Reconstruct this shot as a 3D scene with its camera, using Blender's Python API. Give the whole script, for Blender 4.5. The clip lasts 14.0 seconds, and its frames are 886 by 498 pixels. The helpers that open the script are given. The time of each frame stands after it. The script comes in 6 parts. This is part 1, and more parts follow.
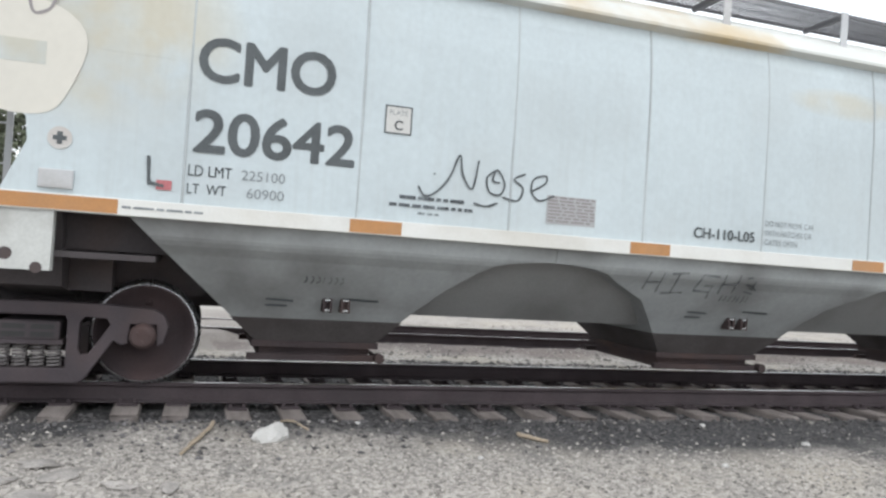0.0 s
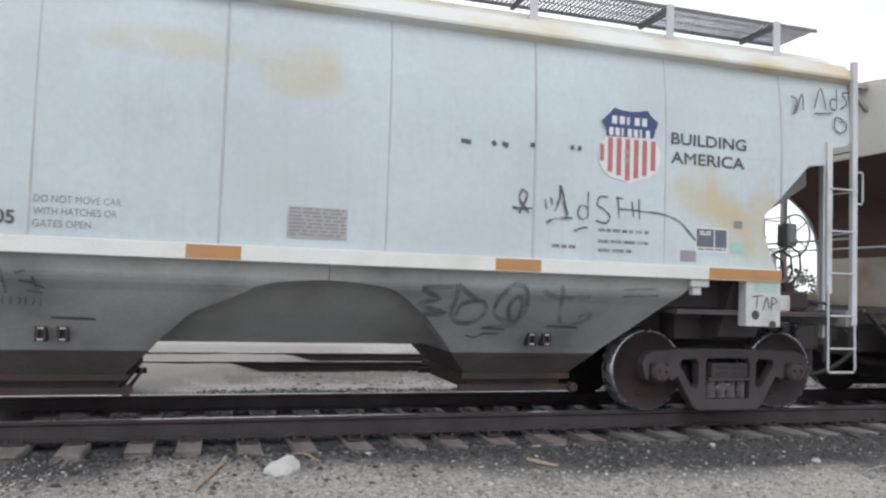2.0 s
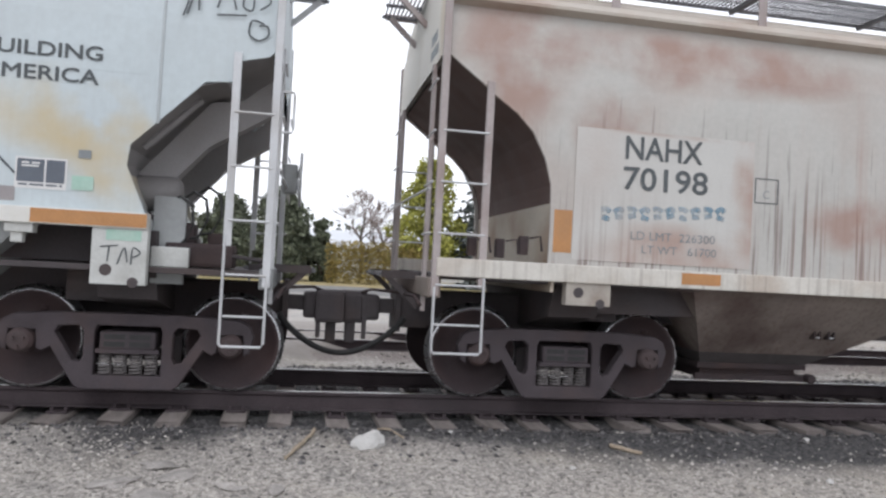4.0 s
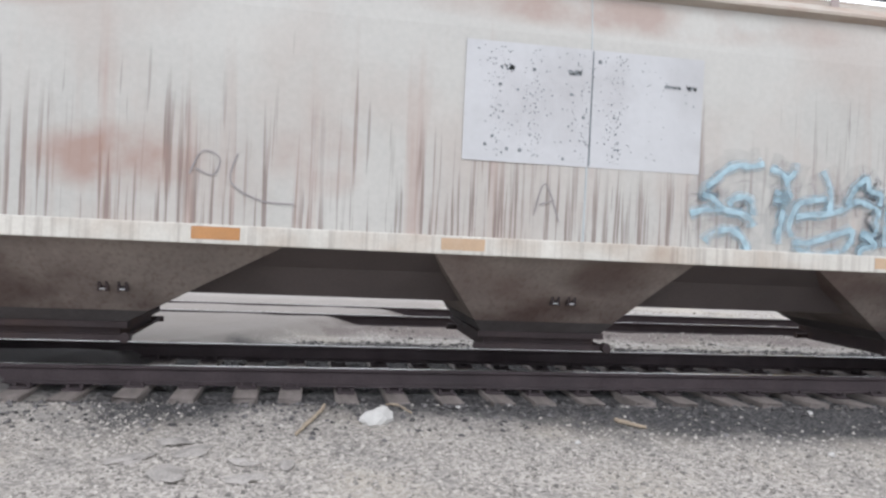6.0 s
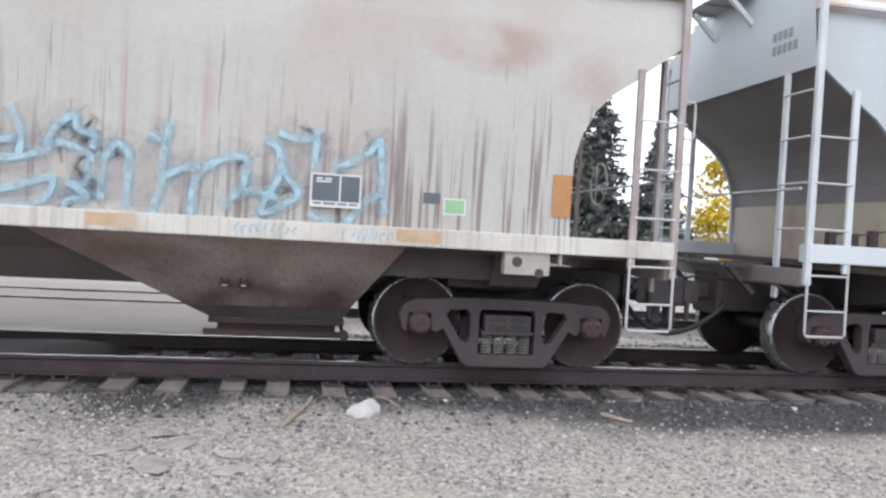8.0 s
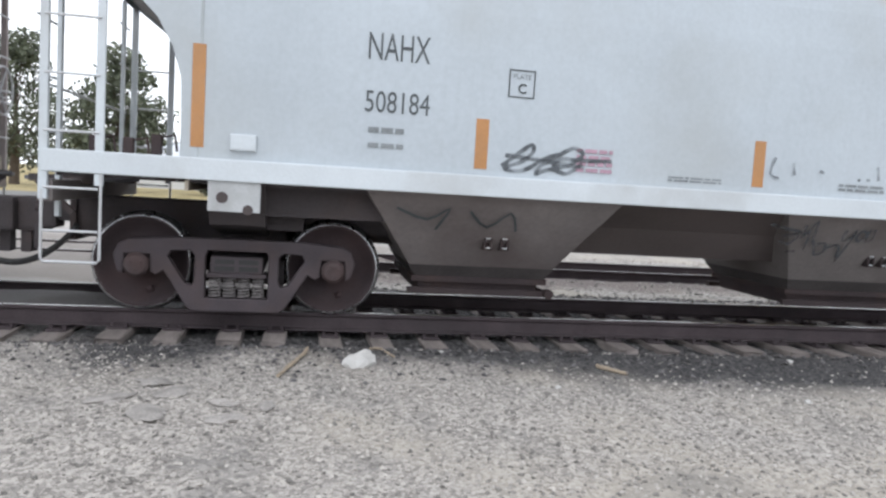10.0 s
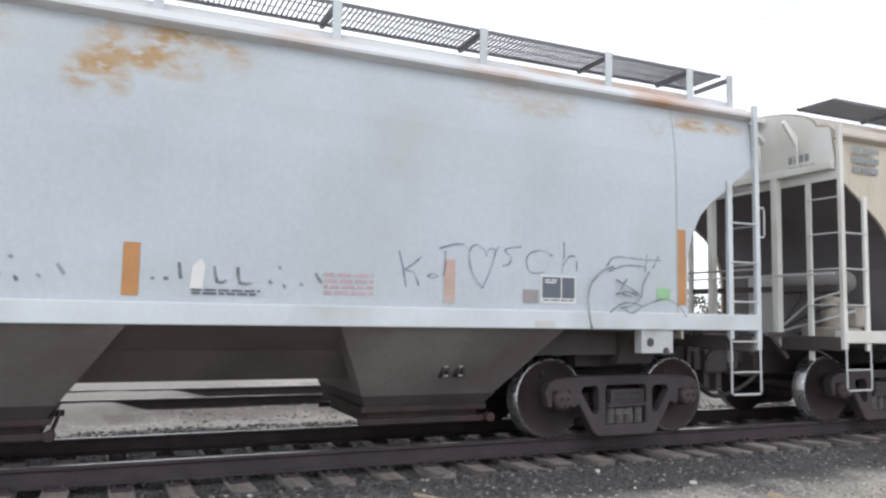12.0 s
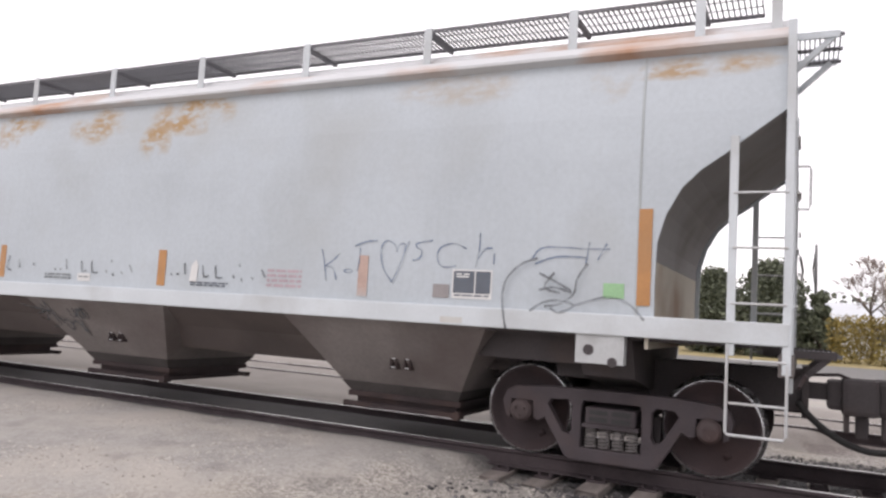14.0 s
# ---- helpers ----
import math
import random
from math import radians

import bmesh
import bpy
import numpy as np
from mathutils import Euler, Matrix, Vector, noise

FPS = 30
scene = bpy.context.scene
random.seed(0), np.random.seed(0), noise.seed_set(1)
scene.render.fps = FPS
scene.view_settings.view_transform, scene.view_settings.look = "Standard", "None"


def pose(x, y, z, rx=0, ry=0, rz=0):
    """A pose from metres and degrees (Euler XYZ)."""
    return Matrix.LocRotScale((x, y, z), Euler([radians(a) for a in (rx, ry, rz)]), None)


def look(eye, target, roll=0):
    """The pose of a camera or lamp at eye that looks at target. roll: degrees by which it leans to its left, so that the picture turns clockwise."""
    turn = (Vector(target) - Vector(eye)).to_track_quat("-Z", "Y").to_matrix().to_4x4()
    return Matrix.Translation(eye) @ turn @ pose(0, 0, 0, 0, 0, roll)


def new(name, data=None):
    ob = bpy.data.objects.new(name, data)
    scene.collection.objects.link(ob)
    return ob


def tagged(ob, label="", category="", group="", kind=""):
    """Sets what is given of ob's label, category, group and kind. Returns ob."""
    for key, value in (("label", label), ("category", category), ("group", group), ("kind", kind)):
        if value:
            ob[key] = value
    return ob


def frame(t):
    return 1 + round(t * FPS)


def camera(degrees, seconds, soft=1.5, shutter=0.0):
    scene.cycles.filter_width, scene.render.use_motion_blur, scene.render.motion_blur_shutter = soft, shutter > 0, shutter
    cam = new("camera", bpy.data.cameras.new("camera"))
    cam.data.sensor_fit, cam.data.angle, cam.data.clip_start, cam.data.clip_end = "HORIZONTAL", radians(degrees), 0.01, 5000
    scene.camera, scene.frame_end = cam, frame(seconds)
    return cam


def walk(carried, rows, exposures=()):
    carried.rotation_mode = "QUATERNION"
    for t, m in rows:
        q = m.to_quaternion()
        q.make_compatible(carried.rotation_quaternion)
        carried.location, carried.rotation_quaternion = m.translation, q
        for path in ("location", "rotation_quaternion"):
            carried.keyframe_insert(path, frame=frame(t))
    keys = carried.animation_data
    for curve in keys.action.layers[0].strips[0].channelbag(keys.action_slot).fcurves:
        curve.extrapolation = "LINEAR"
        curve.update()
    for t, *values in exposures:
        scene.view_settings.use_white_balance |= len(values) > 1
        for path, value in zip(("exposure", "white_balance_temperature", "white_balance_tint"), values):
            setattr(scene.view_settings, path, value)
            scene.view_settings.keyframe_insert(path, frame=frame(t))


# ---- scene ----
# ---- camera and its walk ----
cam = camera(61.51, 14.0, soft=2.5)
walk(cam, [
    (0.0, pose(0.000, -8.118, 1.467, 90.98, -3.85, -17.82)),
    (0.5, pose(0.027, -8.142, 1.478, 92.27, -3.09, -17.10)),
    (1.0, pose(0.033, -8.176, 1.484, 93.68, -2.51, -16.58)),
    (1.5, pose(0.031, -8.211, 1.489, 92.46, -3.06, -18.29)),
    (2.0, pose(0.013, -8.241, 1.503, 92.88, -1.89, -17.06)),
    (2.5, pose(-0.022, -8.268, 1.507, 92.40, -1.87, -12.07)),
    (3.0, pose(-0.037, -8.286, 1.502, 92.53, -2.38, -11.15)),
    (3.5, pose(-0.023, -8.283, 1.495, 91.67, -2.70, -10.86)),
    (4.0, pose(-0.006, -8.271, 1.485, 91.37, -3.08, -10.63)),
    (4.2, pose(-0.011, -8.275, 1.488, 91.56, -2.59, -9.94)),
    (6.3, pose(0.004, -8.339, 1.545, 89.09, -2.70, -9.96)),
    (6.5, pose(0.006, -8.340, 1.548, 89.31, -2.85, -9.39)),
    (7.0, pose(0.012, -8.357, 1.548, 88.79, -3.14, -9.72)),
    (7.5, pose(0.022, -8.363, 1.551, 88.92, -3.24, -9.73)),
    (8.0, pose(0.018, -8.338, 1.537, 88.79, -3.25, -10.68)),
    (8.5, pose(0.023, -8.329, 1.530, 88.17, -2.94, -10.33)),
    (8.7, pose(0.027, -8.340, 1.528, 87.75, -2.54, -9.42)),
    (10.8, pose(0.124, -8.285, 1.499, 84.65, -3.35, -11.46)),
    (11.0, pose(0.121, -8.290, 1.507, 86.98, -2.80, -14.17)),
    (11.2, pose(0.118, -8.295, 1.526, 91.63, -3.99, -21.44)),
    (11.3, pose(0.115, -8.297, 1.535, 91.60, -3.83, -22.98)),
    (11.5, pose(0.121, -8.295, 1.556, 92.92, -2.88, -25.19)),
    (12.0, pose(0.206, -8.281, 1.580, 95.00, -1.04, -24.14)),
    (12.5, pose(0.247, -8.304, 1.599, 95.73, -1.02, -16.71)),
    (12.8, pose(0.249, -8.288, 1.617, 94.58, -0.62, -7.10)),
    (13.0, pose(0.223, -8.307, 1.601, 95.09, -0.89, -2.35)),
    (13.5, pose(0.207, -8.312, 1.565, 95.43, -2.27, 12.00)),
    (14.0, pose(0.205, -8.336, 1.561, 94.92, -3.43, 25.73)),
], [(0, 0.05, 6250, 9), (1.5, -0.17, 6230, 9), (2.5, -0.27, 6120, 11), (3.5, -0.35, 6120, 12), (4.2, -0.18, 6200, 13), (6.3, 0.12, 6120, 12), (8.7, 0.17, 6100, 12), (10.8, -0.07, 6120, 10), (11.5, -0.05, 6150, 11), (12, -0.12, 6200, 11), (12.6, -0.22, 6250, 13), (13, -0.24, 6300, 14), (14, -0.19, 6650, 18)])

# seconds and metres: how far the train has rolled along the track
TRAIN = [(0.0, 0.000), (0.5, -1.711), (1.0, -3.529), (1.5, -5.258), (2.0, -7.069), (2.5, -8.830), (3.0, -10.675), (3.5, -12.413), (4.0, -14.231), (4.2, -14.951), (6.3, -22.651), (6.5, -23.397), (7.0, -25.288), (7.5, -27.071), (8.0, -28.954), (8.5, -30.722), (8.7, -31.437), (10.8, -38.875), (11.0, -39.576), (11.5, -41.350), (12.0, -43.227), (12.5, -45.102), (13.0, -46.924), (13.5, -48.713), (14.0, -50.499)]

# ---- world, sun, exposure ----
world = bpy.data.worlds.new("overcast_sky")
scene.world = world
world.use_nodes = True
wn, wl = world.node_tree.nodes, world.node_tree.links
wn.clear()
sky = wn.new("ShaderNodeTexSky")
sky.sky_type, sky.sun_disc = "NISHITA", False
sky.sun_elevation, sky.sun_rotation = radians(48), radians(200)
sky_bg = wn.new("ShaderNodeBackground")
sky_bg.inputs["Strength"].default_value = 0.10
wl.new(sky.outputs[0], sky_bg.inputs[0])
cloud_tc = wn.new("ShaderNodeTexCoord")
cloud_map = wn.new("ShaderNodeMapping")
cloud_map.inputs["Scale"].default_value = (1.2, 1.2, 4.0)
cloud_noise = wn.new("ShaderNodeTexNoise")
cloud_noise.inputs["Scale"].default_value, cloud_noise.inputs["Detail"].default_value = 1.6, 7
cloud_ramp = wn.new("ShaderNodeValToRGB")
cloud_ramp.color_ramp.elements[0].position, cloud_ramp.color_ramp.elements[1].position = 0.32, 0.47
cloud_ramp.color_ramp.elements[0].color = (0.66, 0.69, 0.74, 1)
cloud_ramp.color_ramp.elements[1].color = (1.0, 1.0, 1.0, 1)
cloud_bg = wn.new("ShaderNodeBackground")
cloud_bg.inputs["Strength"].default_value = 1.8
wl.new(cloud_tc.outputs["Generated"], cloud_map.inputs[0])
wl.new(cloud_map.outputs[0], cloud_noise.inputs["Vector"])
wl.new(cloud_noise.outputs[0], cloud_ramp.inputs[0])
wl.new(cloud_ramp.outputs[0], cloud_bg.inputs[0])
sky_mix = wn.new("ShaderNodeMixShader")
sky_mix.inputs[0].default_value = 0.88
world_out = wn.new("ShaderNodeOutputWorld")
wl.new(sky_bg.outputs[0], sky_mix.inputs[1])
wl.new(cloud_bg.outputs[0], sky_mix.inputs[2])
wl.new(sky_mix.outputs[0], world_out.inputs[0])

sun = new("sun", bpy.data.lights.new("sun", "SUN"))
sun.data.energy, sun.data.angle, sun.data.color = 0.7, radians(25), (1.0, 0.985, 0.97)
sun.matrix_world = look((-10, -28, 33), (0, 0, 0))


# ---- materials ----
def mat(name, base, rough=0.7, metal=0.0, vary=0.12, scale=2.0, fine=40.0, bump=0.15, dirt=None, dirt_amount=0.0,
        streak=None, streak_amount=0.0, streak_z=(0, 5), blots=(), blot_color=(0.36, 0.2, 0.08), stretch=(1, 1, 1), spec=0.5, torn=False):
    """A procedural surface: two scales of tone, dirt in patches, runs down the face, stains at given places (x, z, rx, rz, strength)."""
    m = bpy.data.materials.new(name)
    m.use_nodes = True
    n, l = m.node_tree.nodes, m.node_tree.links
    bs = n["Principled BSDF"]
    bs.inputs["Roughness"].default_value, bs.inputs["Metallic"].default_value = rough, metal
    bs.inputs["Specular IOR Level"].default_value = spec
    tc = n.new("ShaderNodeTexCoord")
    mp = n.new("ShaderNodeMapping")
    mp.inputs["Scale"].default_value = stretch
    l.new(tc.outputs["Object"], mp.inputs[0])
    info = n.new("ShaderNodeObjectInfo")
    shift = n.new("ShaderNodeVectorMath")
    shift.operation = "ADD"
    l.new(mp.outputs[0], shift.inputs[0])
    spread = n.new("ShaderNodeMath")
    spread.operation = "MULTIPLY"
    spread.inputs[1].default_value = 37.0
    l.new(info.outputs["Random"], spread.inputs[0])
    l.new(spread.outputs[0], shift.inputs[1])
    where = shift.outputs[0]

    def noise_of(s, detail=5, vec=where):
        t = n.new("ShaderNodeTexNoise")
        t.inputs["Scale"].default_value, t.inputs["Detail"].default_value = s, detail
        l.new(vec, t.inputs["Vector"])
        return t.outputs[0]

    def span(v, a, b, c=0.0, d=1.0):
        r = n.new("ShaderNodeMapRange")
        for k, x in zip((1, 2, 3, 4), (a, b, c, d)):
            r.inputs[k].default_value = x
        l.new(v, r.inputs[0])
        return r.outputs[0]

    def math_of(op, a, b):
        r = n.new("ShaderNodeMath")
        r.operation = op
        for k, v in enumerate((a, b)):
            if isinstance(v, (int, float)):
                r.inputs[k].default_value = v
            else:
                l.new(v, r.inputs[k])
        return r.outputs[0]

    def mixed(a, b, f):
        r = n.new("ShaderNodeMix")
        r.data_type = "RGBA"
        for k, v in ((6, a), (7, b)):
            if isinstance(v, tuple):
                r.inputs[k].default_value = (*v, 1)
            else:
                l.new(v, r.inputs[k])
        l.new(f, r.inputs[0])
        return r.outputs[2]

    lo = tuple(c * (1 - vary) for c in base)
    hi = tuple(min(1, c * (1 + vary)) for c in base)
    tone = math_of("ADD", math_of("MULTIPLY", noise_of(scale), 0.65), math_of("MULTIPLY", noise_of(fine, 3), 0.35))
    col = mixed(lo, hi, span(tone, 0.32, 0.68))
    if dirt:
        f = math_of("MULTIPLY", span(noise_of(scale * 0.45 + 0.3, 8), 0.48, 0.72), dirt_amount)
        col = mixed(col, dirt, f)
    if streak:
        sm = n.new("ShaderNodeMapping")
        sm.inputs["Scale"].default_value = (15, 15, 0.4)
        l.new(tc.outputs["Object"], sm.inputs[0])
        sep = n.new("ShaderNodeSeparateXYZ")
        l.new(tc.outputs["Object"], sep.inputs[0])
        runs = streak_amount > 0.6
        f = math_of("MULTIPLY", span(noise_of(1.6, 4, sm.outputs[0]), 0.52 if runs else 0.5, 0.62 if runs else 0.68), streak_amount)
        wob = math_of("ADD", sep.outputs[2], math_of("MULTIPLY", math_of("SUBTRACT", noise_of(0.8), 0.5), 1.6))
        if runs:
            lm = n.new("ShaderNodeMapping")
            lm.inputs["Scale"].default_value = (11, 11, 0.05)
            l.new(tc.outputs["Object"], lm.inputs[0])
            wob = math_of("ADD", wob, math_of("MULTIPLY", math_of("SUBTRACT", noise_of(1.0, 2, lm.outputs[0]), 0.55), 2.2))
        f = math_of("MULTIPLY", f, span(wob, streak_z[1], streak_z[0]))
        col = mixed(col, streak, f)
        if streak_amount > 0.6:
            sm2 = n.new("ShaderNodeMapping")
            sm2.inputs["Scale"].default_value = (5, 5, 0.22)
            l.new(tc.outputs["Object"], sm2.inputs[0])
            f2 = math_of("MULTIPLY", span(noise_of(1.3, 6, sm2.outputs[0]), 0.5, 0.72), 0.45)
            f2 = math_of("MULTIPLY", f2, span(noise_of(0.35, 3), 0.42, 0.62))
            col = mixed(col, (0.33, 0.19, 0.15), math_of("MULTIPLY", f2, span(wob, 3.2, 2.3)))
            sm3 = n.new("ShaderNodeMapping")
            sm3.inputs["Scale"].default_value = (22, 22, 0.9)
            l.new(tc.outputs["Object"], sm3.inputs[0])
            f3 = math_of("MULTIPLY", span(noise_of(1.0, 2, sm3.outputs[0]), 0.67, 0.72), 0.45)
            col = mixed(col, (0.13, 0.1, 0.09), math_of("MULTIPLY", f3, span(wob, 3.3, 2.6)))
    if blots:
        sep = n.new("ShaderNodeSeparateXYZ")
        l.new(tc.outputs["Object"], sep.inputs[0])
        ragged = span(noise_of(1.7, 5), 0.34, 0.62)
        if torn:
            tm = n.new("ShaderNodeMapping")
            tm.inputs["Scale"].default_value = (1.0, 1.0, 2.2)
            l.new(where, tm.inputs[0])
            ragged = math_of("MULTIPLY", span(noise_of(2.2, 8), 0.38, 0.58), span(noise_of(8, 8, tm.outputs[0]), 0.3, 0.56))
        for bx, bz, rx, rz, k in blots:
            dx = math_of("DIVIDE", math_of("SUBTRACT", sep.outputs[0], bx), rx)
            dz = math_of("DIVIDE", math_of("SUBTRACT", sep.outputs[2], bz), rz)
            d = math_of("ADD", math_of("MULTIPLY", dx, dx), math_of("MULTIPLY", dz, dz))
            col = mixed(col, blot_color, math_of("MULTIPLY", math_of("MULTIPLY", span(d, 1.0, 0.25), ragged), k))
    l.new(col, bs.inputs["Base Color"])
    if bump:
        b = n.new("ShaderNodeBump")
        b.inputs["Strength"].default_value, b.inputs["Distance"].default_value = bump, 0.01
        l.new(noise_of(fine, 6), b.inputs["Height"])
        l.new(b.outputs[0], bs.inputs["Normal"])
    l.new(span(noise_of(scale * 2), 0.3, 0.7, max(0, rough - 0.1), min(1, rough + 0.1)), bs.inputs["Roughness"])
    return m


RUST, TAN = (0.22, 0.09, 0.04), (0.42, 0.33, 0.17)
PAINT_A = mat("pale_blue_grey_paint", (0.485, 0.545, 0.565), 0.5, vary=0.10, scale=0.8, fine=18, bump=0.05, dirt=(0.42, 0.45, 0.45), dirt_amount=0.5,
              streak=(0.36, 0.37, 0.36), streak_amount=0.22, blots=((1.0, 3.5, 0.8, 0.18, 0.38), (2.1, 3.4, 0.5, 0.32, 0.5), (6.5, 2.6, 0.7, 0.45, 0.75), (6.9, 2.3, 0.45, 0.5, 0.6), (-1.0, 4.1, 1.5, 0.2, 0.6),
              (7.0, 2.2, 0.4, 0.5, 0.45), (-6.6, 3.2, 1.2, 0.9, 0.5)), blot_color=(0.48, 0.38, 0.2))
PAINT_B = mat("weathered_beige_grey_paint", (0.45, 0.442, 0.415), 0.65, vary=0.09, scale=0.8, fine=20, bump=0.08, dirt=(0.36, 0.23, 0.18), dirt_amount=0.32,
              streak=(0.15, 0.105, 0.092), streak_amount=0.72, streak_z=(1.75, 2.6), blots=((-6.0, 3.6, 2.2, 0.35, 0.75), (0.5, 3.75, 2.6, 0.22, 0.55), (4.6, 3.72, 1.2, 0.2, 0.5), (6.6, 3.3, 0.7, 0.3, 0.5), (7.6, 3.0, 0.35, 0.35, 0.45), (-7.9, 3.5, 0.7, 0.9, 0.7), (-6.9, 2.9, 0.5, 0.5, 0.6), (-4.1, 2.1, 0.8, 0.35, 0.7), (-2.4, 2.2, 0.5, 0.4, 0.4)), blot_color=(0.30, 0.17, 0.13))
PAINT_C = mat("pale_steel_blue_paint", (0.445, 0.49, 0.525), 0.5, vary=0.10, scale=0.7, fine=24, bump=0.06, dirt=(0.37, 0.385, 0.38), dirt_amount=0.6,
              streak=(0.35, 0.37, 0.39), streak_amount=0.15, blots=((1.5, 3.84, 0.75, 0.3, 1.3), (0.95, 3.5, 0.3, 0.3, 1.0), (-0.16, 3.78, 0.6, 0.3, 0.9), (-1.8, 3.8, 0.7, 0.3, 1.1), (5.2, 3.88, 0.9, 0.22, 0.4), (7.5, 3.9, 0.8, 0.13, 0.9),
              (6.74, 3.83, 0.22, 0.25, 0.7), (-6.0, 3.75, 0.9, 0.25, 0.5)), blot_color=(0.37, 0.24, 0.115), torn=True)
PAINT_D = mat("rusty_cream_paint", (0.50, 0.46, 0.38), 0.65, vary=0.1, scale=1.0, fine=20, bump=0.1, dirt=(0.3, 0.15, 0.08), dirt_amount=0.7,
              streak=RUST, streak_amount=0.5, streak_z=(1.5, 4.5))
WHITE_A = mat("white_sill_paint", (0.66, 0.66, 0.63), 0.55, vary=0.06, scale=1.5, dirt=(0.4, 0.36, 0.28), dirt_amount=0.5)
SILL_B = mat("scuffed_pale_sill", (0.56, 0.54, 0.49), 0.6, vary=0.12, scale=2.5, dirt=(0.3, 0.2, 0.13), dirt_amount=0.6, streak=(0.2, 0.16, 0.14), streak_amount=0.5)
SILL_C = mat("pale_blue_sill", (0.55, 0.59, 0.615), 0.55, vary=0.08, scale=1.6, dirt=(0.36, 0.36, 0.35), dirt_amount=0.7)
EAVE_A = mat("stained_white_eave", (0.60, 0.61, 0.58), 0.6, vary=0.07, scale=0.9, dirt=(0.47, 0.33, 0.14), dirt_amount=0.95)
EAVE_B = mat("rusty_eave", (0.42, 0.38, 0.33), 0.7, vary=0.1, scale=1.5, dirt=(0.25, 0.13, 0.08), dirt_amount=0.7)
EAVE_C = mat("rust_streaked_pale_eave", (0.56, 0.57, 0.58), 0.6, vary=0.07, scale=1.1, dirt=(0.42, 0.2, 0.09), dirt_amount=0.9)
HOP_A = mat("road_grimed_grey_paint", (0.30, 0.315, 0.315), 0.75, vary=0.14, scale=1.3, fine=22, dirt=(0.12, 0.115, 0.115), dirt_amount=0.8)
# dark brown blotches lie along the lower part of each hopper
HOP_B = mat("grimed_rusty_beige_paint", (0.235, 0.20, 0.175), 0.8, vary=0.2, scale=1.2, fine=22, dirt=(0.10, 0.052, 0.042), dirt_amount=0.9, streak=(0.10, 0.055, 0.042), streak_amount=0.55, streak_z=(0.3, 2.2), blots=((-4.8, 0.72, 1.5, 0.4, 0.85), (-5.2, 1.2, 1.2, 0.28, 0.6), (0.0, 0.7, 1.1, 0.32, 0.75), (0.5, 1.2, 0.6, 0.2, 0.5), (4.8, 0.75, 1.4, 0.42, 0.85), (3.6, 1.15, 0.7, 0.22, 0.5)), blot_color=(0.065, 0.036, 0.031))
# grimy taupe, its base colour lowered to hold the hoppers' shade
HOP_C = mat("shaded_grimed_taupe_paint", (0.205, 0.185, 0.178), 0.8, vary=0.2, scale=1.3, fine=22, dirt=(0.1, 0.075, 0.07), dirt_amount=0.6)
# slope sheets, each darker than the sides of its car
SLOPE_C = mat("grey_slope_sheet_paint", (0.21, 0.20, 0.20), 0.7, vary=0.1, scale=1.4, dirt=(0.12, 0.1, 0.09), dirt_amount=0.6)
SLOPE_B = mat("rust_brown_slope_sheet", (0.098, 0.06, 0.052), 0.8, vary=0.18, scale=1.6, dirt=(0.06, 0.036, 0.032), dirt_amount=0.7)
GRIME = mat("black_oily_grime", (0.062, 0.054, 0.056), 0.85, vary=0.25, scale=3, dirt=(0.09, 0.06, 0.05), dirt_amount=0.5)
GATE = mat("rusty_gate_steel", (0.052, 0.041, 0.042), 0.85, vary=0.25, scale=3, dirt=(0.10, 0.062, 0.05), dirt_amount=0.5, spec=0.2)
# truck steel with dirt, its base lifted part way to hold haze
CAST = mat("hazed_dusty_cast_steel", (0.07, 0.059, 0.064), 0.8, spec=0.25, vary=0.22, scale=4, fine=60, bump=0.3, dirt=(0.10, 0.07, 0.064), dirt_amount=0.5)
CAST_RED = mat("rusty_bearing_steel", (0.066, 0.048, 0.048), 0.75, vary=0.2, scale=5, bump=0.25, dirt=(0.085, 0.046, 0.04), dirt_amount=0.6)
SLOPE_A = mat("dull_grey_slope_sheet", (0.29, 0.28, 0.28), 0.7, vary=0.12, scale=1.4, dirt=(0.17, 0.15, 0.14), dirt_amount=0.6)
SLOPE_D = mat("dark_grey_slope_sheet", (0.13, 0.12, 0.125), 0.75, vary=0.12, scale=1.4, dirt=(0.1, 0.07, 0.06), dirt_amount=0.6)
END_B = mat("stained_cream_end_paint", (0.60, 0.58, 0.53), 0.65, vary=0.1, scale=1.2, dirt=(0.42, 0.31, 0.17), dirt_amount=0.7)
POST_B = mat("rust_washed_post_paint", (0.36, 0.32, 0.31), 0.65, vary=0.15, scale=2.5, dirt=(0.2, 0.13, 0.11), dirt_amount=0.7)
WEB_C = mat("rust_stained_cream_end", (0.46, 0.42, 0.35), 0.7, vary=0.12, scale=1.6, dirt=(0.25, 0.15, 0.09), dirt_amount=0.8)
WHEEL = mat("rust_dark_wheel_steel", (0.042, 0.031, 0.033), 0.7, spec=0.25, vary=0.25, scale=3, bump=0.2, dirt=(0.075, 0.045, 0.042), dirt_amount=0.5)
TREAD = mat("polished_wheel_tread", (0.42, 0.42, 0.43), 0.28, 0.9, vary=0.1, scale=6)
CHUTE = mat("dark_outlet_paint", (0.088, 0.08, 0.079), 0.85, vary=0.25, scale=2.5, fine=30, dirt=(0.055, 0.045, 0.043), dirt_amount=0.7, spec=0.2)
SPRING = mat("worn_spring_steel", (0.15, 0.138, 0.135), 0.7, 0.0, vary=0.2, scale=10)
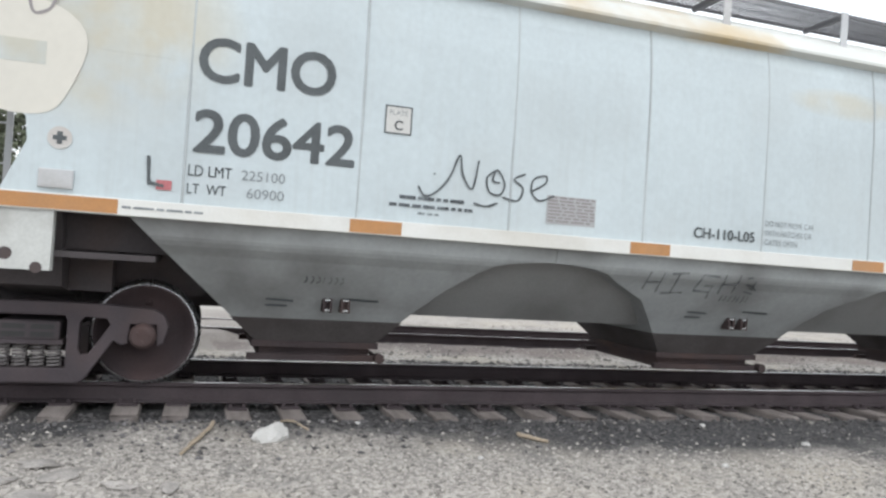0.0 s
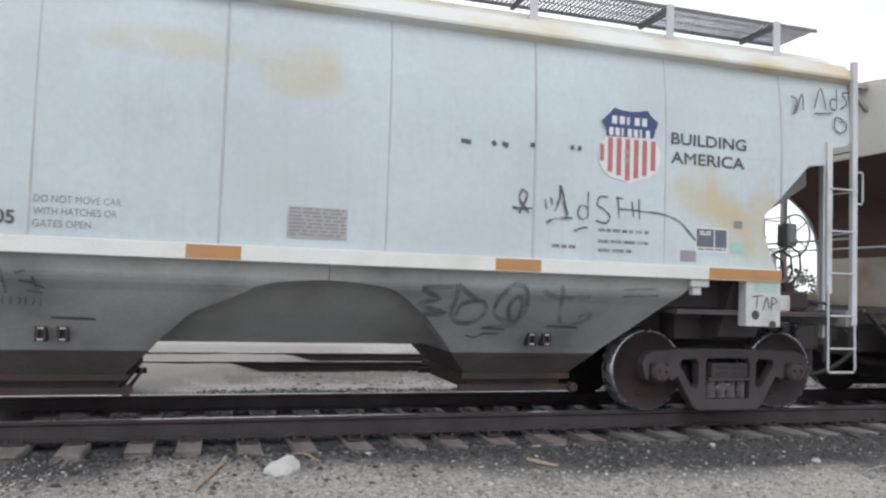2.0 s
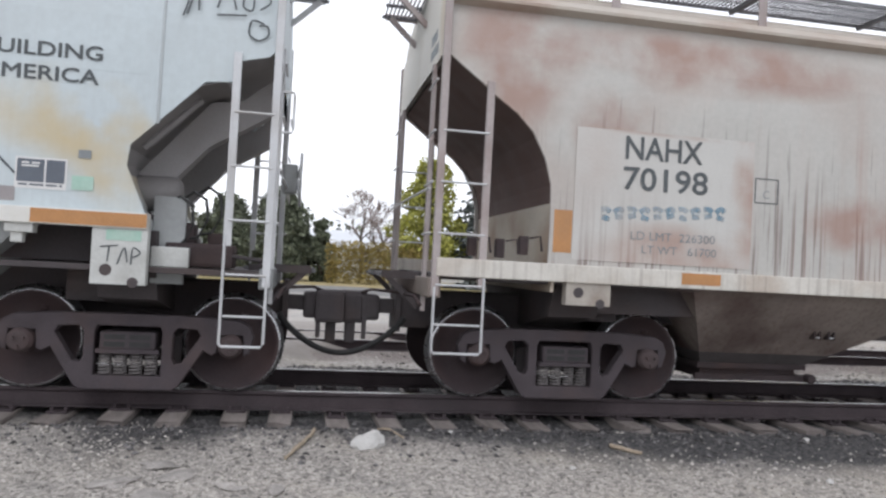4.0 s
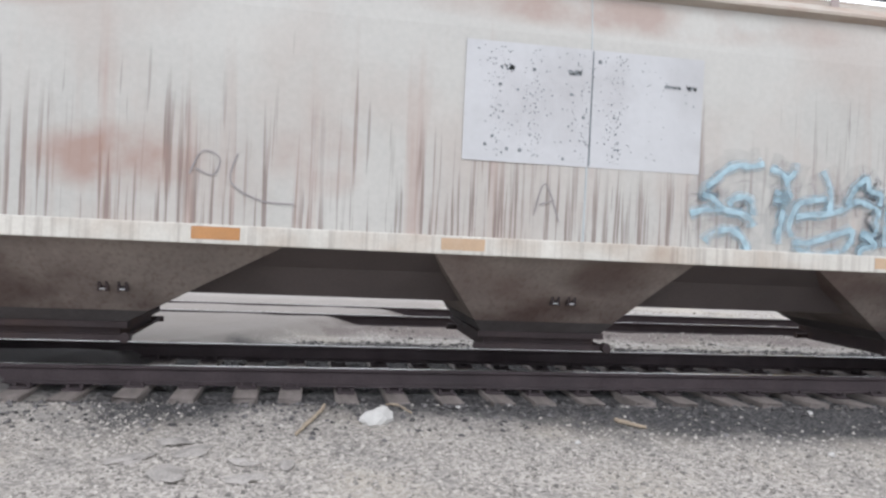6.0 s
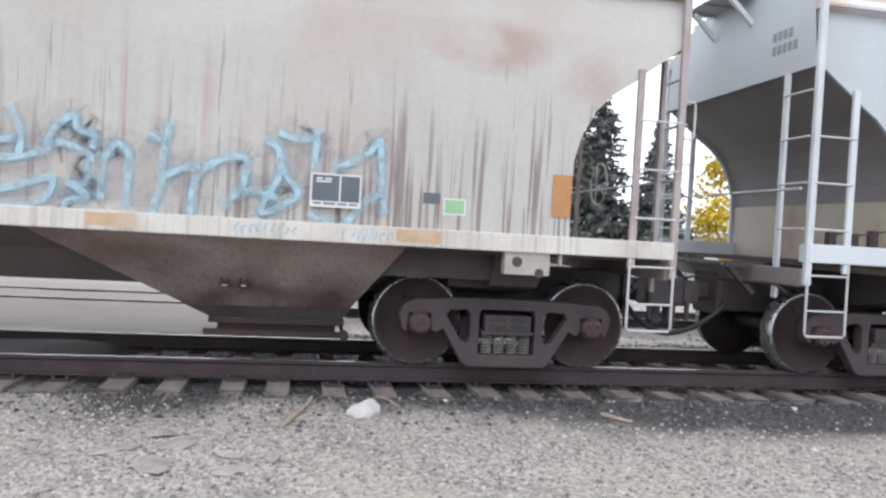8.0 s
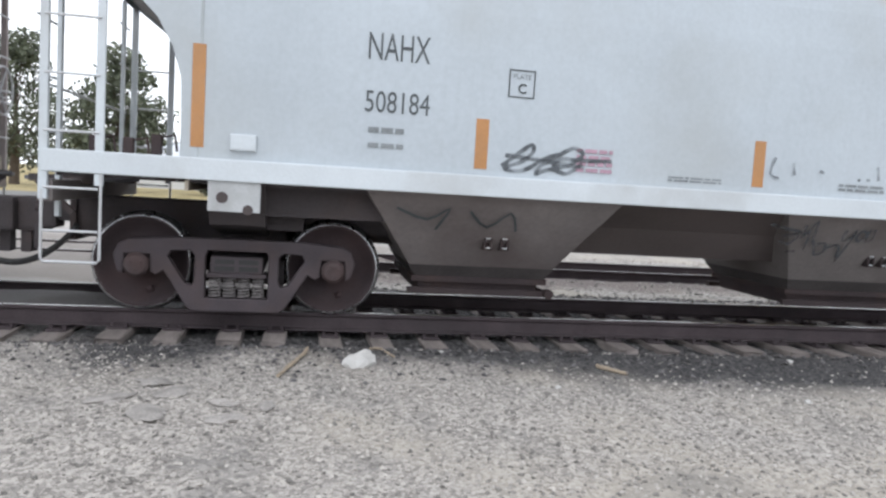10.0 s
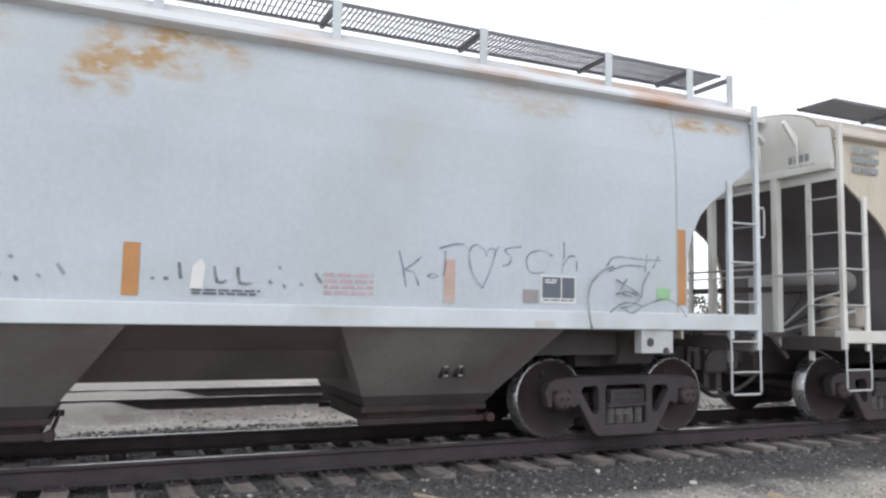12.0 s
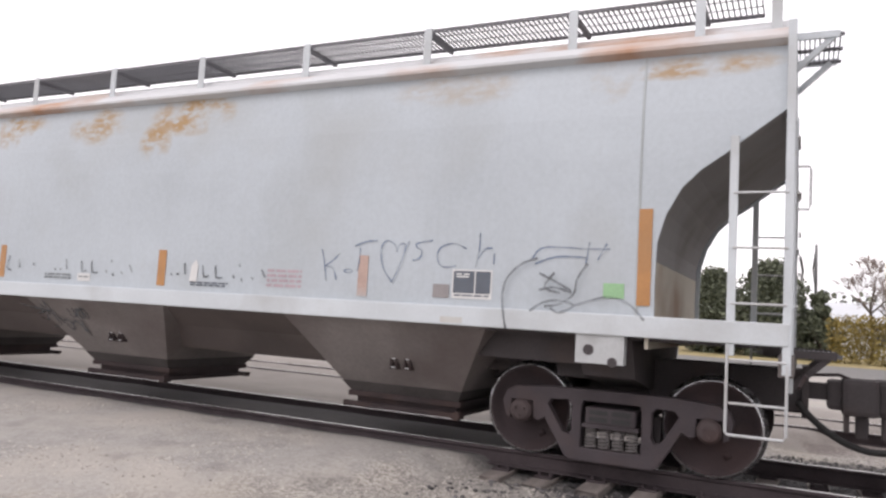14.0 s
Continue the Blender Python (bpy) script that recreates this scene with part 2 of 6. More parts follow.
GALV = mat("galvanised_steel", (0.50, 0.51, 0.52), 0.5, 0.2, vary=0.1, scale=3, dirt=(0.3, 0.25, 0.2), dirt_amount=0.4)
GRATE = mat("dark_grating_steel", (0.15, 0.15, 0.16), 0.6, 0.3, vary=0.15, scale=3)
RAIL = mat("rusty_rail_steel", (0.062, 0.05, 0.053), 0.9, vary=0.25, scale=4, fine=50, bump=0.3, spec=0.15, dirt=(0.05, 0.044, 0.046), dirt_amount=0.6)
RAILTOP = mat("polished_rail_head", (0.55, 0.54, 0.53), 0.3, 0.85, vary=0.1, scale=5, stretch=(0.1, 4, 1))
TIE = mat("weathered_timber_tie", (0.235, 0.205, 0.19), 0.9, vary=0.35, scale=3, fine=30, bump=0.8, stretch=(4, 0.7, 4), dirt=(0.13, 0.11, 0.1), dirt_amount=0.6)
ORANGE = mat("orange_reflective_tape", (0.42, 0.205, 0.075), 0.4, vary=0.12, scale=5, dirt=(0.35, 0.2, 0.1), dirt_amount=0.5)
BLACKP = mat("faded_black_lettering", (0.075, 0.085, 0.09), 0.6, vary=0.3, scale=4)
GREYP = mat("faded_grey_lettering", (0.22, 0.24, 0.25), 0.6, vary=0.25, scale=6)
WHITEP = mat("white_decal", (0.64, 0.64, 0.63), 0.5, vary=0.05, scale=4)
NAVY = mat("navy_decal", (0.035, 0.06, 0.16), 0.45, vary=0.1, scale=4)
REDP = mat("red_decal", (0.40, 0.13, 0.14), 0.5, vary=0.15, scale=5)
DARKP = mat("dark_slate_decal", (0.10, 0.115, 0.14), 0.5, vary=0.12, scale=5)
PANELP = mat("faded_print_ground", (0.36, 0.365, 0.37), 0.6, vary=0.1, scale=6)
BROWNP = mat("faded_brown_grey_decal", (0.27, 0.25, 0.25), 0.6, vary=0.12, scale=6)
MINT = mat("faded_mint_sticker", (0.33, 0.50, 0.42), 0.55, vary=0.12, scale=6, dirt=(0.45, 0.48, 0.45), dirt_amount=0.5)
GREENP = mat("green_tape", (0.27, 0.47, 0.26), 0.5, vary=0.12, scale=6)
PATCHW = mat("chipped_white_panel_paint", (0.49, 0.495, 0.505), 0.55, vary=0.05, scale=2, fine=14, dirt=(0.34, 0.33, 0.33), dirt_amount=0.5)
PATCH_B = mat("rust_run_repaint", (0.50, 0.495, 0.47), 0.62, vary=0.06, scale=1.5, dirt=(0.36, 0.26, 0.22), dirt_amount=0.4, streak=(0.2, 0.14, 0.12), streak_amount=0.55, streak_z=(1.6, 2.2), blots=((-5.45, 2.4, 0.22, 0.8, 0.9), (-6.2, 1.7, 1.1, 0.35, 0.7), (-6.0, 2.9, 1.2, 0.07, 0.9)), blot_color=(0.33, 0.2, 0.15))
FADED = mat("faded_orange_tape", (0.46, 0.33, 0.28), 0.5, vary=0.12, scale=5, dirt=(0.42, 0.42, 0.43), dirt_amount=0.8)
FADED_B = mat("dust_filmed_orange_tape", (0.47, 0.335, 0.22), 0.55, vary=0.12, scale=6, dirt=(0.48, 0.44, 0.38), dirt_amount=0.8)
PATCHG = mat("pale_grey_repaint", (0.52, 0.52, 0.50), 0.6, vary=0.06, scale=1.5, dirt=(0.36, 0.26, 0.22), dirt_amount=0.35)
PAD_A = mat("dirty_white_pad_paint", (0.50, 0.51, 0.49), 0.7, vary=0.12, scale=5, dirt=(0.25, 0.24, 0.22), dirt_amount=0.6)
PAD_B = mat("dirty_beige_pad_paint", (0.36, 0.33, 0.29), 0.75, vary=0.15, scale=5, dirt=(0.17, 0.12, 0.09), dirt_amount=0.7)
PAD_C = mat("dirty_pale_blue_pad_paint", (0.44, 0.455, 0.46), 0.7, vary=0.12, scale=5, dirt=(0.24, 0.23, 0.22), dirt_amount=0.6)
# inner panels under the cars: shade is put into these darker colours
UNDER_C = mat("shaded_brown_underframe_paint", (0.115, 0.095, 0.09), 0.85, vary=0.2, scale=1.5, dirt=(0.06, 0.05, 0.048), dirt_amount=0.6)
UNDER_A = mat("shaded_grey_underframe_paint", (0.25, 0.252, 0.25), 0.8, vary=0.15, scale=1.3, dirt=(0.11, 0.105, 0.1), dirt_amount=0.6)
HOSE_POCKET_BLACK = mat("black_rubber_and_pocket_shade", (0.025, 0.025, 0.025), 0.6, vary=0.2, scale=8)
STONE = mat("crushed_stone", (0.30, 0.28, 0.26), 0.95, vary=0.45, scale=6, fine=60, bump=0.5)
CHALK = mat("pale_limestone", (0.46, 0.45, 0.43), 0.9, vary=0.1, scale=8, fine=50, bump=0.4)
WOOD = mat("dry_weathered_wood", (0.33, 0.27, 0.20), 0.9, vary=0.25, scale=9, fine=60, bump=0.5)
BARK = mat("grey_brown_bark", (0.11, 0.085, 0.065), 0.95, vary=0.3, scale=4, fine=25, bump=0.8)


def leaf_mat(name, base, vary):
    m = bpy.data.materials.new(name)
    m.use_nodes = True
    n, l = m.node_tree.nodes, m.node_tree.links
    bs = n["Principled BSDF"]
    bs.inputs["Roughness"].default_value = 0.7
    g = n.new("ShaderNodeNewGeometry")
    r = n.new("ShaderNodeValToRGB")
    r.color_ramp.elements[0].color = (*[c * (1 - vary) for c in base], 1)
    r.color_ramp.elements[1].color = (*[min(1, c * (1 + vary)) for c in base], 1)
    l.new(g.outputs["Random Per Island"], r.inputs[0])
    l.new(r.outputs[0], bs.inputs["Base Color"])
    bs.inputs["Transmission Weight"].default_value = 0.0
    return m


# blue-green needles and dull green leaves have haze mixed into their colour
NEEDLE = leaf_mat("haze_paled_needles", (0.125, 0.142, 0.135), 0.5)
YELLOW = leaf_mat("bright_yellow_leaves", (0.62, 0.46, 0.03), 0.3)
YGREEN = leaf_mat("yellow_green_leaves", (0.30, 0.30, 0.06), 0.45)
GREENL = leaf_mat("haze_paled_green_leaves", (0.11, 0.125, 0.08), 0.5)
HEDGEL = leaf_mat("autumn_hedge_leaves", (0.26, 0.20, 0.06), 0.4)
TWIG = leaf_mat("bare_reddish_twigs", (0.26, 0.2, 0.18), 0.3)


def haze_mat(name, base, cover):
    """Thin sprayed paint that lets the surface under it show."""
    m = bpy.data.materials.new(name)
    m.use_nodes = True
    n, l = m.node_tree.nodes, m.node_tree.links
    bs = n["Principled BSDF"]
    bs.inputs["Base Color"].default_value, bs.inputs["Roughness"].default_value = (*base, 1), 0.7
    tc, t, r = n.new("ShaderNodeTexCoord"), n.new("ShaderNodeTexNoise"), n.new("ShaderNodeMapRange")
    t.inputs["Scale"].default_value, t.inputs["Detail"].default_value = 7.0, 8
    l.new(tc.outputs["Object"], t.inputs["Vector"])
    r.inputs[1].default_value, r.inputs[2].default_value, r.inputs[3].default_value, r.inputs[4].default_value = 0.35, 0.65, cover * 0.4, cover * 1.3
    l.new(t.outputs[0], r.inputs[0])
    l.new(r.outputs[0], bs.inputs["Alpha"])
    return m


SPRAY = haze_mat("light_blue_overspray", (0.38, 0.54, 0.62), 0.3)
SPRAY_CORE = haze_mat("light_blue_spray_line", (0.40, 0.56, 0.64), 0.66)
SPRAY_DARK = haze_mat("grey_blue_spray_fill", (0.24, 0.24, 0.27), 0.09)
INK_HAZE = haze_mat("thin_grey_spray", (0.12, 0.13, 0.14), 0.6)
INK_SOFT = haze_mat("soft_black_spray", (0.09, 0.10, 0.11), 0.8)
INK_PALE = haze_mat("worn_grey_spray", (0.14, 0.15, 0.155), 0.35)
INK_THIN = haze_mat("thin_blue_marker", (0.15, 0.20, 0.30), 0.6)


# ---- building helpers ----
def link(name, bm, material, parent=None, label="", smooth=False):
    me = bpy.data.meshes.new(name)
    bmesh.ops.recalc_face_normals(bm, faces=bm.faces)
    bm.to_mesh(me)
    bm.free()
    for k in material if isinstance(material, (list, tuple)) else [material]:
        me.materials.append(k)
    if smooth:
        for p in me.polygons:
            p.use_smooth = True
    ob = new(name, me)
    ob.parent = parent
    return tagged(ob, label)


def part(name, bm, material, parent, label="", smooth=False):
    return link(name, bm, material, parent, label, smooth)


def thing(name, label, category, at=(0, 0, 0), group="", kind=""):
    ob = new(name)
    ob.empty_display_size = 0.2
    ob.location = at
    return tagged(ob, label, category, group, kind)


def box(bm, x0, x1, y0, y1, z0, z1, bevel=0.0, mi=0):
    vs = [bm.verts.new((x, y, z)) for x in (x0, x1) for y in (y0, y1) for z in (z0, z1)]
    fs = [bm.faces.new([vs[i] for i in q]) for q in ((0, 1, 3, 2), (4, 6, 7, 5), (0, 4, 5, 1), (2, 3, 7, 6), (0, 2, 6, 4), (1, 5, 7, 3))]
    for f in fs:
        f.material_index = mi
    if bevel:
        es = list({e for f in fs for e in f.edges})
        bmesh.ops.bevel(bm, geom=es, offset=bevel, segments=2, affect="EDGES", profile=0.6)
    return vs


def beam(bm, p, q, w, h, mi=0):
    """A square bar from p to q, w across and h high."""
    p, q = Vector(p), Vector(q)
    d = (q - p).normalized()
    up = Vector((0, 0, 1)) if abs(d.z) < 0.95 else Vector((1, 0, 0))
    s = d.cross(up).normalized()
    u = s.cross(d)
    vs = []
    for c in (p, q):
        for a, b in ((-1, -1), (1, -1), (1, 1), (-1, 1)):
            vs.append(bm.verts.new(c + s * a * w / 2 + u * b * h / 2))
    for f in ((0, 1, 2, 3), (7, 6, 5, 4), (0, 4, 5, 1), (1, 5, 6, 2), (2, 6, 7, 3), (3, 7, 4, 0)):
        bm.faces.new([vs[i] for i in f]).material_index = mi


def tube(bm, pts, r, n=8, cap=True):
    rings = []
    for i, p in enumerate(pts):
        p = Vector(p)
        d = (Vector(pts[min(i + 1, len(pts) - 1)]) - Vector(pts[max(i - 1, 0)])).normalized()
        up = Vector((0, 0, 1)) if abs(d.z) < 0.9 else Vector((1, 0, 0))
        s = d.cross(up).normalized()
        u = s.cross(d)
        rr = r[i] if isinstance(r, (list, tuple)) else r
        rings.append([bm.verts.new(p + (s * math.cos(k * math.tau / n) + u * math.sin(k * math.tau / n)) * rr) for k in range(n)])
    for a, b in zip(rings, rings[1:]):
        for k in range(n):
            bm.faces.new((a[k], a[(k + 1) % n], b[(k + 1) % n], b[k]))
    if cap:
        bm.faces.new(rings[0][::-1])
        bm.faces.new(rings[-1])


def lathe_y(bm, prof, n=40, mats=None, cx=0.0, cz=0.0):
    """Turn a profile of (y, radius) about the y axis through (cx, cz)."""
    rings = []
    for y, r in prof:
        rings.append([bm.verts.new((cx + r * math.cos(k * math.tau / n), y, cz + r * math.sin(k * math.tau / n))) for k in range(n)])
    for i, (a, b) in enumerate(zip(rings, rings[1:])):
        for k in range(n):
            f = bm.faces.new((a[k], a[(k + 1) % n], b[(k + 1) % n], b[k]))
            f.material_index = mats[i] if mats else 0
    bm.faces.new(rings[0][::-1])
    bm.faces.new(rings[-1])


def slab(bm, poly, axis, a, b, mi=0):
    """A flat outline of (u, v) pairs pushed from a to b along an axis."""
    def at(u, v, w):
        return (w, u, v) if axis == "x" else (u, w, v) if axis == "y" else (u, v, w)
    lo = [bm.verts.new(at(u, v, a)) for u, v in poly]
    hi = [bm.verts.new(at(u, v, b)) for u, v in poly]
    fs = [bm.faces.new(lo), bm.faces.new(hi[::-1])]
    for i in range(len(poly)):
        fs.append(bm.faces.new((lo[i], hi[i], hi[(i + 1) % len(poly)], lo[(i + 1) % len(poly)])))
    for f in fs:
        f.material_index = mi


def lerp(x, table):
    for (a, u), (b, v) in zip(table, table[1:]):
        if x <= b:
            return u + (v - u) * max(0.0, (x - a)) / (b - a) if b > a else v
    return table[-1][1]


def words(text, x, z, height, material, parent, y=-1.606, width=0.0, bold=0.0, name="lettering", lean=0.0):
    """Lettering on the side that faces -y, its lower left corner at (x, z)."""
    cu = bpy.data.curves.new(name, "FONT")
    cu.body, cu.size, cu.resolution_u = text, 1.0, 4
    tmp = bpy.data.objects.new(name, cu)
    scene.collection.objects.link(tmp)
    me = bpy.data.meshes.new_from_object(tmp.evaluated_get(bpy.context.evaluated_depsgraph_get()))
    bpy.data.objects.remove(tmp)
    co = np.empty(len(me.vertices) * 3)
    me.vertices.foreach_get("co", co)
    co = co.reshape(-1, 3)
    lo, hi = co.min(0), co.max(0)
    k = (height - 2 * bold * height) / (hi[1] - lo[1])
    kx = (width - 2 * bold * height) / (hi[0] - lo[0]) if width else k
    b = bold * height
    offs = [(0, 0)] if not bold else [(math.cos(a) * b, math.sin(a) * b) for a in np.arange(8) * math.tau / 8]
    polys = [tuple(q.vertices) for q in me.polygons]
    V, F = [], []
    for i, (dx, dz) in enumerate(offs):
        F += [tuple(v + len(co) * i for v in q) for q in polys]
        V += [(x + b + dx + (c[0] - lo[0]) * kx, y - 0.0003 * i, z + b + dz + (c[1] - lo[1]) * k) for c in co]
    bpy.data.meshes.remove(me)
    me = bpy.data.meshes.new(name)
    me.from_pydata(V, [], F)
    me.materials.append(material)
    ob = tagged(new(name, me), kind="stuff")
    ob.parent = parent
    return ob


def stroke(bm, pts, w, y=-1.605, smooth=6):
    """A painted line through points (x, z), rounded by a spline, on the side that faces -y."""
    P = [Vector((p[0], p[1])) for p in pts]
    ln = []
    for i in range(len(P) - 1):
        a, b, c, d = P[max(i - 1, 0)], P[i], P[i + 1], P[min(i + 2, len(P) - 1)]
        for k in range(smooth):
            t = k / smooth
            ln.append(0.5 * ((2 * b) + (c - a) * t + (2 * a - 5 * b + 4 * c - d) * t * t + (3 * b - a - 3 * c + d) * t ** 3))
    ln.append(P[-1])
    prev = None
    for i, p in enumerate(ln):
        d = (ln[min(i + 1, len(ln) - 1)] - ln[max(i - 1, 0)])
        d = d.normalized() if d.length > 1e-6 else Vector((1, 0))
        nrm = Vector((-d.y, d.x)) * w / 2 * (0.92 + 0.1 * math.sin(i * 0.9))
        cur = [bm.verts.new((p.x + s * nrm.x, y - i * 0.00006, p.y + s * nrm.y)) for s in (-1, 1)]
        if prev:
            bm.faces.new((prev[0], prev[1], cur[1], cur[0]))
        prev = cur


def bars(bm, x, z, w, h, lines, y=-1.606, seed=1):
    """Lines of writing too small to read, as bars."""
    rnd = random.Random(seed)
    step = h / lines
    for i in range(lines):
        xx, z1 = x, z + h - i * step
        while xx < x + w - 0.02:
            ww = min(rnd.uniform(0.04, 0.16), x + w - xx)
            box(bm, xx, xx + ww, y, y + 0.002, z1 - step * 0.6, z1)
            xx += ww + 0.02


def decal(name, x0, x1, z0, z1, material, parent, y=-1.606, label=""):
    bm = bmesh.new()
    box(bm, x0, x1, y, y + 0.003, z0, z1)
    return part(name, bm, material, parent, label)


# ---- ground, road and tracks ----
GAUGE_Y, RAIL_Z = 0.7525, 0.18


def road_edge(y):
    return -2.1 + 0.65 * y


def smooth(a, b, x):
    t = max(0.0, min(1.0, (x - a) / (b - a)))
    return t * t * (3 - 2 * t)


def ground_z(x, y):
    wob = 0.25 * noise.noise((x * 0.7, y * 0.7, 0.0))
    on_road = smooth(0.25, -0.45, x - road_edge(y) + wob) * smooth(-34, -31, x - road_edge(y))
    level = 0.135 * smooth(-5.0, -1.7, y) * smooth(12, 8, y)
    z = -0.06 + on_road * (level + 0.04)
    if y < 3:
        z += 0.05 * smooth(-2.2, -1.3, y) * (1 - on_road) * (1 if y < 1.5 else 1)
    z += 0.018 * noise.noise((x * 1.3, y * 1.3, 3.0)) + 0.012 * noise.noise((x * 4.5, y * 4.5, 8.0)) * (1 - 0.7 * on_road)
    bed = smooth(1.55, 1.28, abs(y)) * (1 - on_road)
    z = z * (1 - bed) + (-0.09 + 0.025 * noise.noise((x * 5, y * 5, 1.0))) * bed
    if abs(abs(y) - GAUGE_Y) < 0.16:
        z = min(z, 0.08)
    z += (1 - on_road) * 0.075 * smooth(3.2, 4.2, y) * smooth(7.2, 6.1, y)
    z += on_road * 0.035 * smooth(3.0, 4.0, y) * smooth(7.4, 6.4, y)
    return z


def ground_material():
    m = bpy.data.materials.new("gravel_ballast_and_road")
    m.use_nodes = True
    n, l = m.node_tree.nodes, m.node_tree.links
    bs = n["Principled BSDF"]
    bs.inputs["Roughness"].default_value = 0.95
    geo = n.new("ShaderNodeNewGeometry")
    sep = n.new("ShaderNodeSeparateXYZ")
    l.new(geo.outputs["Position"], sep.inputs[0])

    def tex(s, d=6):
        t = n.new("ShaderNodeTexNoise")
        t.inputs["Scale"].default_value, t.inputs["Detail"].default_value = s, d
        l.new(geo.outputs["Position"], t.inputs["Vector"])
        return t.outputs[0]

    def calc(op, a, b):
        r = n.new("ShaderNodeMath")
        r.operation = op
        for k, v in enumerate((a, b)):
            if isinstance(v, (int, float)):
                r.inputs[k].default_value = v
            else:
                l.new(v, r.inputs[k])
        return r.outputs[0]

    def span(v, a, b):
        r = n.new("ShaderNodeMapRange")
        r.interpolation_type = "SMOOTHSTEP"
        r.inputs[1].default_value, r.inputs[2].default_value = a, b
        l.new(v, r.inputs[0])
        return r.outputs[0]

    def blend(a, b, f):
        r = n.new("ShaderNodeMix")
        r.data_type = "RGBA"
        for k, v in ((6, a), (7, b)):
            if isinstance(v, tuple):
                r.inputs[k].default_value = (*v, 1)
            else:
                l.new(v, r.inputs[k])
        l.new(f, r.inputs[0])
        return r.outputs[2]

    cell = n.new("ShaderNodeTexVoronoi")
    cell.inputs["Scale"].default_value = 38.0
    l.new(geo.outputs["Position"], cell.inputs["Vector"])
    grain = calc("ADD", calc("MULTIPLY", cell.outputs["Color"], 0.5), calc("MULTIPLY", tex(70, 4), 0.5))
    gravel = blend((0.19, 0.175, 0.16), (0.49, 0.455, 0.415), span(grain, 0.25, 0.75))
    gravel = blend(gravel, (0.40, 0.36, 0.30), calc("MULTIPLY", span(tex(0.55, 5), 0.45, 0.66), 0.6))
    gravel = blend(gravel, (0.14, 0.135, 0.13), calc("MULTIPLY", span(tex(1.4, 6), 0.5, 0.72), 0.55))
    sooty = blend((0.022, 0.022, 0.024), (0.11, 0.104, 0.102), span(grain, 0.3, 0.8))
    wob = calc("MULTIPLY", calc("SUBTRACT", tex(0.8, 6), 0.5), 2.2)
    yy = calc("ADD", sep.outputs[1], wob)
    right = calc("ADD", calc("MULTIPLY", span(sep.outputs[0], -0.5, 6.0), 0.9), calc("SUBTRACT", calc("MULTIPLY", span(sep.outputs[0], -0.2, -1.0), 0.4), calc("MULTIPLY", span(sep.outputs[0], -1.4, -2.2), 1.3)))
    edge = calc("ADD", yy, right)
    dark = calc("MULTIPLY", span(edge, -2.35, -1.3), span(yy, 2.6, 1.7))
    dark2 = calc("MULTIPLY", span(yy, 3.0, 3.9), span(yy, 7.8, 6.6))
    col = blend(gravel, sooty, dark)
    col = blend(col, (0.115, 0.085, 0.08), calc("MULTIPLY", dark2, 0.65))
    line = calc("SUBTRACT", sep.outputs[0], calc("ADD", calc("MULTIPLY", sep.outputs[1], 0.65), -2.1))
    line = calc("ADD", line, calc("MULTIPLY", calc("SUBTRACT", tex(1.6, 8), 0.5), 1.9))
    road = calc("MULTIPLY", span(line, 0.3, -0.3), span(line, -34, -31))
    roadc = blend((0.27, 0.255, 0.24), (0.40, 0.38, 0.355), span(calc("ADD", calc("MULTIPLY", grain, 0.6), calc("MULTIPLY", tex(3.2, 10), 0.4)), 0.28, 0.7))
    roadc = blend(roadc, (0.45, 0.41, 0.365), calc("MULTIPLY", span(tex(0.7, 9), 0.46, 0.62), 0.5))
    roadc = blend(roadc, (0.2, 0.185, 0.175), calc("MULTIPLY", span(tex(1.9, 9), 0.56, 0.74), 0.5))
    roadc = blend(roadc, (0.50, 0.46, 0.41), calc("MULTIPLY", span(tex(0.5, 8), 0.45, 0.6), 0.2))
    # browner, darker road from just beyond the track to y = 10
    roadc = blend(roadc, (0.235, 0.21, 0.19), calc("MULTIPLY", calc("MULTIPLY", span(yy, 0.9, 1.6), span(yy, 10.0, 7.0)), 0.75))
    # the strip between the rails drops to near black
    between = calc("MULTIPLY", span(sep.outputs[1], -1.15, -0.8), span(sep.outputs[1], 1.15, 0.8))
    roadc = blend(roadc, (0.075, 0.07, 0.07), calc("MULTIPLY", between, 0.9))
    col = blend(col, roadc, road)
    col = blend(col, (0.19, 0.185, 0.18), span(sep.outputs[1], 24, 27))
    grass = blend((0.24, 0.2, 0.09), (0.42, 0.34, 0.17), span(tex(0.9, 8), 0.3, 0.7))
    col = blend(col, grass, span(calc("ADD", sep.outputs[1], calc("MULTIPLY", wob, 0.4)), 36.5, 37.5))
    l.new(col, bs.inputs["Base Color"])
    b = n.new("ShaderNodeBump")
    b.inputs["Strength"].default_value, b.inputs["Distance"].default_value = 0.7, 0.02
    l.new(grain, b.inputs["Height"])
    l.new(b.outputs[0], bs.inputs["Normal"])
    return m


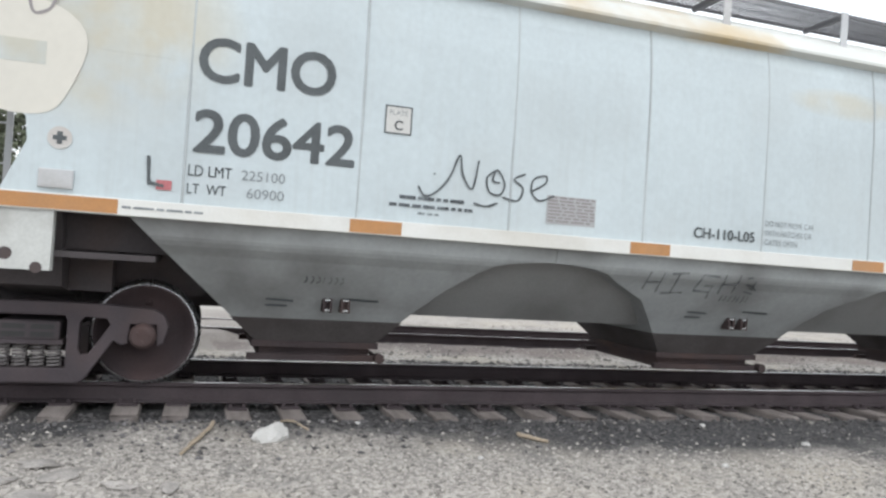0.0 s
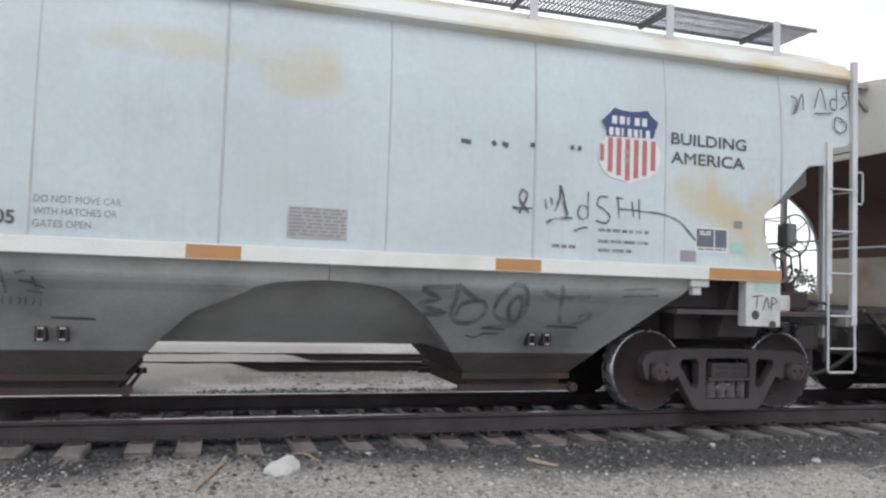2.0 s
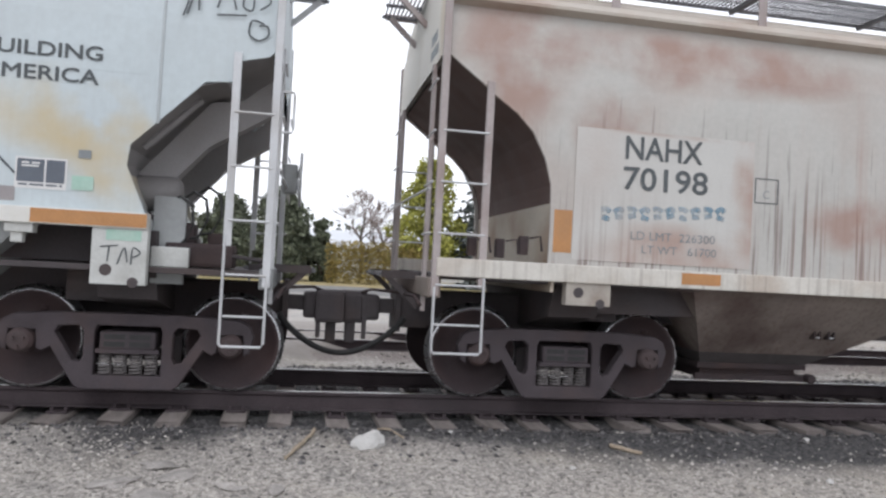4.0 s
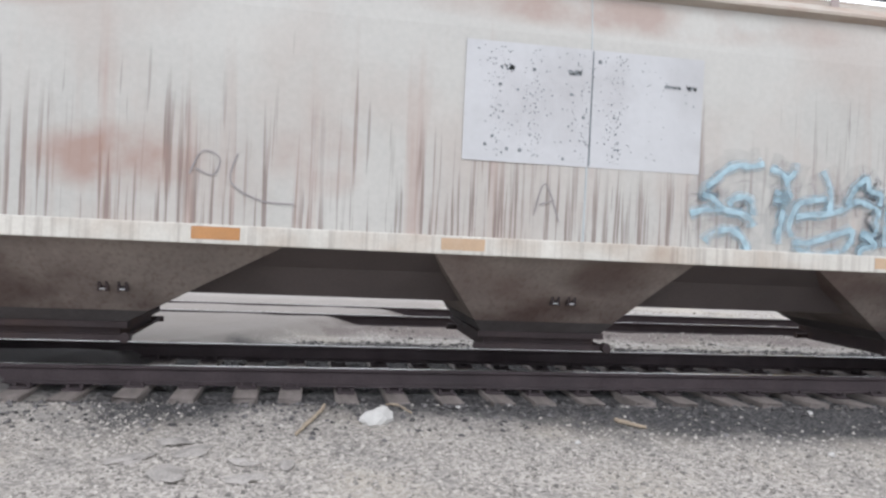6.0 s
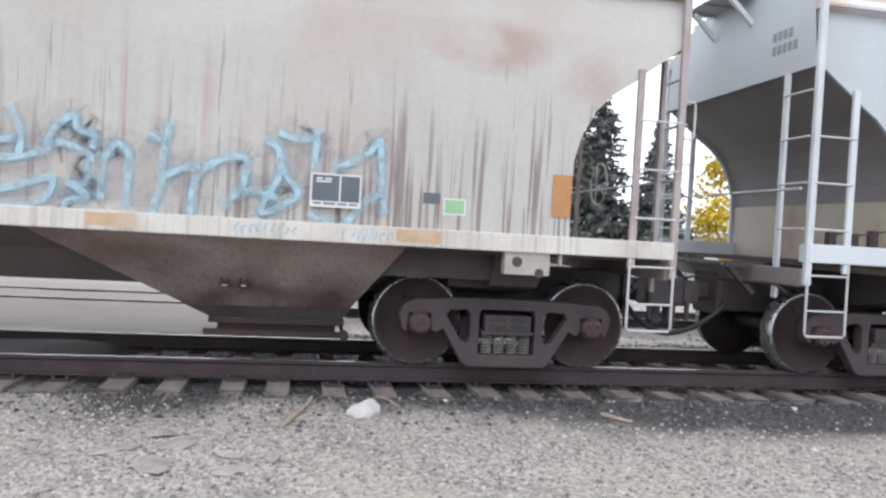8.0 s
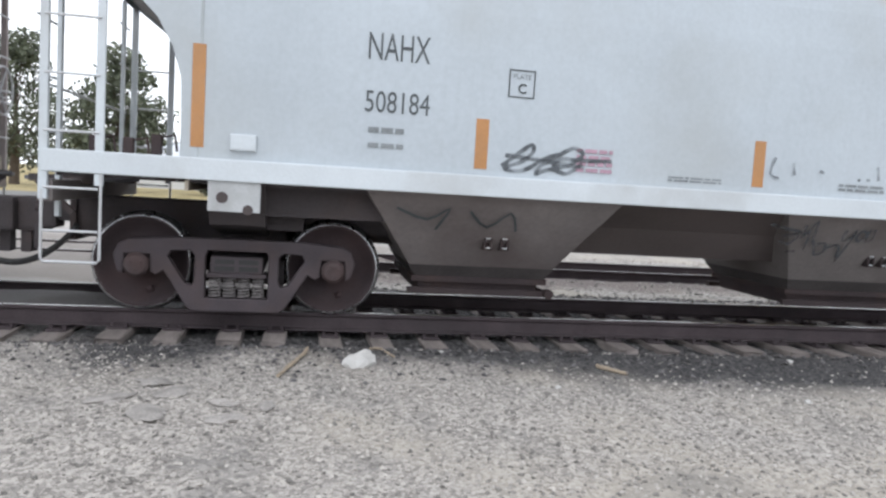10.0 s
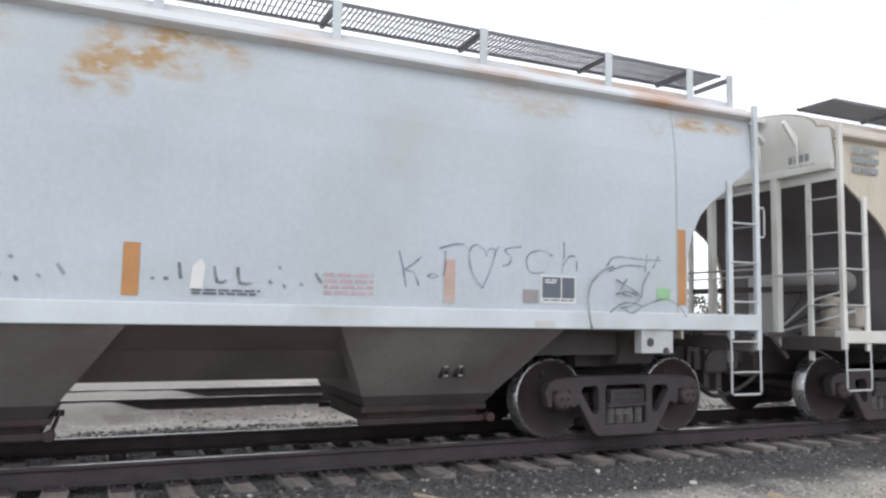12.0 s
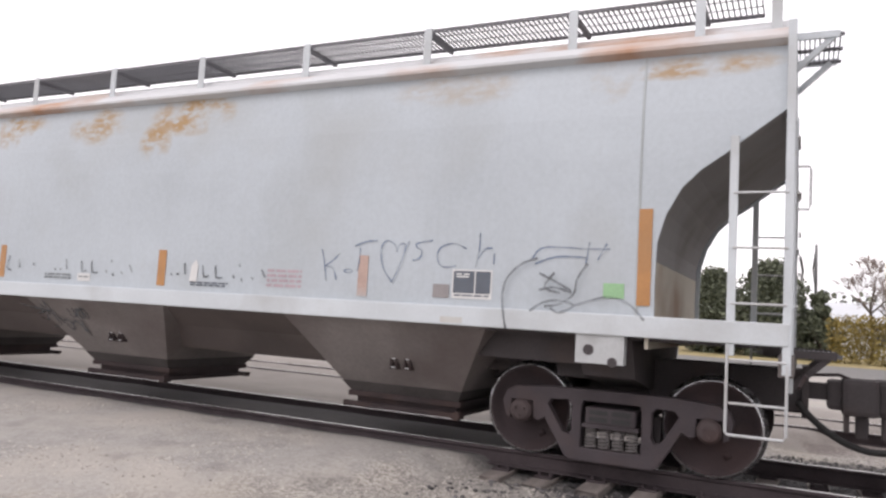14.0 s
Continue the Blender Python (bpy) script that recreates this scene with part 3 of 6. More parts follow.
def build_ground():
    def line(a, b, fine, reach):
        core = list(np.arange(a, b + 1e-6, fine))
        out, step, v = [], fine * 2, b
        while v < reach:
            v += step
            step *= 1.35
            out.append(v)
        back, step, v = [], fine * 2, a
        while v > -reach:
            v -= step
            step *= 1.35
            back.append(v)
        return back[::-1] + core + out
    xs, ys = line(-11, 11, 0.11, 900), line(-6.5, 7.5, 0.11, 900)
    vs = [(x, y, ground_z(x, y)) for y in ys for x in xs]
    w = len(xs)
    fs = [(j * w + i, j * w + i + 1, (j + 1) * w + i + 1, (j + 1) * w + i) for j in range(len(ys) - 1) for i in range(w - 1)]
    me = bpy.data.meshes.new("ground")
    me.from_pydata(vs, [], fs)
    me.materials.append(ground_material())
    for p in me.polygons:
        p.use_smooth = True
    tagged(new("ground", me), "grey-tan gravel yard with a dusty level crossing and sooty ballast", "ground", kind="structure")


build_ground()


def rail_mesh(x0, x1, y):
    bm = bmesh.new()
    prof = [(-0.07, 0.0), (0.07, 0.0), (0.07, 0.012), (0.012, 0.028), (0.012, 0.135), (0.036, 0.148), (0.037, 0.17), (0.024, 0.18), (-0.024, 0.18), (-0.037, 0.17), (-0.036, 0.148), (-0.012, 0.135), (-0.012, 0.028), (-0.07, 0.012)]
    lo = [bm.verts.new((x0, y + u, v)) for u, v in prof]
    hi = [bm.verts.new((x1, y + u, v)) for u, v in prof]
    for i in range(len(prof)):
        f = bm.faces.new((lo[i], hi[i], hi[(i + 1) % len(prof)], lo[(i + 1) % len(prof)]))
        f.material_index = 1 if i == 7 else 0
    bm.faces.new(lo)
    bm.faces.new(hi[::-1])
    return bm


def tie_mesh(seed, length=2.55):
    rnd = random.Random(seed)
    bm = bmesh.new()
    box(bm, -0.11, 0.11, -length / 2, length / 2, -0.17, -0.002, bevel=0.012)
    for v in bm.verts:
        v.co += Vector((rnd.uniform(-0.008, 0.008), rnd.uniform(-0.03, 0.03) if abs(v.co.y) > 1 else 0, rnd.uniform(-0.012, 0.0)))
    me = bpy.data.meshes.new("tie")
    bm.to_mesh(me)
    bm.free()
    me.materials.append(TIE)
    return me


def build_track(name, yc, x0, x1, first, step, label):
    tr = thing(name, label, "railway track", kind="structure")
    for s in (-1, 1):
        part("rail", rail_mesh(x0, x1, yc + s * GAUGE_Y), [RAIL, RAILTOP], tr, "rusty rail with a polished running surface")
    kinds = [tie_mesh(k) for k in range(6)]
    plate = bmesh.new()
    box(plate, -0.09, 0.09, -0.17, 0.17, -0.004, 0.014)
    for sx, sy in ((-0.06, -0.09), (0.06, -0.09), (-0.06, 0.09), (0.06, 0.09)):
        box(plate, sx - 0.014, sx + 0.014, sy - 0.02, sy + 0.02, 0.01, 0.04)
    pm = bpy.data.meshes.new("tie_plate")
    plate.to_mesh(pm)
    plate.free()
    pm.materials.append(RAIL)
    rnd = random.Random(5)
    x = first
    while x < x1:
        if x > x0 and road_edge(yc) - 3 < x:
            ob = new("tie", kinds[rnd.randrange(6)])
            ob.parent = tr
            ob.location = (x + rnd.uniform(-0.025, 0.025), yc + rnd.uniform(-0.06, 0.06), rnd.uniform(-0.045, 0.0))
            ob.rotation_euler = (0, 0, radians(rnd.uniform(-1.5, 1.5)))
            if -8 < x < 14 and yc == 0:
                for s in (-1, 1):
                    pl = new("tie_plate", pm)
                    pl.parent = ob
                    pl.location = (0, s * GAUGE_Y - ob.location.y, 0)
        x += step
    return tr


build_track("track", 0.0, -90, 90, -40.1, 0.5, "single rail line on worn timber ties in dark ballast")
build_track("siding_track", 5.13, -90, 90, -40.3, 0.53, "rusty parallel siding sunk in gravel")


def pebbles(name, count, spot, size, material, label, seed):
    rnd = np.random.RandomState(seed)
    P = spot(rnd, count)
    count = len(P)
    oct_v = np.array([(1, 0, 0), (-1, 0, 0), (0, 1, 0), (0, -1, 0), (0, 0, 1), (0, 0, -1)], float)
    oct_f = np.array([(0, 2, 4), (2, 1, 4), (1, 3, 4), (3, 0, 4), (2, 0, 5), (1, 2, 5), (3, 1, 5), (0, 3, 5)])
    s = size[0] + (size[1] - size[0]) * rnd.rand(count) ** 2.2
    a = rnd.rand(count) * math.tau
    V = oct_v[None] * (s[:, None, None] * (0.6 + 0.6 * rnd.rand(count, 6, 1))) * np.array([1, 1, 0.65])
    ca, sa = np.cos(a)[:, None], np.sin(a)[:, None]
    V = np.stack([V[:, :, 0] * ca - V[:, :, 1] * sa, V[:, :, 0] * sa + V[:, :, 1] * ca, V[:, :, 2] + V[:, :, 0] * rnd.uniform(-0.4, 0.4, (count, 1))], 2)
    V += P[:, None, :]
    F = (oct_f[None] + 6 * np.arange(count)[:, None, None]).reshape(-1, 3)
    me = bpy.data.meshes.new(name)
    me.from_pydata(V.reshape(-1, 3).tolist(), [], F.tolist())
    me.materials.append(material)
    return tagged(new(name, me), label, "gravel", kind="stuff")


def spot_yard(rnd, n):
    x, y = rnd.uniform(-3.5, 8.5, n), -1.2 - 4.6 * rnd.rand(n)
    keep = (x > -1.5 + 0.65 * y + rnd.uniform(-0.6, 0.3, n)) & (rnd.rand(n) < np.clip((-1.6 - 0.14 * np.clip(x, 0, 6) - y) / 0.9, 0.07, 1.0))
    return np.array([(a, b, ground_z(a, b) + 0.002) for a, b in zip(x[keep], y[keep])])


def spot_bed(rnd, n):
    x, y = rnd.uniform(-3, 13, n), rnd.uniform(-2.6, 2.4, n)
    keep = (x > -1.6 + 0.65 * y) & (np.abs(np.abs(y) - GAUGE_Y) > 0.11) & (y > -1.5 - 1.1 * rnd.rand(n) ** 1.6)
    return np.array([(a, b, ground_z(a, b) + 0.005) for a, b in zip(x[keep], y[keep])])


def spot_far(rnd, n):
    x, y = rnd.uniform(-2, 20, n), rnd.uniform(2.2, 9.5, n)
    keep = (x > -1.6 + 0.65 * y) & (np.abs(np.abs(y - 5.13) - GAUGE_Y) > 0.1)
    return np.array([(a, b, ground_z(a, b) + 0.004) for a, b in zip(x[keep], y[keep])])


def spot_road(rnd, n):
    x, y = rnd.uniform(-9, 0.5, n), -1.0 - 4.5 * rnd.rand(n) ** 0.8
    keep = np.array([noise.noise((a * 0.9, b * 0.9, 5.0)) > -0.25 + 0.5 * r for a, b, r in zip(x, y, rnd.rand(n))]) & (x < 0.2 + 0.65 * y)
    return np.array([(a, b, ground_z(a, b) + 0.001) for a, b in zip(x[keep], y[keep])])


PEBR = leaf_mat("dusty_tan_grit", (0.40, 0.37, 0.335), 0.4)
PEB = leaf_mat("mixed_gravel_stones", (0.29, 0.27, 0.245), 0.6)
PEBD = leaf_mat("sooty_ballast_stones", (0.085, 0.08, 0.08), 0.75)
pebbles("gravel", 42000, spot_yard, (0.006, 0.026), PEB, "loose grey and tan crushed gravel", 3)
pebbles("crossing_grit", 20000, spot_road, (0.004, 0.02), PEBR, "pale dusty grit strewn on the crossing", 6)
pebbles("ballast", 24000, spot_bed, (0.01, 0.04), PEBD, "sooty crushed ballast round the ties", 4)
pebbles("siding_gravel", 5000, spot_far, (0.015, 0.05), PEB, "loose grey gravel beside the siding", 5)


def chunk(name, x, y, sx, sy, sz, material, label, category, seed, turn=0.0, rough=0.28):
    rnd = random.Random(seed)
    bm = bmesh.new()
    bmesh.ops.create_icosphere(bm, subdivisions=3, radius=1.0)
    for v in bm.verts:
        k = 1 + rough * noise.noise(v.co * 1.3 + Vector((seed, 0, 0))) + 0.1 * noise.noise(v.co * 4 + Vector((0, seed, 0)))
        v.co = Vector((v.co.x * sx * k, v.co.y * sy * k, max(-0.5, v.co.z) * sz * k))
    ob = link(name, bm, material, None, label)
    tagged(ob, category=category)
    ob.location = (x, y, ground_z(x, y) + sz * 0.3)
    ob.rotation_euler = (0, 0, turn)
    return ob


chunk("rock", 0.62, -1.95, 0.16, 0.10, 0.085, CHALK, "pale chalky rock lying on the gravel", "rock", 11, 0.5, 0.5)
for k, (x, y, s) in enumerate(((-0.95, -2.6, 0.13), (-0.75, -2.85, 0.16), (-0.4, -3.15, 0.12), (-1.15, -3.0, 0.15), (-0.85, -3.4, 0.17), (-0.35, -3.5, 0.12), (-0.1, -3.2, 0.1))):
    tagged(chunk("flat_stone", x, y, s, s * 0.6, 0.022, STONE, "flat dusty broken slab on the gravel", "stone", 20 + k, k * 1.3, 0.75), group="flat stones on the gravel")
for k, (x, y, s) in enumerate(((4.95, -1.7, 0.035), (2.2, -2.6, 0.03), (5.6, -2.4, 0.04), (1.4, -1.6, 0.03), (4.2, -3.0, 0.035), (3.4, 2.8, 0.05), (6.9, 3.2, 0.05))):
    tagged(chunk("white_stone", x, y, s, s * 0.8, s * 0.6, CHALK, "small white stone among dark gravel", "stone", 40 + k, k), group="white stones")


def stick(name, p, q, r, label, seed):
    rnd = random.Random(seed)
    bm = bmesh.new()
    pts = []
    for i in range(7):
        t = i / 6
        x, y = p[0] + (q[0] - p[0]) * t + rnd.uniform(-0.01, 0.01), p[1] + (q[1] - p[1]) * t + rnd.uniform(-0.01, 0.01)
        pts.append((x, y, ground_z(x, y) + r * 0.9 + 0.006))
    tube(bm, pts, [r * (0.8 + 0.35 * rnd.random()) for _ in pts], 7)
    tagged(link(name, bm, WOOD, None, label), category="stick")


stick("stick", (0.18, -1.62), (-0.06, -2.43), 0.017, "dry bare stick lying on the gravel", 1)
stick("wood_splinter", (2.78, -1.98), (2.98, -2.2), 0.018, "pale splinter of wood on the gravel", 2)
stick("broken_board", (5.75, -3.2), (6.05, -4.05), 0.045, "grey broken length of timber on the gravel", 3)
stick("twig", (0.72, -1.35), (0.95, -1.75), 0.01, "thin twig beside the pale rock", 4)


# ---- hopper cars ----
def wheelset_mesh():
    bm = bmesh.new()
    R = 0.457
    for s in (-1, 1):
        prof = [(0.66, 0.10), (0.665, R + 0.026), (0.69, R + 0.028), (0.715, R + 0.004), (0.82, R), (0.826, R - 0.02), (0.822, R - 0.055), (0.775, R - 0.09), (0.77, 0.22), (0.80, 0.13), (0.83, 0.115), (0.835, 0.0001)]
        lathe_y(bm, [(s * y, r) for y, r in prof], 48, [0, 1, 1, 1, 1, 0, 0, 0, 0, 0, 0])
        for k in range(3):
            a = k * math.tau / 3
            lathe_y(bm, [(s * 0.83, 0.022), (s * 0.845, 0.02)], 8, None, 0.075 * math.cos(a), 0.075 * math.sin(a))
        box(bm, -0.02, 0.05, s * 0.772, s * 0.782, 0.25, 0.31)
    lathe_y(bm, [(-1.06, 0.075), (1.06, 0.075)], 16)
    me = bpy.data.meshes.new("wheelset")
    bmesh.ops.recalc_face_normals(bm, faces=bm.faces)
    bm.to_mesh(me)
    bm.free()
    me.materials.append(WHEEL)
    me.materials.append(TREAD)
    for p in me.polygons:
        p.use_smooth = len(p.vertices) == 4 and p.area > 0.0005
    return me


def sideframe_mesh():
    """One cast frame with its windows, the wheels at x = -0.9 and 0.9, facing -y."""
    bm = bmesh.new()
    half = [(0.0, 0.905), (0.6, 0.90), (0.78, 0.885), (0.98, 0.87), (1.07, 0.82), (1.11, 0.72), (1.07, 0.57), (1.02, 0.545), (1.01, 0.735), (0.79, 0.735), (0.78, 0.57), (0.73, 0.545), (0.66, 0.585), (0.45, 0.245), (0.39, 0.21), (0.0, 0.21)]
    outer = half + [(-x, z) for x, z in half[-2:0:-1]]
    window = [(-0.27, 0.79), (0.27, 0.79), (0.29, 0.74), (0.29, 0.34), (-0.29, 0.34), (-0.29, 0.74)]
    tri = [(0.385, 0.74), (0.43, 0.785), (0.60, 0.775), (0.63, 0.72), (0.47, 0.47), (0.41, 0.455), (0.385, 0.50)]
    edges = []
    for lp in (outer, window, tri, [(-x, z) for x, z in tri]):
        vs = [bm.verts.new((x, -1.065, z)) for x, z in lp]
        edges += [bm.edges.new((vs[i], vs[(i + 1) % len(vs)])) for i in range(len(vs))]
    bmesh.ops.triangle_fill(bm, edges=edges, use_beauty=True)
    out = bmesh.ops.extrude_face_region(bm, geom=list(bm.faces))
    for v in out["geom"]:
        if isinstance(v, bmesh.types.BMVert):
            v.co.y = -0.93
    bmesh.ops.recalc_face_normals(bm, faces=bm.faces)
    sharp = [e for e in bm.edges if len(e.link_faces) == 2 and e.calc_face_angle() > 1.2 and abs(e.verts[0].co.y - e.verts[1].co.y) < 0.01]
    bmesh.ops.bevel(bm, geom=sharp, offset=0.016, segments=2, affect="EDGES", profile=0.6)
    return bm


def mesh_of(name, bm, *mats):
    me = bpy.data.meshes.new(name)
    bmesh.ops.recalc_face_normals(bm, faces=bm.faces)
    bm.to_mesh(me)
    bm.free()
    for k in mats:
        me.materials.append(k)
    return me


WHEELSET = wheelset_mesh()
SIDEFRAME = mesh_of("sideframe", sideframe_mesh(), CAST)
FAR_FRAME = SIDEFRAME.copy()
FAR_FRAME.transform(Matrix.Diagonal((1, -1, 1, 1)))
FAR_FRAME.flip_normals()
_b = bmesh.new()
lathe_y(_b, [(-1.14, 0.06), (-1.135, 0.085), (-1.10, 0.112), (-0.96, 0.118), (-0.94, 0.118)], 20)
for _k in range(3):
    lathe_y(_b, [(-1.175, 0.016), (-1.15, 0.016)], 6, None, 0.05 * math.cos(_k * 2.094 + 0.5), 0.05 * math.sin(_k * 2.094 + 0.5))
BEARING = mesh_of("bearing_cap", _b, CAST_RED)
_b = bmesh.new()
tube(_b, [(0.052 * math.cos(k * math.tau / 10), 0.052 * math.sin(k * math.tau / 10), 0.21 * k / 70) for k in range(71)], 0.0105, 6)
SPRING_ME = mesh_of("spring", _b, SPRING)
_b = bmesh.new()
box(_b, -0.24, 0.24, -1.10, 1.10, 0.58, 0.74, bevel=0.02)
box(_b, -0.27, 0.27, -1.09, -0.9, 0.545, 0.58)
box(_b, -0.27, 0.27, 0.9, 1.09, 0.545, 0.58)
box(_b, -0.2, 0.2, -0.3, 0.3, 0.74, 0.86)
# flat black patches paint the shade inside the bolster's end pockets
for _y in (-1.103, 1.099):
    for _z in (0.605, 0.672):
        box(_b, -0.2, -0.02, _y, _y + 0.004, _z, _z + 0.045, mi=1)
        box(_b, 0.02, 0.2, _y, _y + 0.004, _z, _z + 0.045, mi=1)
BOLSTER = mesh_of("truck_bolster", _b, CAST, HOSE_POCKET_BLACK)
_b = bmesh.new()
box(_b, -0.62, -0.52, -0.72, 0.72, 0.42, 0.54)
box(_b, 0.52, 0.62, -0.72, 0.72, 0.42, 0.54)
box(_b, -0.52, 0.52, -0.05, 0.05, 0.36, 0.42)
for _s in (-1, 1):
    for _y in (-0.745, 0.745):
        box(_b, _s * 0.38 - 0.05, _s * 0.38 + 0.05, _y - 0.05, _y + 0.05, 0.40, 0.68)
BRAKE = mesh_of("brake_beam", _b, GRIME)
ROLLING = []


def add_truck(car, x):
    tr = new("truck", BOLSTER)
    tr.parent = car
    tr.location = (x, 0, 0)
    tagged(tr, "dusty cast-steel freight truck with coil springs")
    for me, nm in ((SIDEFRAME, "sideframe"), (FAR_FRAME, "sideframe"), (BRAKE, "brake_beam")):
        ob = new(nm, me)
        ob.parent = tr
    for s in (-1, 1):
        for m in (1, -1):
            cap = new("bearing_cap", BEARING)
            cap.parent = tr
            cap.location = (s * 0.9, 0, RAIL_Z + 0.457)
            cap.rotation_euler = (0, 0, 0 if m == 1 else math.pi)
        ws = new("wheelset", WHEELSET)
        ws.parent = tr
        ROLLING.append((ws, s * 0.9))
    for y in (-1.0, 1.0):
        for k in (-0.2, -0.067, 0.067, 0.2):
            sp = new("spring", SPRING_ME)
            sp.parent = tr
            sp.location = (k, y, 0.34)
    return tr


def loft(bm, levels, mi=0):
    """Stacked rectangles (z, x0, x1, half width)."""
    rings = []
    for z, a, b, w in levels:
        rings.append([bm.verts.new(p) for p in ((a, -w, z), (b, -w, z), (b, w, z), (a, w, z))])
    for p, q in zip(rings, rings[1:]):
        for k in range(4):
            bm.faces.new((p[k], p[(k + 1) % 4], q[(k + 1) % 4], q[k])).material_index = mi
    bm.faces.new(rings[0][::-1])
    bm.faces.new(rings[-1])


def side_y(z):
    return lerp(z, ((0, 1.60), (3.1, 1.60), (3.5, 1.585), (3.8, 1.55), (4.05, 1.50), (4.4, 1.45)))


def hopper_car(label, xc, half, paint, sill_m, eave_m, hop_m, slope_m, sill, sill_half, eave, cut, hoppers, truck_x, posts, seams, ladder_in=0.47, web_z=2.15, post_m=None, end_m=None, pad_m=None, web_m=None, deck_z=None, end_sill_m=None):
    post_m = post_m or sill_m
    car = thing("covered_hopper_car", label, "freight car", (xc, 0, 0), "cars of the passing train")
    z0, z1 = sill
    e0, e1 = eave
    ends = [(-1, half), (1, half)]
    # sides
    zs = sorted({z0 + 0.02, z1, e0} | {round(k, 3) for k in np.linspace(z0 + 0.02, e0 + 0.03, 22)} | {z for z, _ in cut if z0 < z < e0})
    for sy in (-1, 1):
        bm = bmesh.new()
        nx, grid = 26, []
        for inset in (0.0, 0.035):
            lay = []
            for z in zs:
                xe = half - lerp(z, cut)
                lay.append([bm.verts.new((-xe + 2 * xe * i / nx, sy * (side_y(z) - inset + 0.004 * math.sin(i * 1.3 + z) * (0 if inset else 1)), z)) for i in range(nx + 1)])
            grid.append(lay)
        for lay in grid:
            for a, b in zip(lay, lay[1:]):
                for i in range(nx):
                    bm.faces.new((a[i], a[i + 1], b[i + 1], b[i]))
        for a, b, c, d in zip(grid[0], grid[0][1:], grid[1], grid[1][1:]):
            bm.faces.new((a[0], b[0], d[0], c[0]))
            bm.faces.new((a[-1], b[-1], d[-1], c[-1]))
        for j in (0, -1):
            for i in range(nx):
                bm.faces.new((grid[0][j][i], grid[0][j][i + 1], grid[1][j][i + 1], grid[1][j][i]))
        part("side_panel", bm, paint, car, smooth=False)
        for x in seams:
            bm = bmesh.new()
            lo = max([z for z in zs if half - lerp(z, cut) < abs(x) + 0.02] + [z1]) if abs(x) > half - 1.5 else z1
            rows = [z for z in zs if z >= lo]
            vv = [[bm.verts.new((x + dx, sy * (side_y(z) + dy), z)) for dx, dy in ((-0.012, 0.0), (-0.005, 0.006), (0.005, 0.006), (0.012, 0.0))] for z in rows]
            for a, b in zip(vv, vv[1:]):
                for i in range(3):
                    bm.faces.new((a[i], a[i + 1], b[i + 1], b[i]))
            part("weld_seam", bm, SEAM, car)
        # side sill
        bm = bmesh.new()
        box(bm, -sill_half, sill_half, *sorted((sy * 1.48, sy * 1.645)), z0, z1, bevel=0.012 if z1 - z0 > 0.15 else 0.006)
        part("side_sill", bm, sill_m, car)
        # eave
        bm = bmesh.new()
        ye = side_y(e0)
        prof = [(ye - 0.06, e0 - 0.03), (side_y(e0 - 0.03) + 0.006, e0 - 0.03), (ye + 0.105, e0 + 0.005), (ye + 0.105, e0 + 0.035), (ye - 0.05, e1), (ye - 0.3, e1 + 0.04), (ye - 0.3, e0)]
        slab(bm, [(sy * u, v) for u, v in prof], "x", -half + 0.02, half - 0.02)
        part("roof_eave", bm, eave_m, car)
        # running board on brackets
        zr, yo, yi = e1 + 0.43, 1.33, 0.74
        bm = bmesh.new()
        for y in (yo, yi):
            box(bm, -half + 0.3, half - 0.3, *sorted((sy * y - 0.012, sy * y + 0.012)), zr - 0.035, zr)
        x = -half + 0.31
        while x < half - 0.3:
            box(bm, x, x + 0.013, *sorted((sy * yi, sy * yo)), zr - 0.018, zr - 0.002)
            x += 0.052
        for y in (yi + 0.2, yi + 0.4):
            box(bm, -half + 0.3, half - 0.3, *sorted((sy * y, sy * (y + 0.006))), zr - 0.012, zr - 0.002)
        tagged(part("running_board", bm, GRATE, car, "open steel grating walkway"), kind="stuff")
        for x in posts:
            bm = bmesh.new()
            box(bm, x - 0.045, x + 0.045, *sorted((sy * (yo + 0.012), sy * (yo + 0.03))), e1 - 0.01, zr + 0.01)
            box(bm, x - 0.045, x + 0.045, *sorted((sy * (yo - 0.05), sy * (yo + 0.012))), e1 - 0.01, e1 + 0.05)
            part("walkway_bracket", bm, [post_m], car)
            bm = bmesh.new()
            beam(bm, (x, sy * yo, zr - 0.045), (x, sy * yi, zr - 0.045), 0.045, 0.05)
            part("walkway_arm", bm, GRATE, car)
    # roof
    bm = bmesh.new()
    prof = [(1.3 * math.sin(a), e1 + 0.02 + 0.36 * (math.cos(a) - math.cos(1.5)) / (1 - math.cos(1.5))) for a in np.linspace(-1.5, 1.5, 15)] + [(1.2, e1 - 0.1), (-1.2, e1 - 0.1)]
    slab(bm, prof, "x", -half + 0.03, half - 0.03)
    part("roof", bm, eave_m, car)
    # ends
    for s, h in ends:
        bm = bmesh.new()
        top = min(z for z, d in cut if d <= 0.05 and z > 2)
        rim = [(-side_y(top), top - 0.02), (side_y(top), top - 0.02), (side_y(e0), e0 + 0.02), (side_y(e0) - 0.02, e1 - 0.05)] + [(1.28 * math.sin(a), e1 + 0.36 * (math.cos(a) - math.cos(1.5)) / (1 - math.cos(1.5))) for a in np.linspace(1.5, -1.5, 13)] + [(-side_y(e0) + 0.02, e1 - 0.05), (-side_y(e0), e0 + 0.02)]
        for xx in (h - 0.06, h - 0.015):
            mid = bm.verts.new((s * xx, 0, (top + e1) / 2))
            ring = [bm.verts.new((s * xx, u, v)) for u, v in rim]
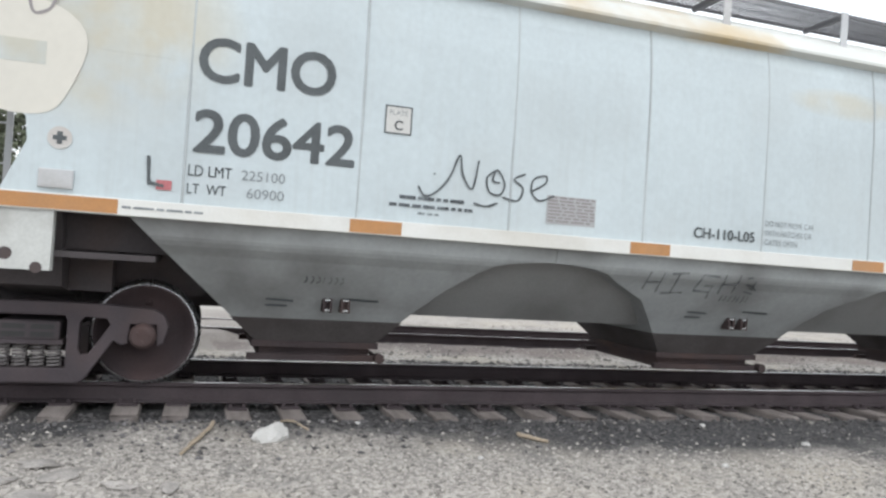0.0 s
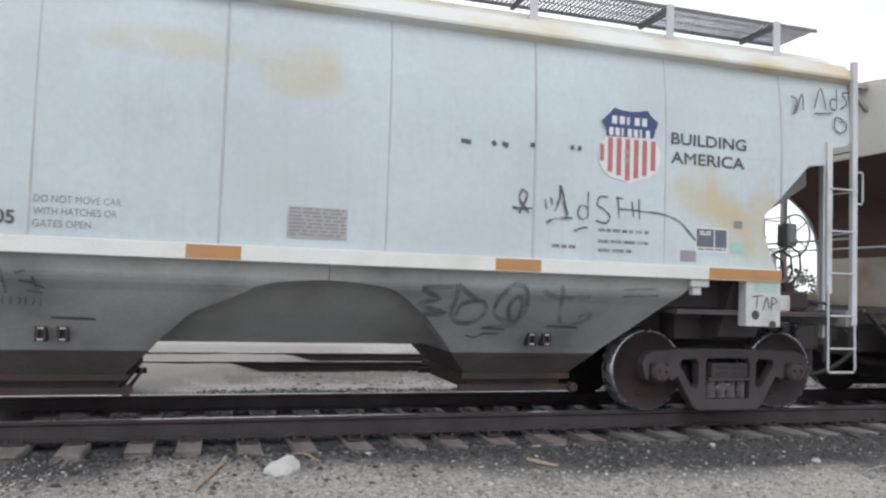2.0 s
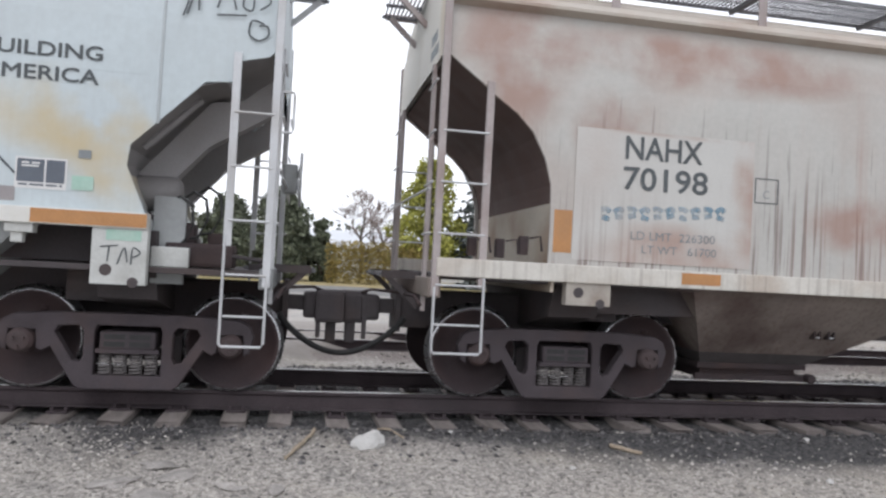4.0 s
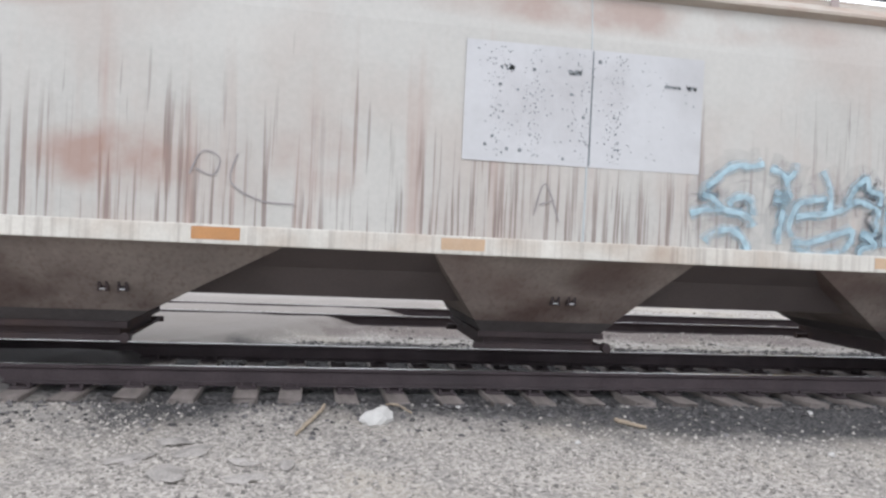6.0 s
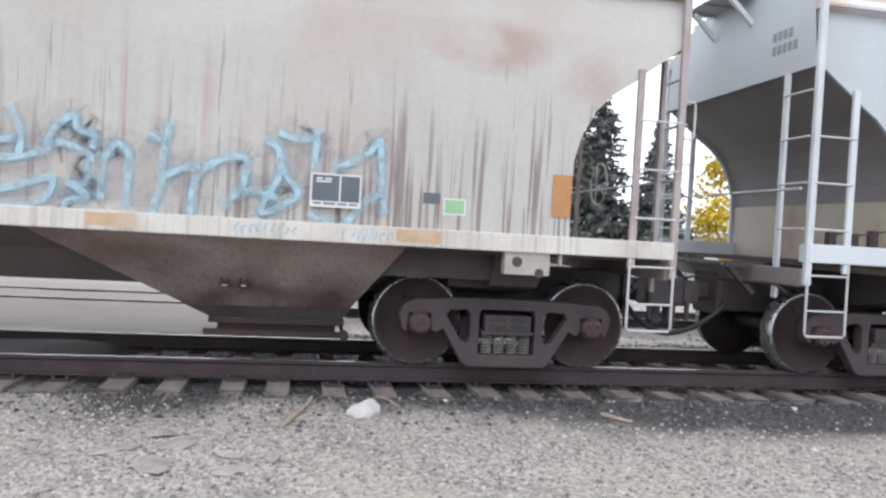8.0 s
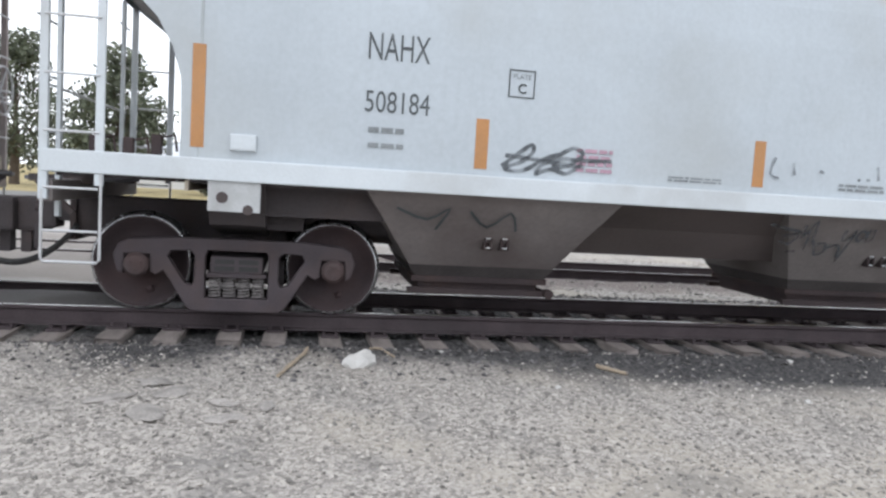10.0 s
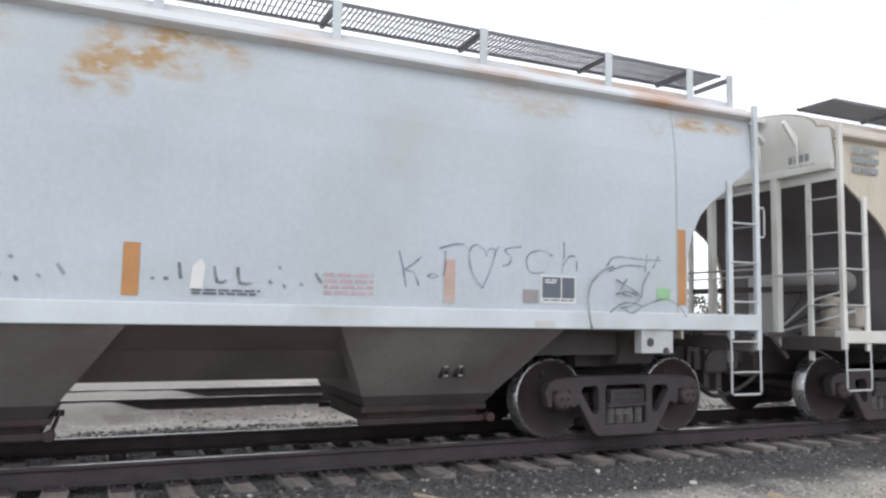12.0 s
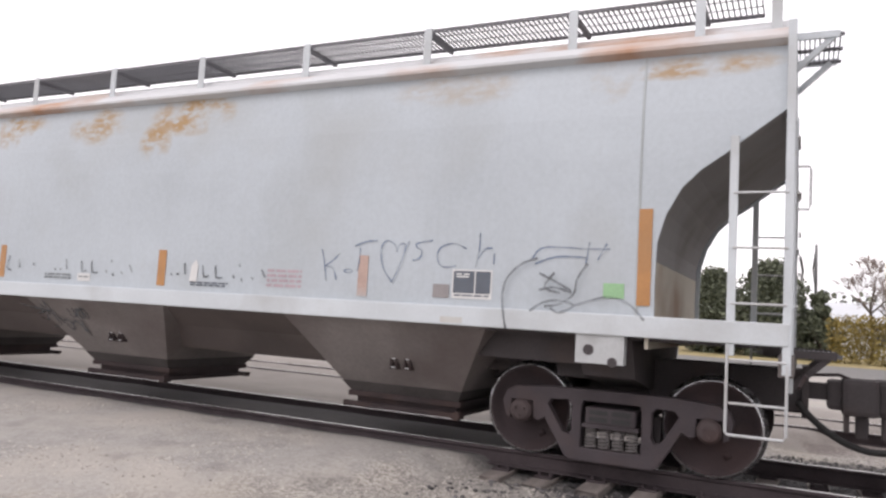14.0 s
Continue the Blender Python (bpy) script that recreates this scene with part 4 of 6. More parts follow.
            for i in range(len(ring)):
                bm.faces.new((mid, ring[i], ring[(i + 1) % len(ring)]))
        part("end_plate", bm, end_m or paint, car)
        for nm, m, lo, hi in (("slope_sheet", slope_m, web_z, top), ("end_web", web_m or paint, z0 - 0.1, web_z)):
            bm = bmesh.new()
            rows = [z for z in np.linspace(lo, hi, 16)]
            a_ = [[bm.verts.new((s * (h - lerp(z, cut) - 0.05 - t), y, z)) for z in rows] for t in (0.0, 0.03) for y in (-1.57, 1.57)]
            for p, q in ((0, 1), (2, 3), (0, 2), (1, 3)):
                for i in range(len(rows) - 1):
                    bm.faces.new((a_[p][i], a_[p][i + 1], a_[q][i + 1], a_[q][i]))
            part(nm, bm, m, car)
        for sy in (-1, 1):
            y = sy * 1.60
            bm = bmesh.new()
            box(bm, *sorted((s * (h - 0.07), s * h)), *sorted((y - 0.02 * sy, y + sy * 0.035)), 1.22, e1, bevel=0.008)
            part("corner_post", bm, post_m, car)
            bm = bmesh.new()
            xl = h - ladder_in
            zt = e0 - 0.2
            for z in np.arange(z1, e0, 0.02):
                if h - lerp(z, cut) > xl + 0.03:
                    zt = z
                    break
            box(bm, *sorted((s * xl - 0.035, s * xl + 0.035)), *sorted((y - 0.01 * sy, y + sy * 0.03)), z0 - 0.1, zt + 0.05, bevel=0.006)
            part("ladder_stile", bm, post_m, car)
            for z in (0.96, 1.32, 1.79, 2.26, 2.73):
                bm = bmesh.new()
                tube(bm, [(s * (xl - 0.05 * 0), y + sy * 0.035, z), (s * (h - 0.04), y + sy * 0.035, z)], 0.011, 8)
                part("rung", bm, GALV, car)
            bm = bmesh.new()
            tube(bm, [(s * (xl - 0.02), y + sy * 0.03, z0), (s * (xl - 0.02), y + sy * 0.035, 0.72), (s * (xl), y + sy * 0.035, 0.70), (s * (h - 0.05), y + sy * 0.035, 0.70), (s * (h - 0.03), y + sy * 0.035, 0.73), (s * (h - 0.03), y + sy * 0.03, 1.3)], 0.013, 8)
            part("stirrup_step", bm, GALV, car)
            # end ladder
            bm = bmesh.new()
            box(bm, *sorted((s * (h - 0.03), s * (h + 0.01))), *sorted((sy * 1.10, sy * 1.17)), 1.05, 3.45, bevel=0.005)
            part("end_post", bm, post_m, car)
            for z in (1.79, 2.26, 2.73, 3.2):
                bm = bmesh.new()
                tube(bm, [(s * (h + 0.03), sy * 1.13, z), (s * (h + 0.03), sy * 1.6, z)], 0.011, 8)
                part("rung", bm, GALV, car)
        bm = bmesh.new()
        tube(bm, [(s * (h + 0.05), -1.55, 2.2), (s * (h + 0.07), 0, 2.2), (s * (h + 0.05), 1.55, 2.2)], 0.013, 8)
        part("handrail", bm, GALV, car)
        bm = bmesh.new()
        box(bm, *sorted((s * (h - 0.1), s * (h + 0.02))), -1.58, 1.58, 1.20, 1.38, bevel=0.01)
        part("end_sill", bm, end_sill_m or hop_m, car)
        # crossover platform on the roof and on the deck
        for nm, za, ya in (("roof_platform", e1 + 0.3, 0.42), ("end_platform", 1.40, 0.75)):
            bm = bmesh.new()
            for k in range(9):
                xx = h + 0.0 + k * 0.045
                box(bm, *sorted((s * xx, s * (xx + 0.012))), -ya, ya, za - 0.03, za)
            for y in (-ya, 0, ya - 0.02):
                box(bm, *sorted((s * (h - 0.3), s * (h + 0.4))), y, y + 0.02, za - 0.04, za - 0.005)
            tagged(part(nm, bm, GRATE, car), kind="stuff")
            for sy in (-1, 1):
                bm = bmesh.new()
                beam(bm, (s * (h + 0.36), sy * ya, za - 0.02), (s * (h - 0.25), sy * ya, za - 0.02), 0.03, 0.07)
                beam(bm, (s * (h + 0.3), sy * (ya - 0.03), za - 0.04), (s * (h - 0.02), sy * (ya - 0.03), za - 0.34), 0.055, 0.055)
                part("platform_brace", bm, post_m if za > 3 else GRIME, car)
        # draft gear
        bm = bmesh.new()
        box(bm, *sorted((s * (h - 2.2), s * (h + 0.12))), -0.2, 0.2, 0.80, 1.22, bevel=0.02)
        box(bm, *sorted((s * (h + 0.08), s * (h + 0.14))), -0.27, 0.27, 0.76, 1.26, bevel=0.01)
        part("centre_sill", bm, GRIME, car)
        bm = bmesh.new()
        box(bm, *sorted((s * (h + 0.1), s * (h + 0.5))), -0.08, 0.08, 0.94, 1.10, bevel=0.02)
        box(bm, *sorted((s * (h + 0.42), s * (h + 0.74))), -0.24 if s > 0 else -0.12, 0.12 if s > 0 else 0.24, 0.82, 1.17, bevel=0.05)
        box(bm, *sorted((s * (h + 0.30), s * (h + 0.50))), -0.16, 0.16, 0.86, 1.14, bevel=0.04)
        box(bm, *sorted((s * (h + 0.55), s * (h + 0.66))), -0.08, 0.08, 0.60, 0.86, bevel=0.02)
        box(bm, *sorted((s * (h + 0.44), s * (h + 0.49))), -0.2, -0.15, 0.66, 0.9, bevel=0.01)
        part("coupler", bm, GRIME, car, "greasy black knuckle coupler")
        bm = bmesh.new()
        tube(bm, [(s * (h + 0.06), -1.45, 1.12), (s * (h + 0.1), -1.3, 1.2), (s * (h + 0.12), -0.5, 1.19), (s * (h + 0.4), -0.2, 1.2), (s * (h + 0.5), -0.1, 1.16)], 0.016, 7)
        part("uncoupling_lever", bm, GATE, car)
        bm = bmesh.new()
        if s > 0:
            tube(bm, [(s * (h + 0.02), -1.585, 2.95), (s * (h + 0.11), -1.585, 2.95), (s * (h + 0.12), -1.585, 2.92), (s * (h + 0.12), -1.585, 2.62), (s * (h + 0.11), -1.585, 2.59), (s * (h + 0.02), -1.585, 2.59)], 0.012, 7)
            part("grab_iron", bm, GALV, car)
        bm = bmesh.new()
        pts = [(s * (h + 0.05 + 0.68 * t), -0.34 + 0.2 * t, 0.92 - 0.42 * math.sin(t * math.pi * 0.5) ** 0.8) for t in np.linspace(0, 1, 12)]
        tube(bm, pts, 0.032, 8)
        part("air_hose", bm, HOSE_POCKET_BLACK, car, "drooping black rubber air hose")
        # deck over the truck
        xi = abs(hoppers[-1][1])
        # plate added to keep light out of the space above the truck
        bm = bmesh.new()
        box(bm, *sorted((s * (xi - 0.1), s * (h - 0.1))), -1.5, 1.5, (deck_z or z0) - 0.03, (deck_z or z0) + 0.02)
        part("shear_plate", bm, GRIME, car)
        bm = bmesh.new()
        slab(bm, [(-1.45, z0), (1.45, z0), (1.2, 1.05), (0.35, 0.9), (-0.35, 0.9), (-1.2, 1.05)], "x", *sorted((s * (truck_x - 0.25), s * (truck_x + 0.25))))
        box(bm, *sorted((s * (truck_x + 0.22), s * (truck_x - 0.6))), -0.9, 0.9, 1.0, z0)
        part("body_bolster", bm, GRIME, car)
        # dark boxes added to fill the see-through gap between hopper and truck
        bm = bmesh.new()
        box(bm, *sorted((s * (xi - 0.25), s * (truck_x - 0.2))), -1.2, 1.2, z0 - 0.3, z0 + 0.01)
        box(bm, *sorted((s * (xi - 0.5), s * (truck_x - 0.2))), -0.6, 0.6, 0.98, z0 - 0.3)
        part("shear_plate", bm, GRIME, car)
        for sy in (-1, 1):
            bm = bmesh.new()
            xa, xb = truck_x - 0.22, truck_x + 0.22
            y = sy * 1.60
            slab(bm, [(s * xa, z0 + 0.02), (s * xb, z0 + 0.02), (s * xb, 1.19), (s * xa, 1.19)], "y", *sorted((y - sy * 0.10, y + sy * 0.02)))
            # no openings are cut: dark discs paint the shade of the holes
            for q in ((-0.1, 1.31, 0.05), (0.12, 1.21, 0.045)):
                lathe_y(bm, [(y + sy * 0.019, q[2]), (y + sy * 0.0225, q[2])], 16, [1], s * truck_x + q[0], q[1])
                for f in bm.faces[-2:]:
                    f.material_index = 1
            part("jacking_pad", bm, [pad_m or post_m, GRIME], car, "pale steel jacking pad with painted dark holes")
        add_truck(car, s * truck_x)
    # through sill between the hoppers and hoppers themselves
    bm = bmesh.new()
    box(bm, -half + 2.0, half - 2.0, -0.2, 0.2, 0.86, 1.22)
    part("centre_sill", bm, GRIME, car)
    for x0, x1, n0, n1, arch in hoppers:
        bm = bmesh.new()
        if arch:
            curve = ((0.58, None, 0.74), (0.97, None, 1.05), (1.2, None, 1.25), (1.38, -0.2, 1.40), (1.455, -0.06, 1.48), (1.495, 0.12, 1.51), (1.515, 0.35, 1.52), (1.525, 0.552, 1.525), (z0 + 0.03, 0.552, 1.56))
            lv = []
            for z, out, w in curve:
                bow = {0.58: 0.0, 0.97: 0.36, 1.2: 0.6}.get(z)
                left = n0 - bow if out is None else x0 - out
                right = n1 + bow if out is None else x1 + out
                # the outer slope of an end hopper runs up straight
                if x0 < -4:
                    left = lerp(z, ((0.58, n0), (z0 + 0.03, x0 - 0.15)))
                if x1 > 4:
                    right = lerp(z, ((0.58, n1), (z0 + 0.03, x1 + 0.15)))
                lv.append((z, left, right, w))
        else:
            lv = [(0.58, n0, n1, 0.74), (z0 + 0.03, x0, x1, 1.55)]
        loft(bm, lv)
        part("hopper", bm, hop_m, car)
        # dark band round the foot of the hopper, just proud of its faces
        zc = 0.83 if arch else 0.72
        slope = (lv[1][1] - n0) / (lv[1][0] - 0.58), (lv[1][2] - n1) / (lv[1][0] - 0.58), (lv[1][3] - 0.74) / (lv[1][0] - 0.58)
        bm = bmesh.new()
        loft(bm, [(z, n0 + slope[0] * (z - 0.58) - 0.012, n1 + slope[1] * (z - 0.58) + 0.012, 0.752 + slope[2] * (z - 0.58)) for z in (0.575, zc)])
        part("outlet_chute", bm, CHUTE, car, "dark grey outlet chute")
        bm = bmesh.new()
        box(bm, n0 - 0.06, n1 + 0.06, -0.78, 0.78, 0.54, 0.60)
        box(bm, n0 + 0.02, n1 - 0.02, -0.70, 0.70, 0.42, 0.55)
        box(bm, n0 - 0.10, n1 + 0.10, -0.82, -0.76, 0.42, 0.48)
        box(bm, n0 - 0.10, n1 + 0.10, 0.76, 0.82, 0.42, 0.48)
        lathe_y(bm, [(-0.9, 0.05), (-0.8, 0.05)], 10, None, n1 + 0.06, 0.46)
        lathe_y(bm, [(-0.86, 0.02), (0.86, 0.02)], 8, None, n1 + 0.06, 0.46)
        part("discharge_gate", bm, GATE, car, "rusty sliding gate frame")
        cx, cz = (x0 + x1) / 2 + 0.1, 0.98
        yy = -1.08
        for dx in (-0.085, 0.085):
            bm = bmesh.new()
            for ex in (-0.032, 0.032):
                box(bm, cx + dx + ex - 0.012, cx + dx + ex + 0.012, yy - 0.07, yy + 0.05, cz - 0.06, cz + 0.07)
            box(bm, cx + dx - 0.03, cx + dx + 0.03, yy - 0.03, yy + 0.05, cz - 0.05, cz + 0.06)
            for ez in (-0.045, 0.05):
                box(bm, cx + dx - 0.024, cx + dx + 0.024, yy - 0.076, yy - 0.06, cz + ez, cz + ez + 0.012, mi=1)
            part("vibrator_bracket", bm, [GATE, GALV], car, "dark socket bracket with bright studs")
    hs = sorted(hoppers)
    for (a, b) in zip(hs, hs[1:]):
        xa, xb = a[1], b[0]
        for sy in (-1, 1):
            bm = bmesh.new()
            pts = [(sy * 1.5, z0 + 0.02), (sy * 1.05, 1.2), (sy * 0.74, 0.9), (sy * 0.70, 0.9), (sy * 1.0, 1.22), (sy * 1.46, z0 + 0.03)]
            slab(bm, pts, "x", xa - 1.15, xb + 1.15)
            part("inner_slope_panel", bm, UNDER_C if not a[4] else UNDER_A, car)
    return car


SEAM = mat("dark_weathered_seam", (0.385, 0.415, 0.425), 0.7, vary=0.15, scale=3)
CUT_A = ((1.5, 1.06), (1.8, 1.07), (2.2, 1.24), (2.38, 1.22), (2.97, 0.64), (2.99, 0.42), (3.17, 0.40), (3.24, 0.12), (3.3, 0.05), (4.5, 0.05))
CUT_R = ((1.3, 1.10), (1.9, 1.11), (2.3, 1.10), (2.55, 1.03), (2.79, 0.90), (2.95, 0.74), (3.1, 0.52), (3.14, 0.48), (3.47, 0.04), (4.5, 0.04))
HOPS_A = ((-6.15, -2.95, -5.12, -4.0, True), (-1.84, 1.84, -0.63, 0.63, True), (2.95, 6.15, 4.0, 5.12, True))
HOPS_B = ((-5.98, -2.62, -5.4, -4.2, False), (-1.33, 1.33, -0.63, 0.63, False), (2.62, 5.98, 4.2, 5.4, False))
HOPS_C = ((-5.62, -3.1, -4.98, -3.65, False), (-1.35, 1.3, -0.7, 0.66, False), (3.1, 5.62, 3.65, 4.98, False))

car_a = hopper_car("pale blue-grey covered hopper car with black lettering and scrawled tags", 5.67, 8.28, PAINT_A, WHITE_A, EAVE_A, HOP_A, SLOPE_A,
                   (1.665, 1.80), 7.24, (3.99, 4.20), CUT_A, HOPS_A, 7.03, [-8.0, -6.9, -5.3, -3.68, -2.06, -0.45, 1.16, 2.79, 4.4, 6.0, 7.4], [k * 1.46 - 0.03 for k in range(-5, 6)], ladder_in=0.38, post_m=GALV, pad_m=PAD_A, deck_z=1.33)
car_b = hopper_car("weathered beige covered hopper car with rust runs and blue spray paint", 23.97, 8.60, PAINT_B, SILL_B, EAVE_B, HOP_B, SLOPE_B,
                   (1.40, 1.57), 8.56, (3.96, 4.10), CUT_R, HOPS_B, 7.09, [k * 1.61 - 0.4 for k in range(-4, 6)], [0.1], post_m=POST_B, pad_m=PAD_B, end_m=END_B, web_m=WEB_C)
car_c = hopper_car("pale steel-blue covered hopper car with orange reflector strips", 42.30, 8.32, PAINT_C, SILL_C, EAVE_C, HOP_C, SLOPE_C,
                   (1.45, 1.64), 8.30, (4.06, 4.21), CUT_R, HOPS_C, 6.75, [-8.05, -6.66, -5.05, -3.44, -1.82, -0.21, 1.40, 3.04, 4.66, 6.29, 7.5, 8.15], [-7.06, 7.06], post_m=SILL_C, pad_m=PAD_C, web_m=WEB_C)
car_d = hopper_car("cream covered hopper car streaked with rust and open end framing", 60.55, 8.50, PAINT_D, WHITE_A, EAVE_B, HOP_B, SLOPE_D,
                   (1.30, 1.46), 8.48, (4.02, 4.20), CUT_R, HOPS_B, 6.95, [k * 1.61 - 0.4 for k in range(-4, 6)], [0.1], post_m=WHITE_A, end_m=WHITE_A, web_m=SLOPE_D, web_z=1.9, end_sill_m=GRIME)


# ---- lettering, tape, decals and scrawls on the cars ----
def paint(name, lines, w, material, car, y=-1.6065, label="", smooth=6):
    bm = bmesh.new()
    for i, ln in enumerate(lines):
        stroke(bm, ln, w, y - 0.0006 * i, smooth)
    return tagged(part(name, bm, material, car, label), kind="stuff")


def small_print(car, x, z, w, h, lines, material=None, y=-1.6065, seed=1):
    bm = bmesh.new()
    bars(bm, x, z, w, h, lines, y, seed)
    return tagged(part("small_print", bm, material or GREYP, car), kind="stuff")


def frame_decal(car, x0, x1, z0, z1, t, material, name="stencil_frame", y=-1.6065):
    bm = bmesh.new()
    for a, b, c, d in ((x0, x1, z0, z0 + t), (x0, x1, z1 - t, z1), (x0, x0 + t, z0 + t, z1 - t), (x1 - t, x1, z0 + t, z1 - t)):
        box(bm, a, b, y, y + 0.003, c, d)
    return part(name, bm, material, car)


def tape(car, x0, x1, z0, z1, y=-1.607, material=None):
    return decal("reflector_tape", x0, x1, z0, z1, material or ORANGE, car, y)


def notice_board(car, x0, x1, z0, z1, edge=None, y=-1.6065):
    decal("notice_backing", x0, x1, z0, z1, edge or WHITEP, car, y, "white-edged dark notice")
    k = x0 + (x1 - x0) * 0.58
    decal("notice_field", x0 + 0.016, k - 0.008, z0 + 0.055, z1 - 0.016, DARKP, car, y - 0.0025)
    decal("notice_field", k + 0.008, x1 - 0.016, z0 + 0.055, z1 - 0.016, DARKP, car, y - 0.0025)
    small_print(car, x0 + 0.05, z1 - 0.09, 0.14, 0.05, 2, WHITEP, y - 0.0055)
    small_print(car, x0 + 0.03, z0 + 0.015, x1 - x0 - 0.06, 0.025, 1, DARKP, y - 0.0025, 3)


# car A
words("CMO", -5.82, 2.83, 0.385, BLACKP, car_a, width=1.15, bold=0.03)
words("20642", -5.82, 2.235, 0.37, BLACKP, car_a, width=1.36, bold=0.03)
words("LD LMT", -5.84, 2.04, 0.09, BLACKP, car_a, width=0.35)
words("225100", -5.41, 2.04, 0.085, GREYP, car_a, width=0.36)
words("LT  WT", -5.84, 1.89, 0.085, BLACKP, car_a, width=0.31)
words("60900", -5.36, 1.89, 0.085, GREYP, car_a, width=0.31)
frame_decal(car_a, -4.21, -3.96, 2.585, 2.84, 0.012, BLACKP)
decal("stencil_ground", -4.198, -3.972, 2.597, 2.828, PATCHG, car_a, -1.6045)
words("PLATE", -4.17, 2.755, 0.045, GREYP, car_a, width=0.17)
words("C", -4.12, 2.62, 0.09, BLACKP, car_a, bold=0.028)
small_print(car_a, -4.03, 1.99, 0.62, 0.055, 1, INK_SOFT, seed=2)
small_print(car_a, -4.12, 1.92, 0.8, 0.05, 1, INK_SOFT, seed=3)
small_print(car_a, -3.85, 1.87, 0.2, 0.03, 1, INK_PALE, seed=4)
for x0, z0 in ((-2.57, 1.90), (2.0, 1.89)):
    decal("faded_panel", x0, x0 + 0.53, z0, z0 + 0.275, PANELP, car_a, label="faded grey panel of fine print")
    small_print(car_a, x0 + 0.015, z0 + 0.008, 0.5, 0.26, 8, BROWNP, -1.609, 9)
decal("faded_panel", 6.0, 6.19, 1.84, 1.96, BROWNP, car_a)
words("CH-110-L05", -0.89, 1.89, 0.11, BLACKP, car_a, width=0.76, bold=0.03)
words("DO NOT MOVE CAR", 0.0, 2.075, 0.06, GREYP, car_a, width=0.65)
words("WITH HATCHES OR", 0.0, 1.975, 0.06, GREYP, car_a, width=0.62)
words("GATES OPEN", 0.0, 1.875, 0.06, GREYP, car_a, width=0.43)
words("BUILDING", 5.87, 3.055, 0.125, BLACKP, car_a, width=0.93, bold=0.028)
words("AMERICA", 5.87, 2.855, 0.125, BLACKP, car_a, width=0.91, bold=0.028)
for x0, zz, w, k in ((5.05, 2.08, 0.57, 4), (5.05, 1.97, 0.57, 5), (5.05, 1.88, 0.38, 6), (4.55, 1.9, 0.25, 7)):
    small_print(car_a, x0, zz, w, 0.055, 1, INK_PALE, seed=k)
notice_board(car_a, 6.18, 6.58, 1.95, 2.21)
decal("green_sticker", 6.62, 6.79, 1.96, 2.08, MINT, car_a, label="faded mint green sticker")
decal("small_sticker", 6.66, 6.76, 2.23, 2.30, GREYP, car_a)
small_print(car_a, -6.32, 1.712, 0.62, 0.03, 1, GREYP, -1.6505, 8)
bm = bmesh.new()
lathe_y(bm, [(-1.6045, 0.09), (-1.6075, 0.09)], 20, None, -6.81, 2.24)
part("round_badge", bm, PATCHG, car_a)
bm = bmesh.new()
box(bm, -6.86, -6.76, -1.609, -1.606, 2.222, 2.258)
box(bm, -6.83, -6.79, -1.6095, -1.606, 2.19, 2.29)
part("badge_mark", bm, BLACKP, car_a)
bm = bmesh.new()
box(bm, -6.94, -6.69, -1.635, -1.60, 1.84, 1.99, bevel=0.008)
box(bm, -6.92, -6.71, -1.64, -1.63, 1.86, 1.93)
part("card_holder", bm, GALV, car_a, "small steel card holder")
decal("red_sticker", -6.08, -5.96, 1.90, 1.98, REDP, car_a)
paint("scrawl", [[(-6.15, 2.17), (-6.14, 2.0), (-6.13, 1.93)], [(-6.13, 1.95), (-6.02, 1.93)]], 0.03, BLACKP, car_a)
CREAM = mat("cream_spray_paint", (0.60, 0.58, 0.52), 0.7, vary=0.05, scale=1.5, fine=12, bump=0.03)
bm = bmesh.new()
slab(bm, [(-7.1 + 0.42 * math.cos(a) * (1 + 0.12 * math.sin(3 * a)), 2.86 + 0.5 * math.sin(a) * (1 + 0.08 * math.cos(2 * a))) for a in np.linspace(0, math.tau, 40)[:-1]], "y", -1.606, -1.603)
part("painted_blotch", bm, CREAM, car_a, "cream painted-over graffiti blotch")
decal("painted_blotch", -7.4, -6.95, 2.8, 2.98, PAINT_A, car_a, -1.608)
paint("scrawl", [[(-7.1, 3.35), (-7.06, 3.2), (-6.95, 3.24), (-6.9, 3.36)]], 0.025, BROWNP, car_a, -1.609)
# shield
SHIELD = ((-0.185, 0.37), (-0.10, 0.35), (0.0, 0.345), (0.1, 0.355), (0.195, 0.375), (0.265, 0.30), (0.33, 0.26), (0.29, 0.17), (0.275, 0.09), (0.31, 0.02), (0.352, -0.06), (0.345, -0.16), (0.30, -0.25),
          (0.2, -0.315), (0.08, -0.345), (0.0, -0.385), (-0.08, -0.355), (-0.2, -0.33), (-0.29, -0.27), (-0.34, -0.18), (-0.345, -0.09), (-0.31, 0.0), (-0.265, 0.07), (-0.285, 0.15), (-0.33, 0.22), (-0.26, 0.29))


def shield_half(z):
    """Half the shield's width at a height over its middle."""
    return lerp(z, ((-0.385, 0.0), (-0.34, 0.12), (-0.315, 0.2), (-0.25, 0.295), (-0.16, 0.335), (-0.06, 0.345), (0.02, 0.305), (0.08, 0.265)))


bm = bmesh.new()
slab(bm, [(5.385 + a * 1.035, 3.0 + b * 1.03) for a, b in SHIELD], "y", -1.607, -1.604)
part("shield_decal", bm, WHITEP, car_a, "red, white and blue shield emblem")
bm = bmesh.new()
slab(bm, [(5.385 + a, 3.0 + b) for a, b in SHIELD if b > 0.06], "y", -1.610, -1.608)
part("shield_band", bm, NAVY, car_a)
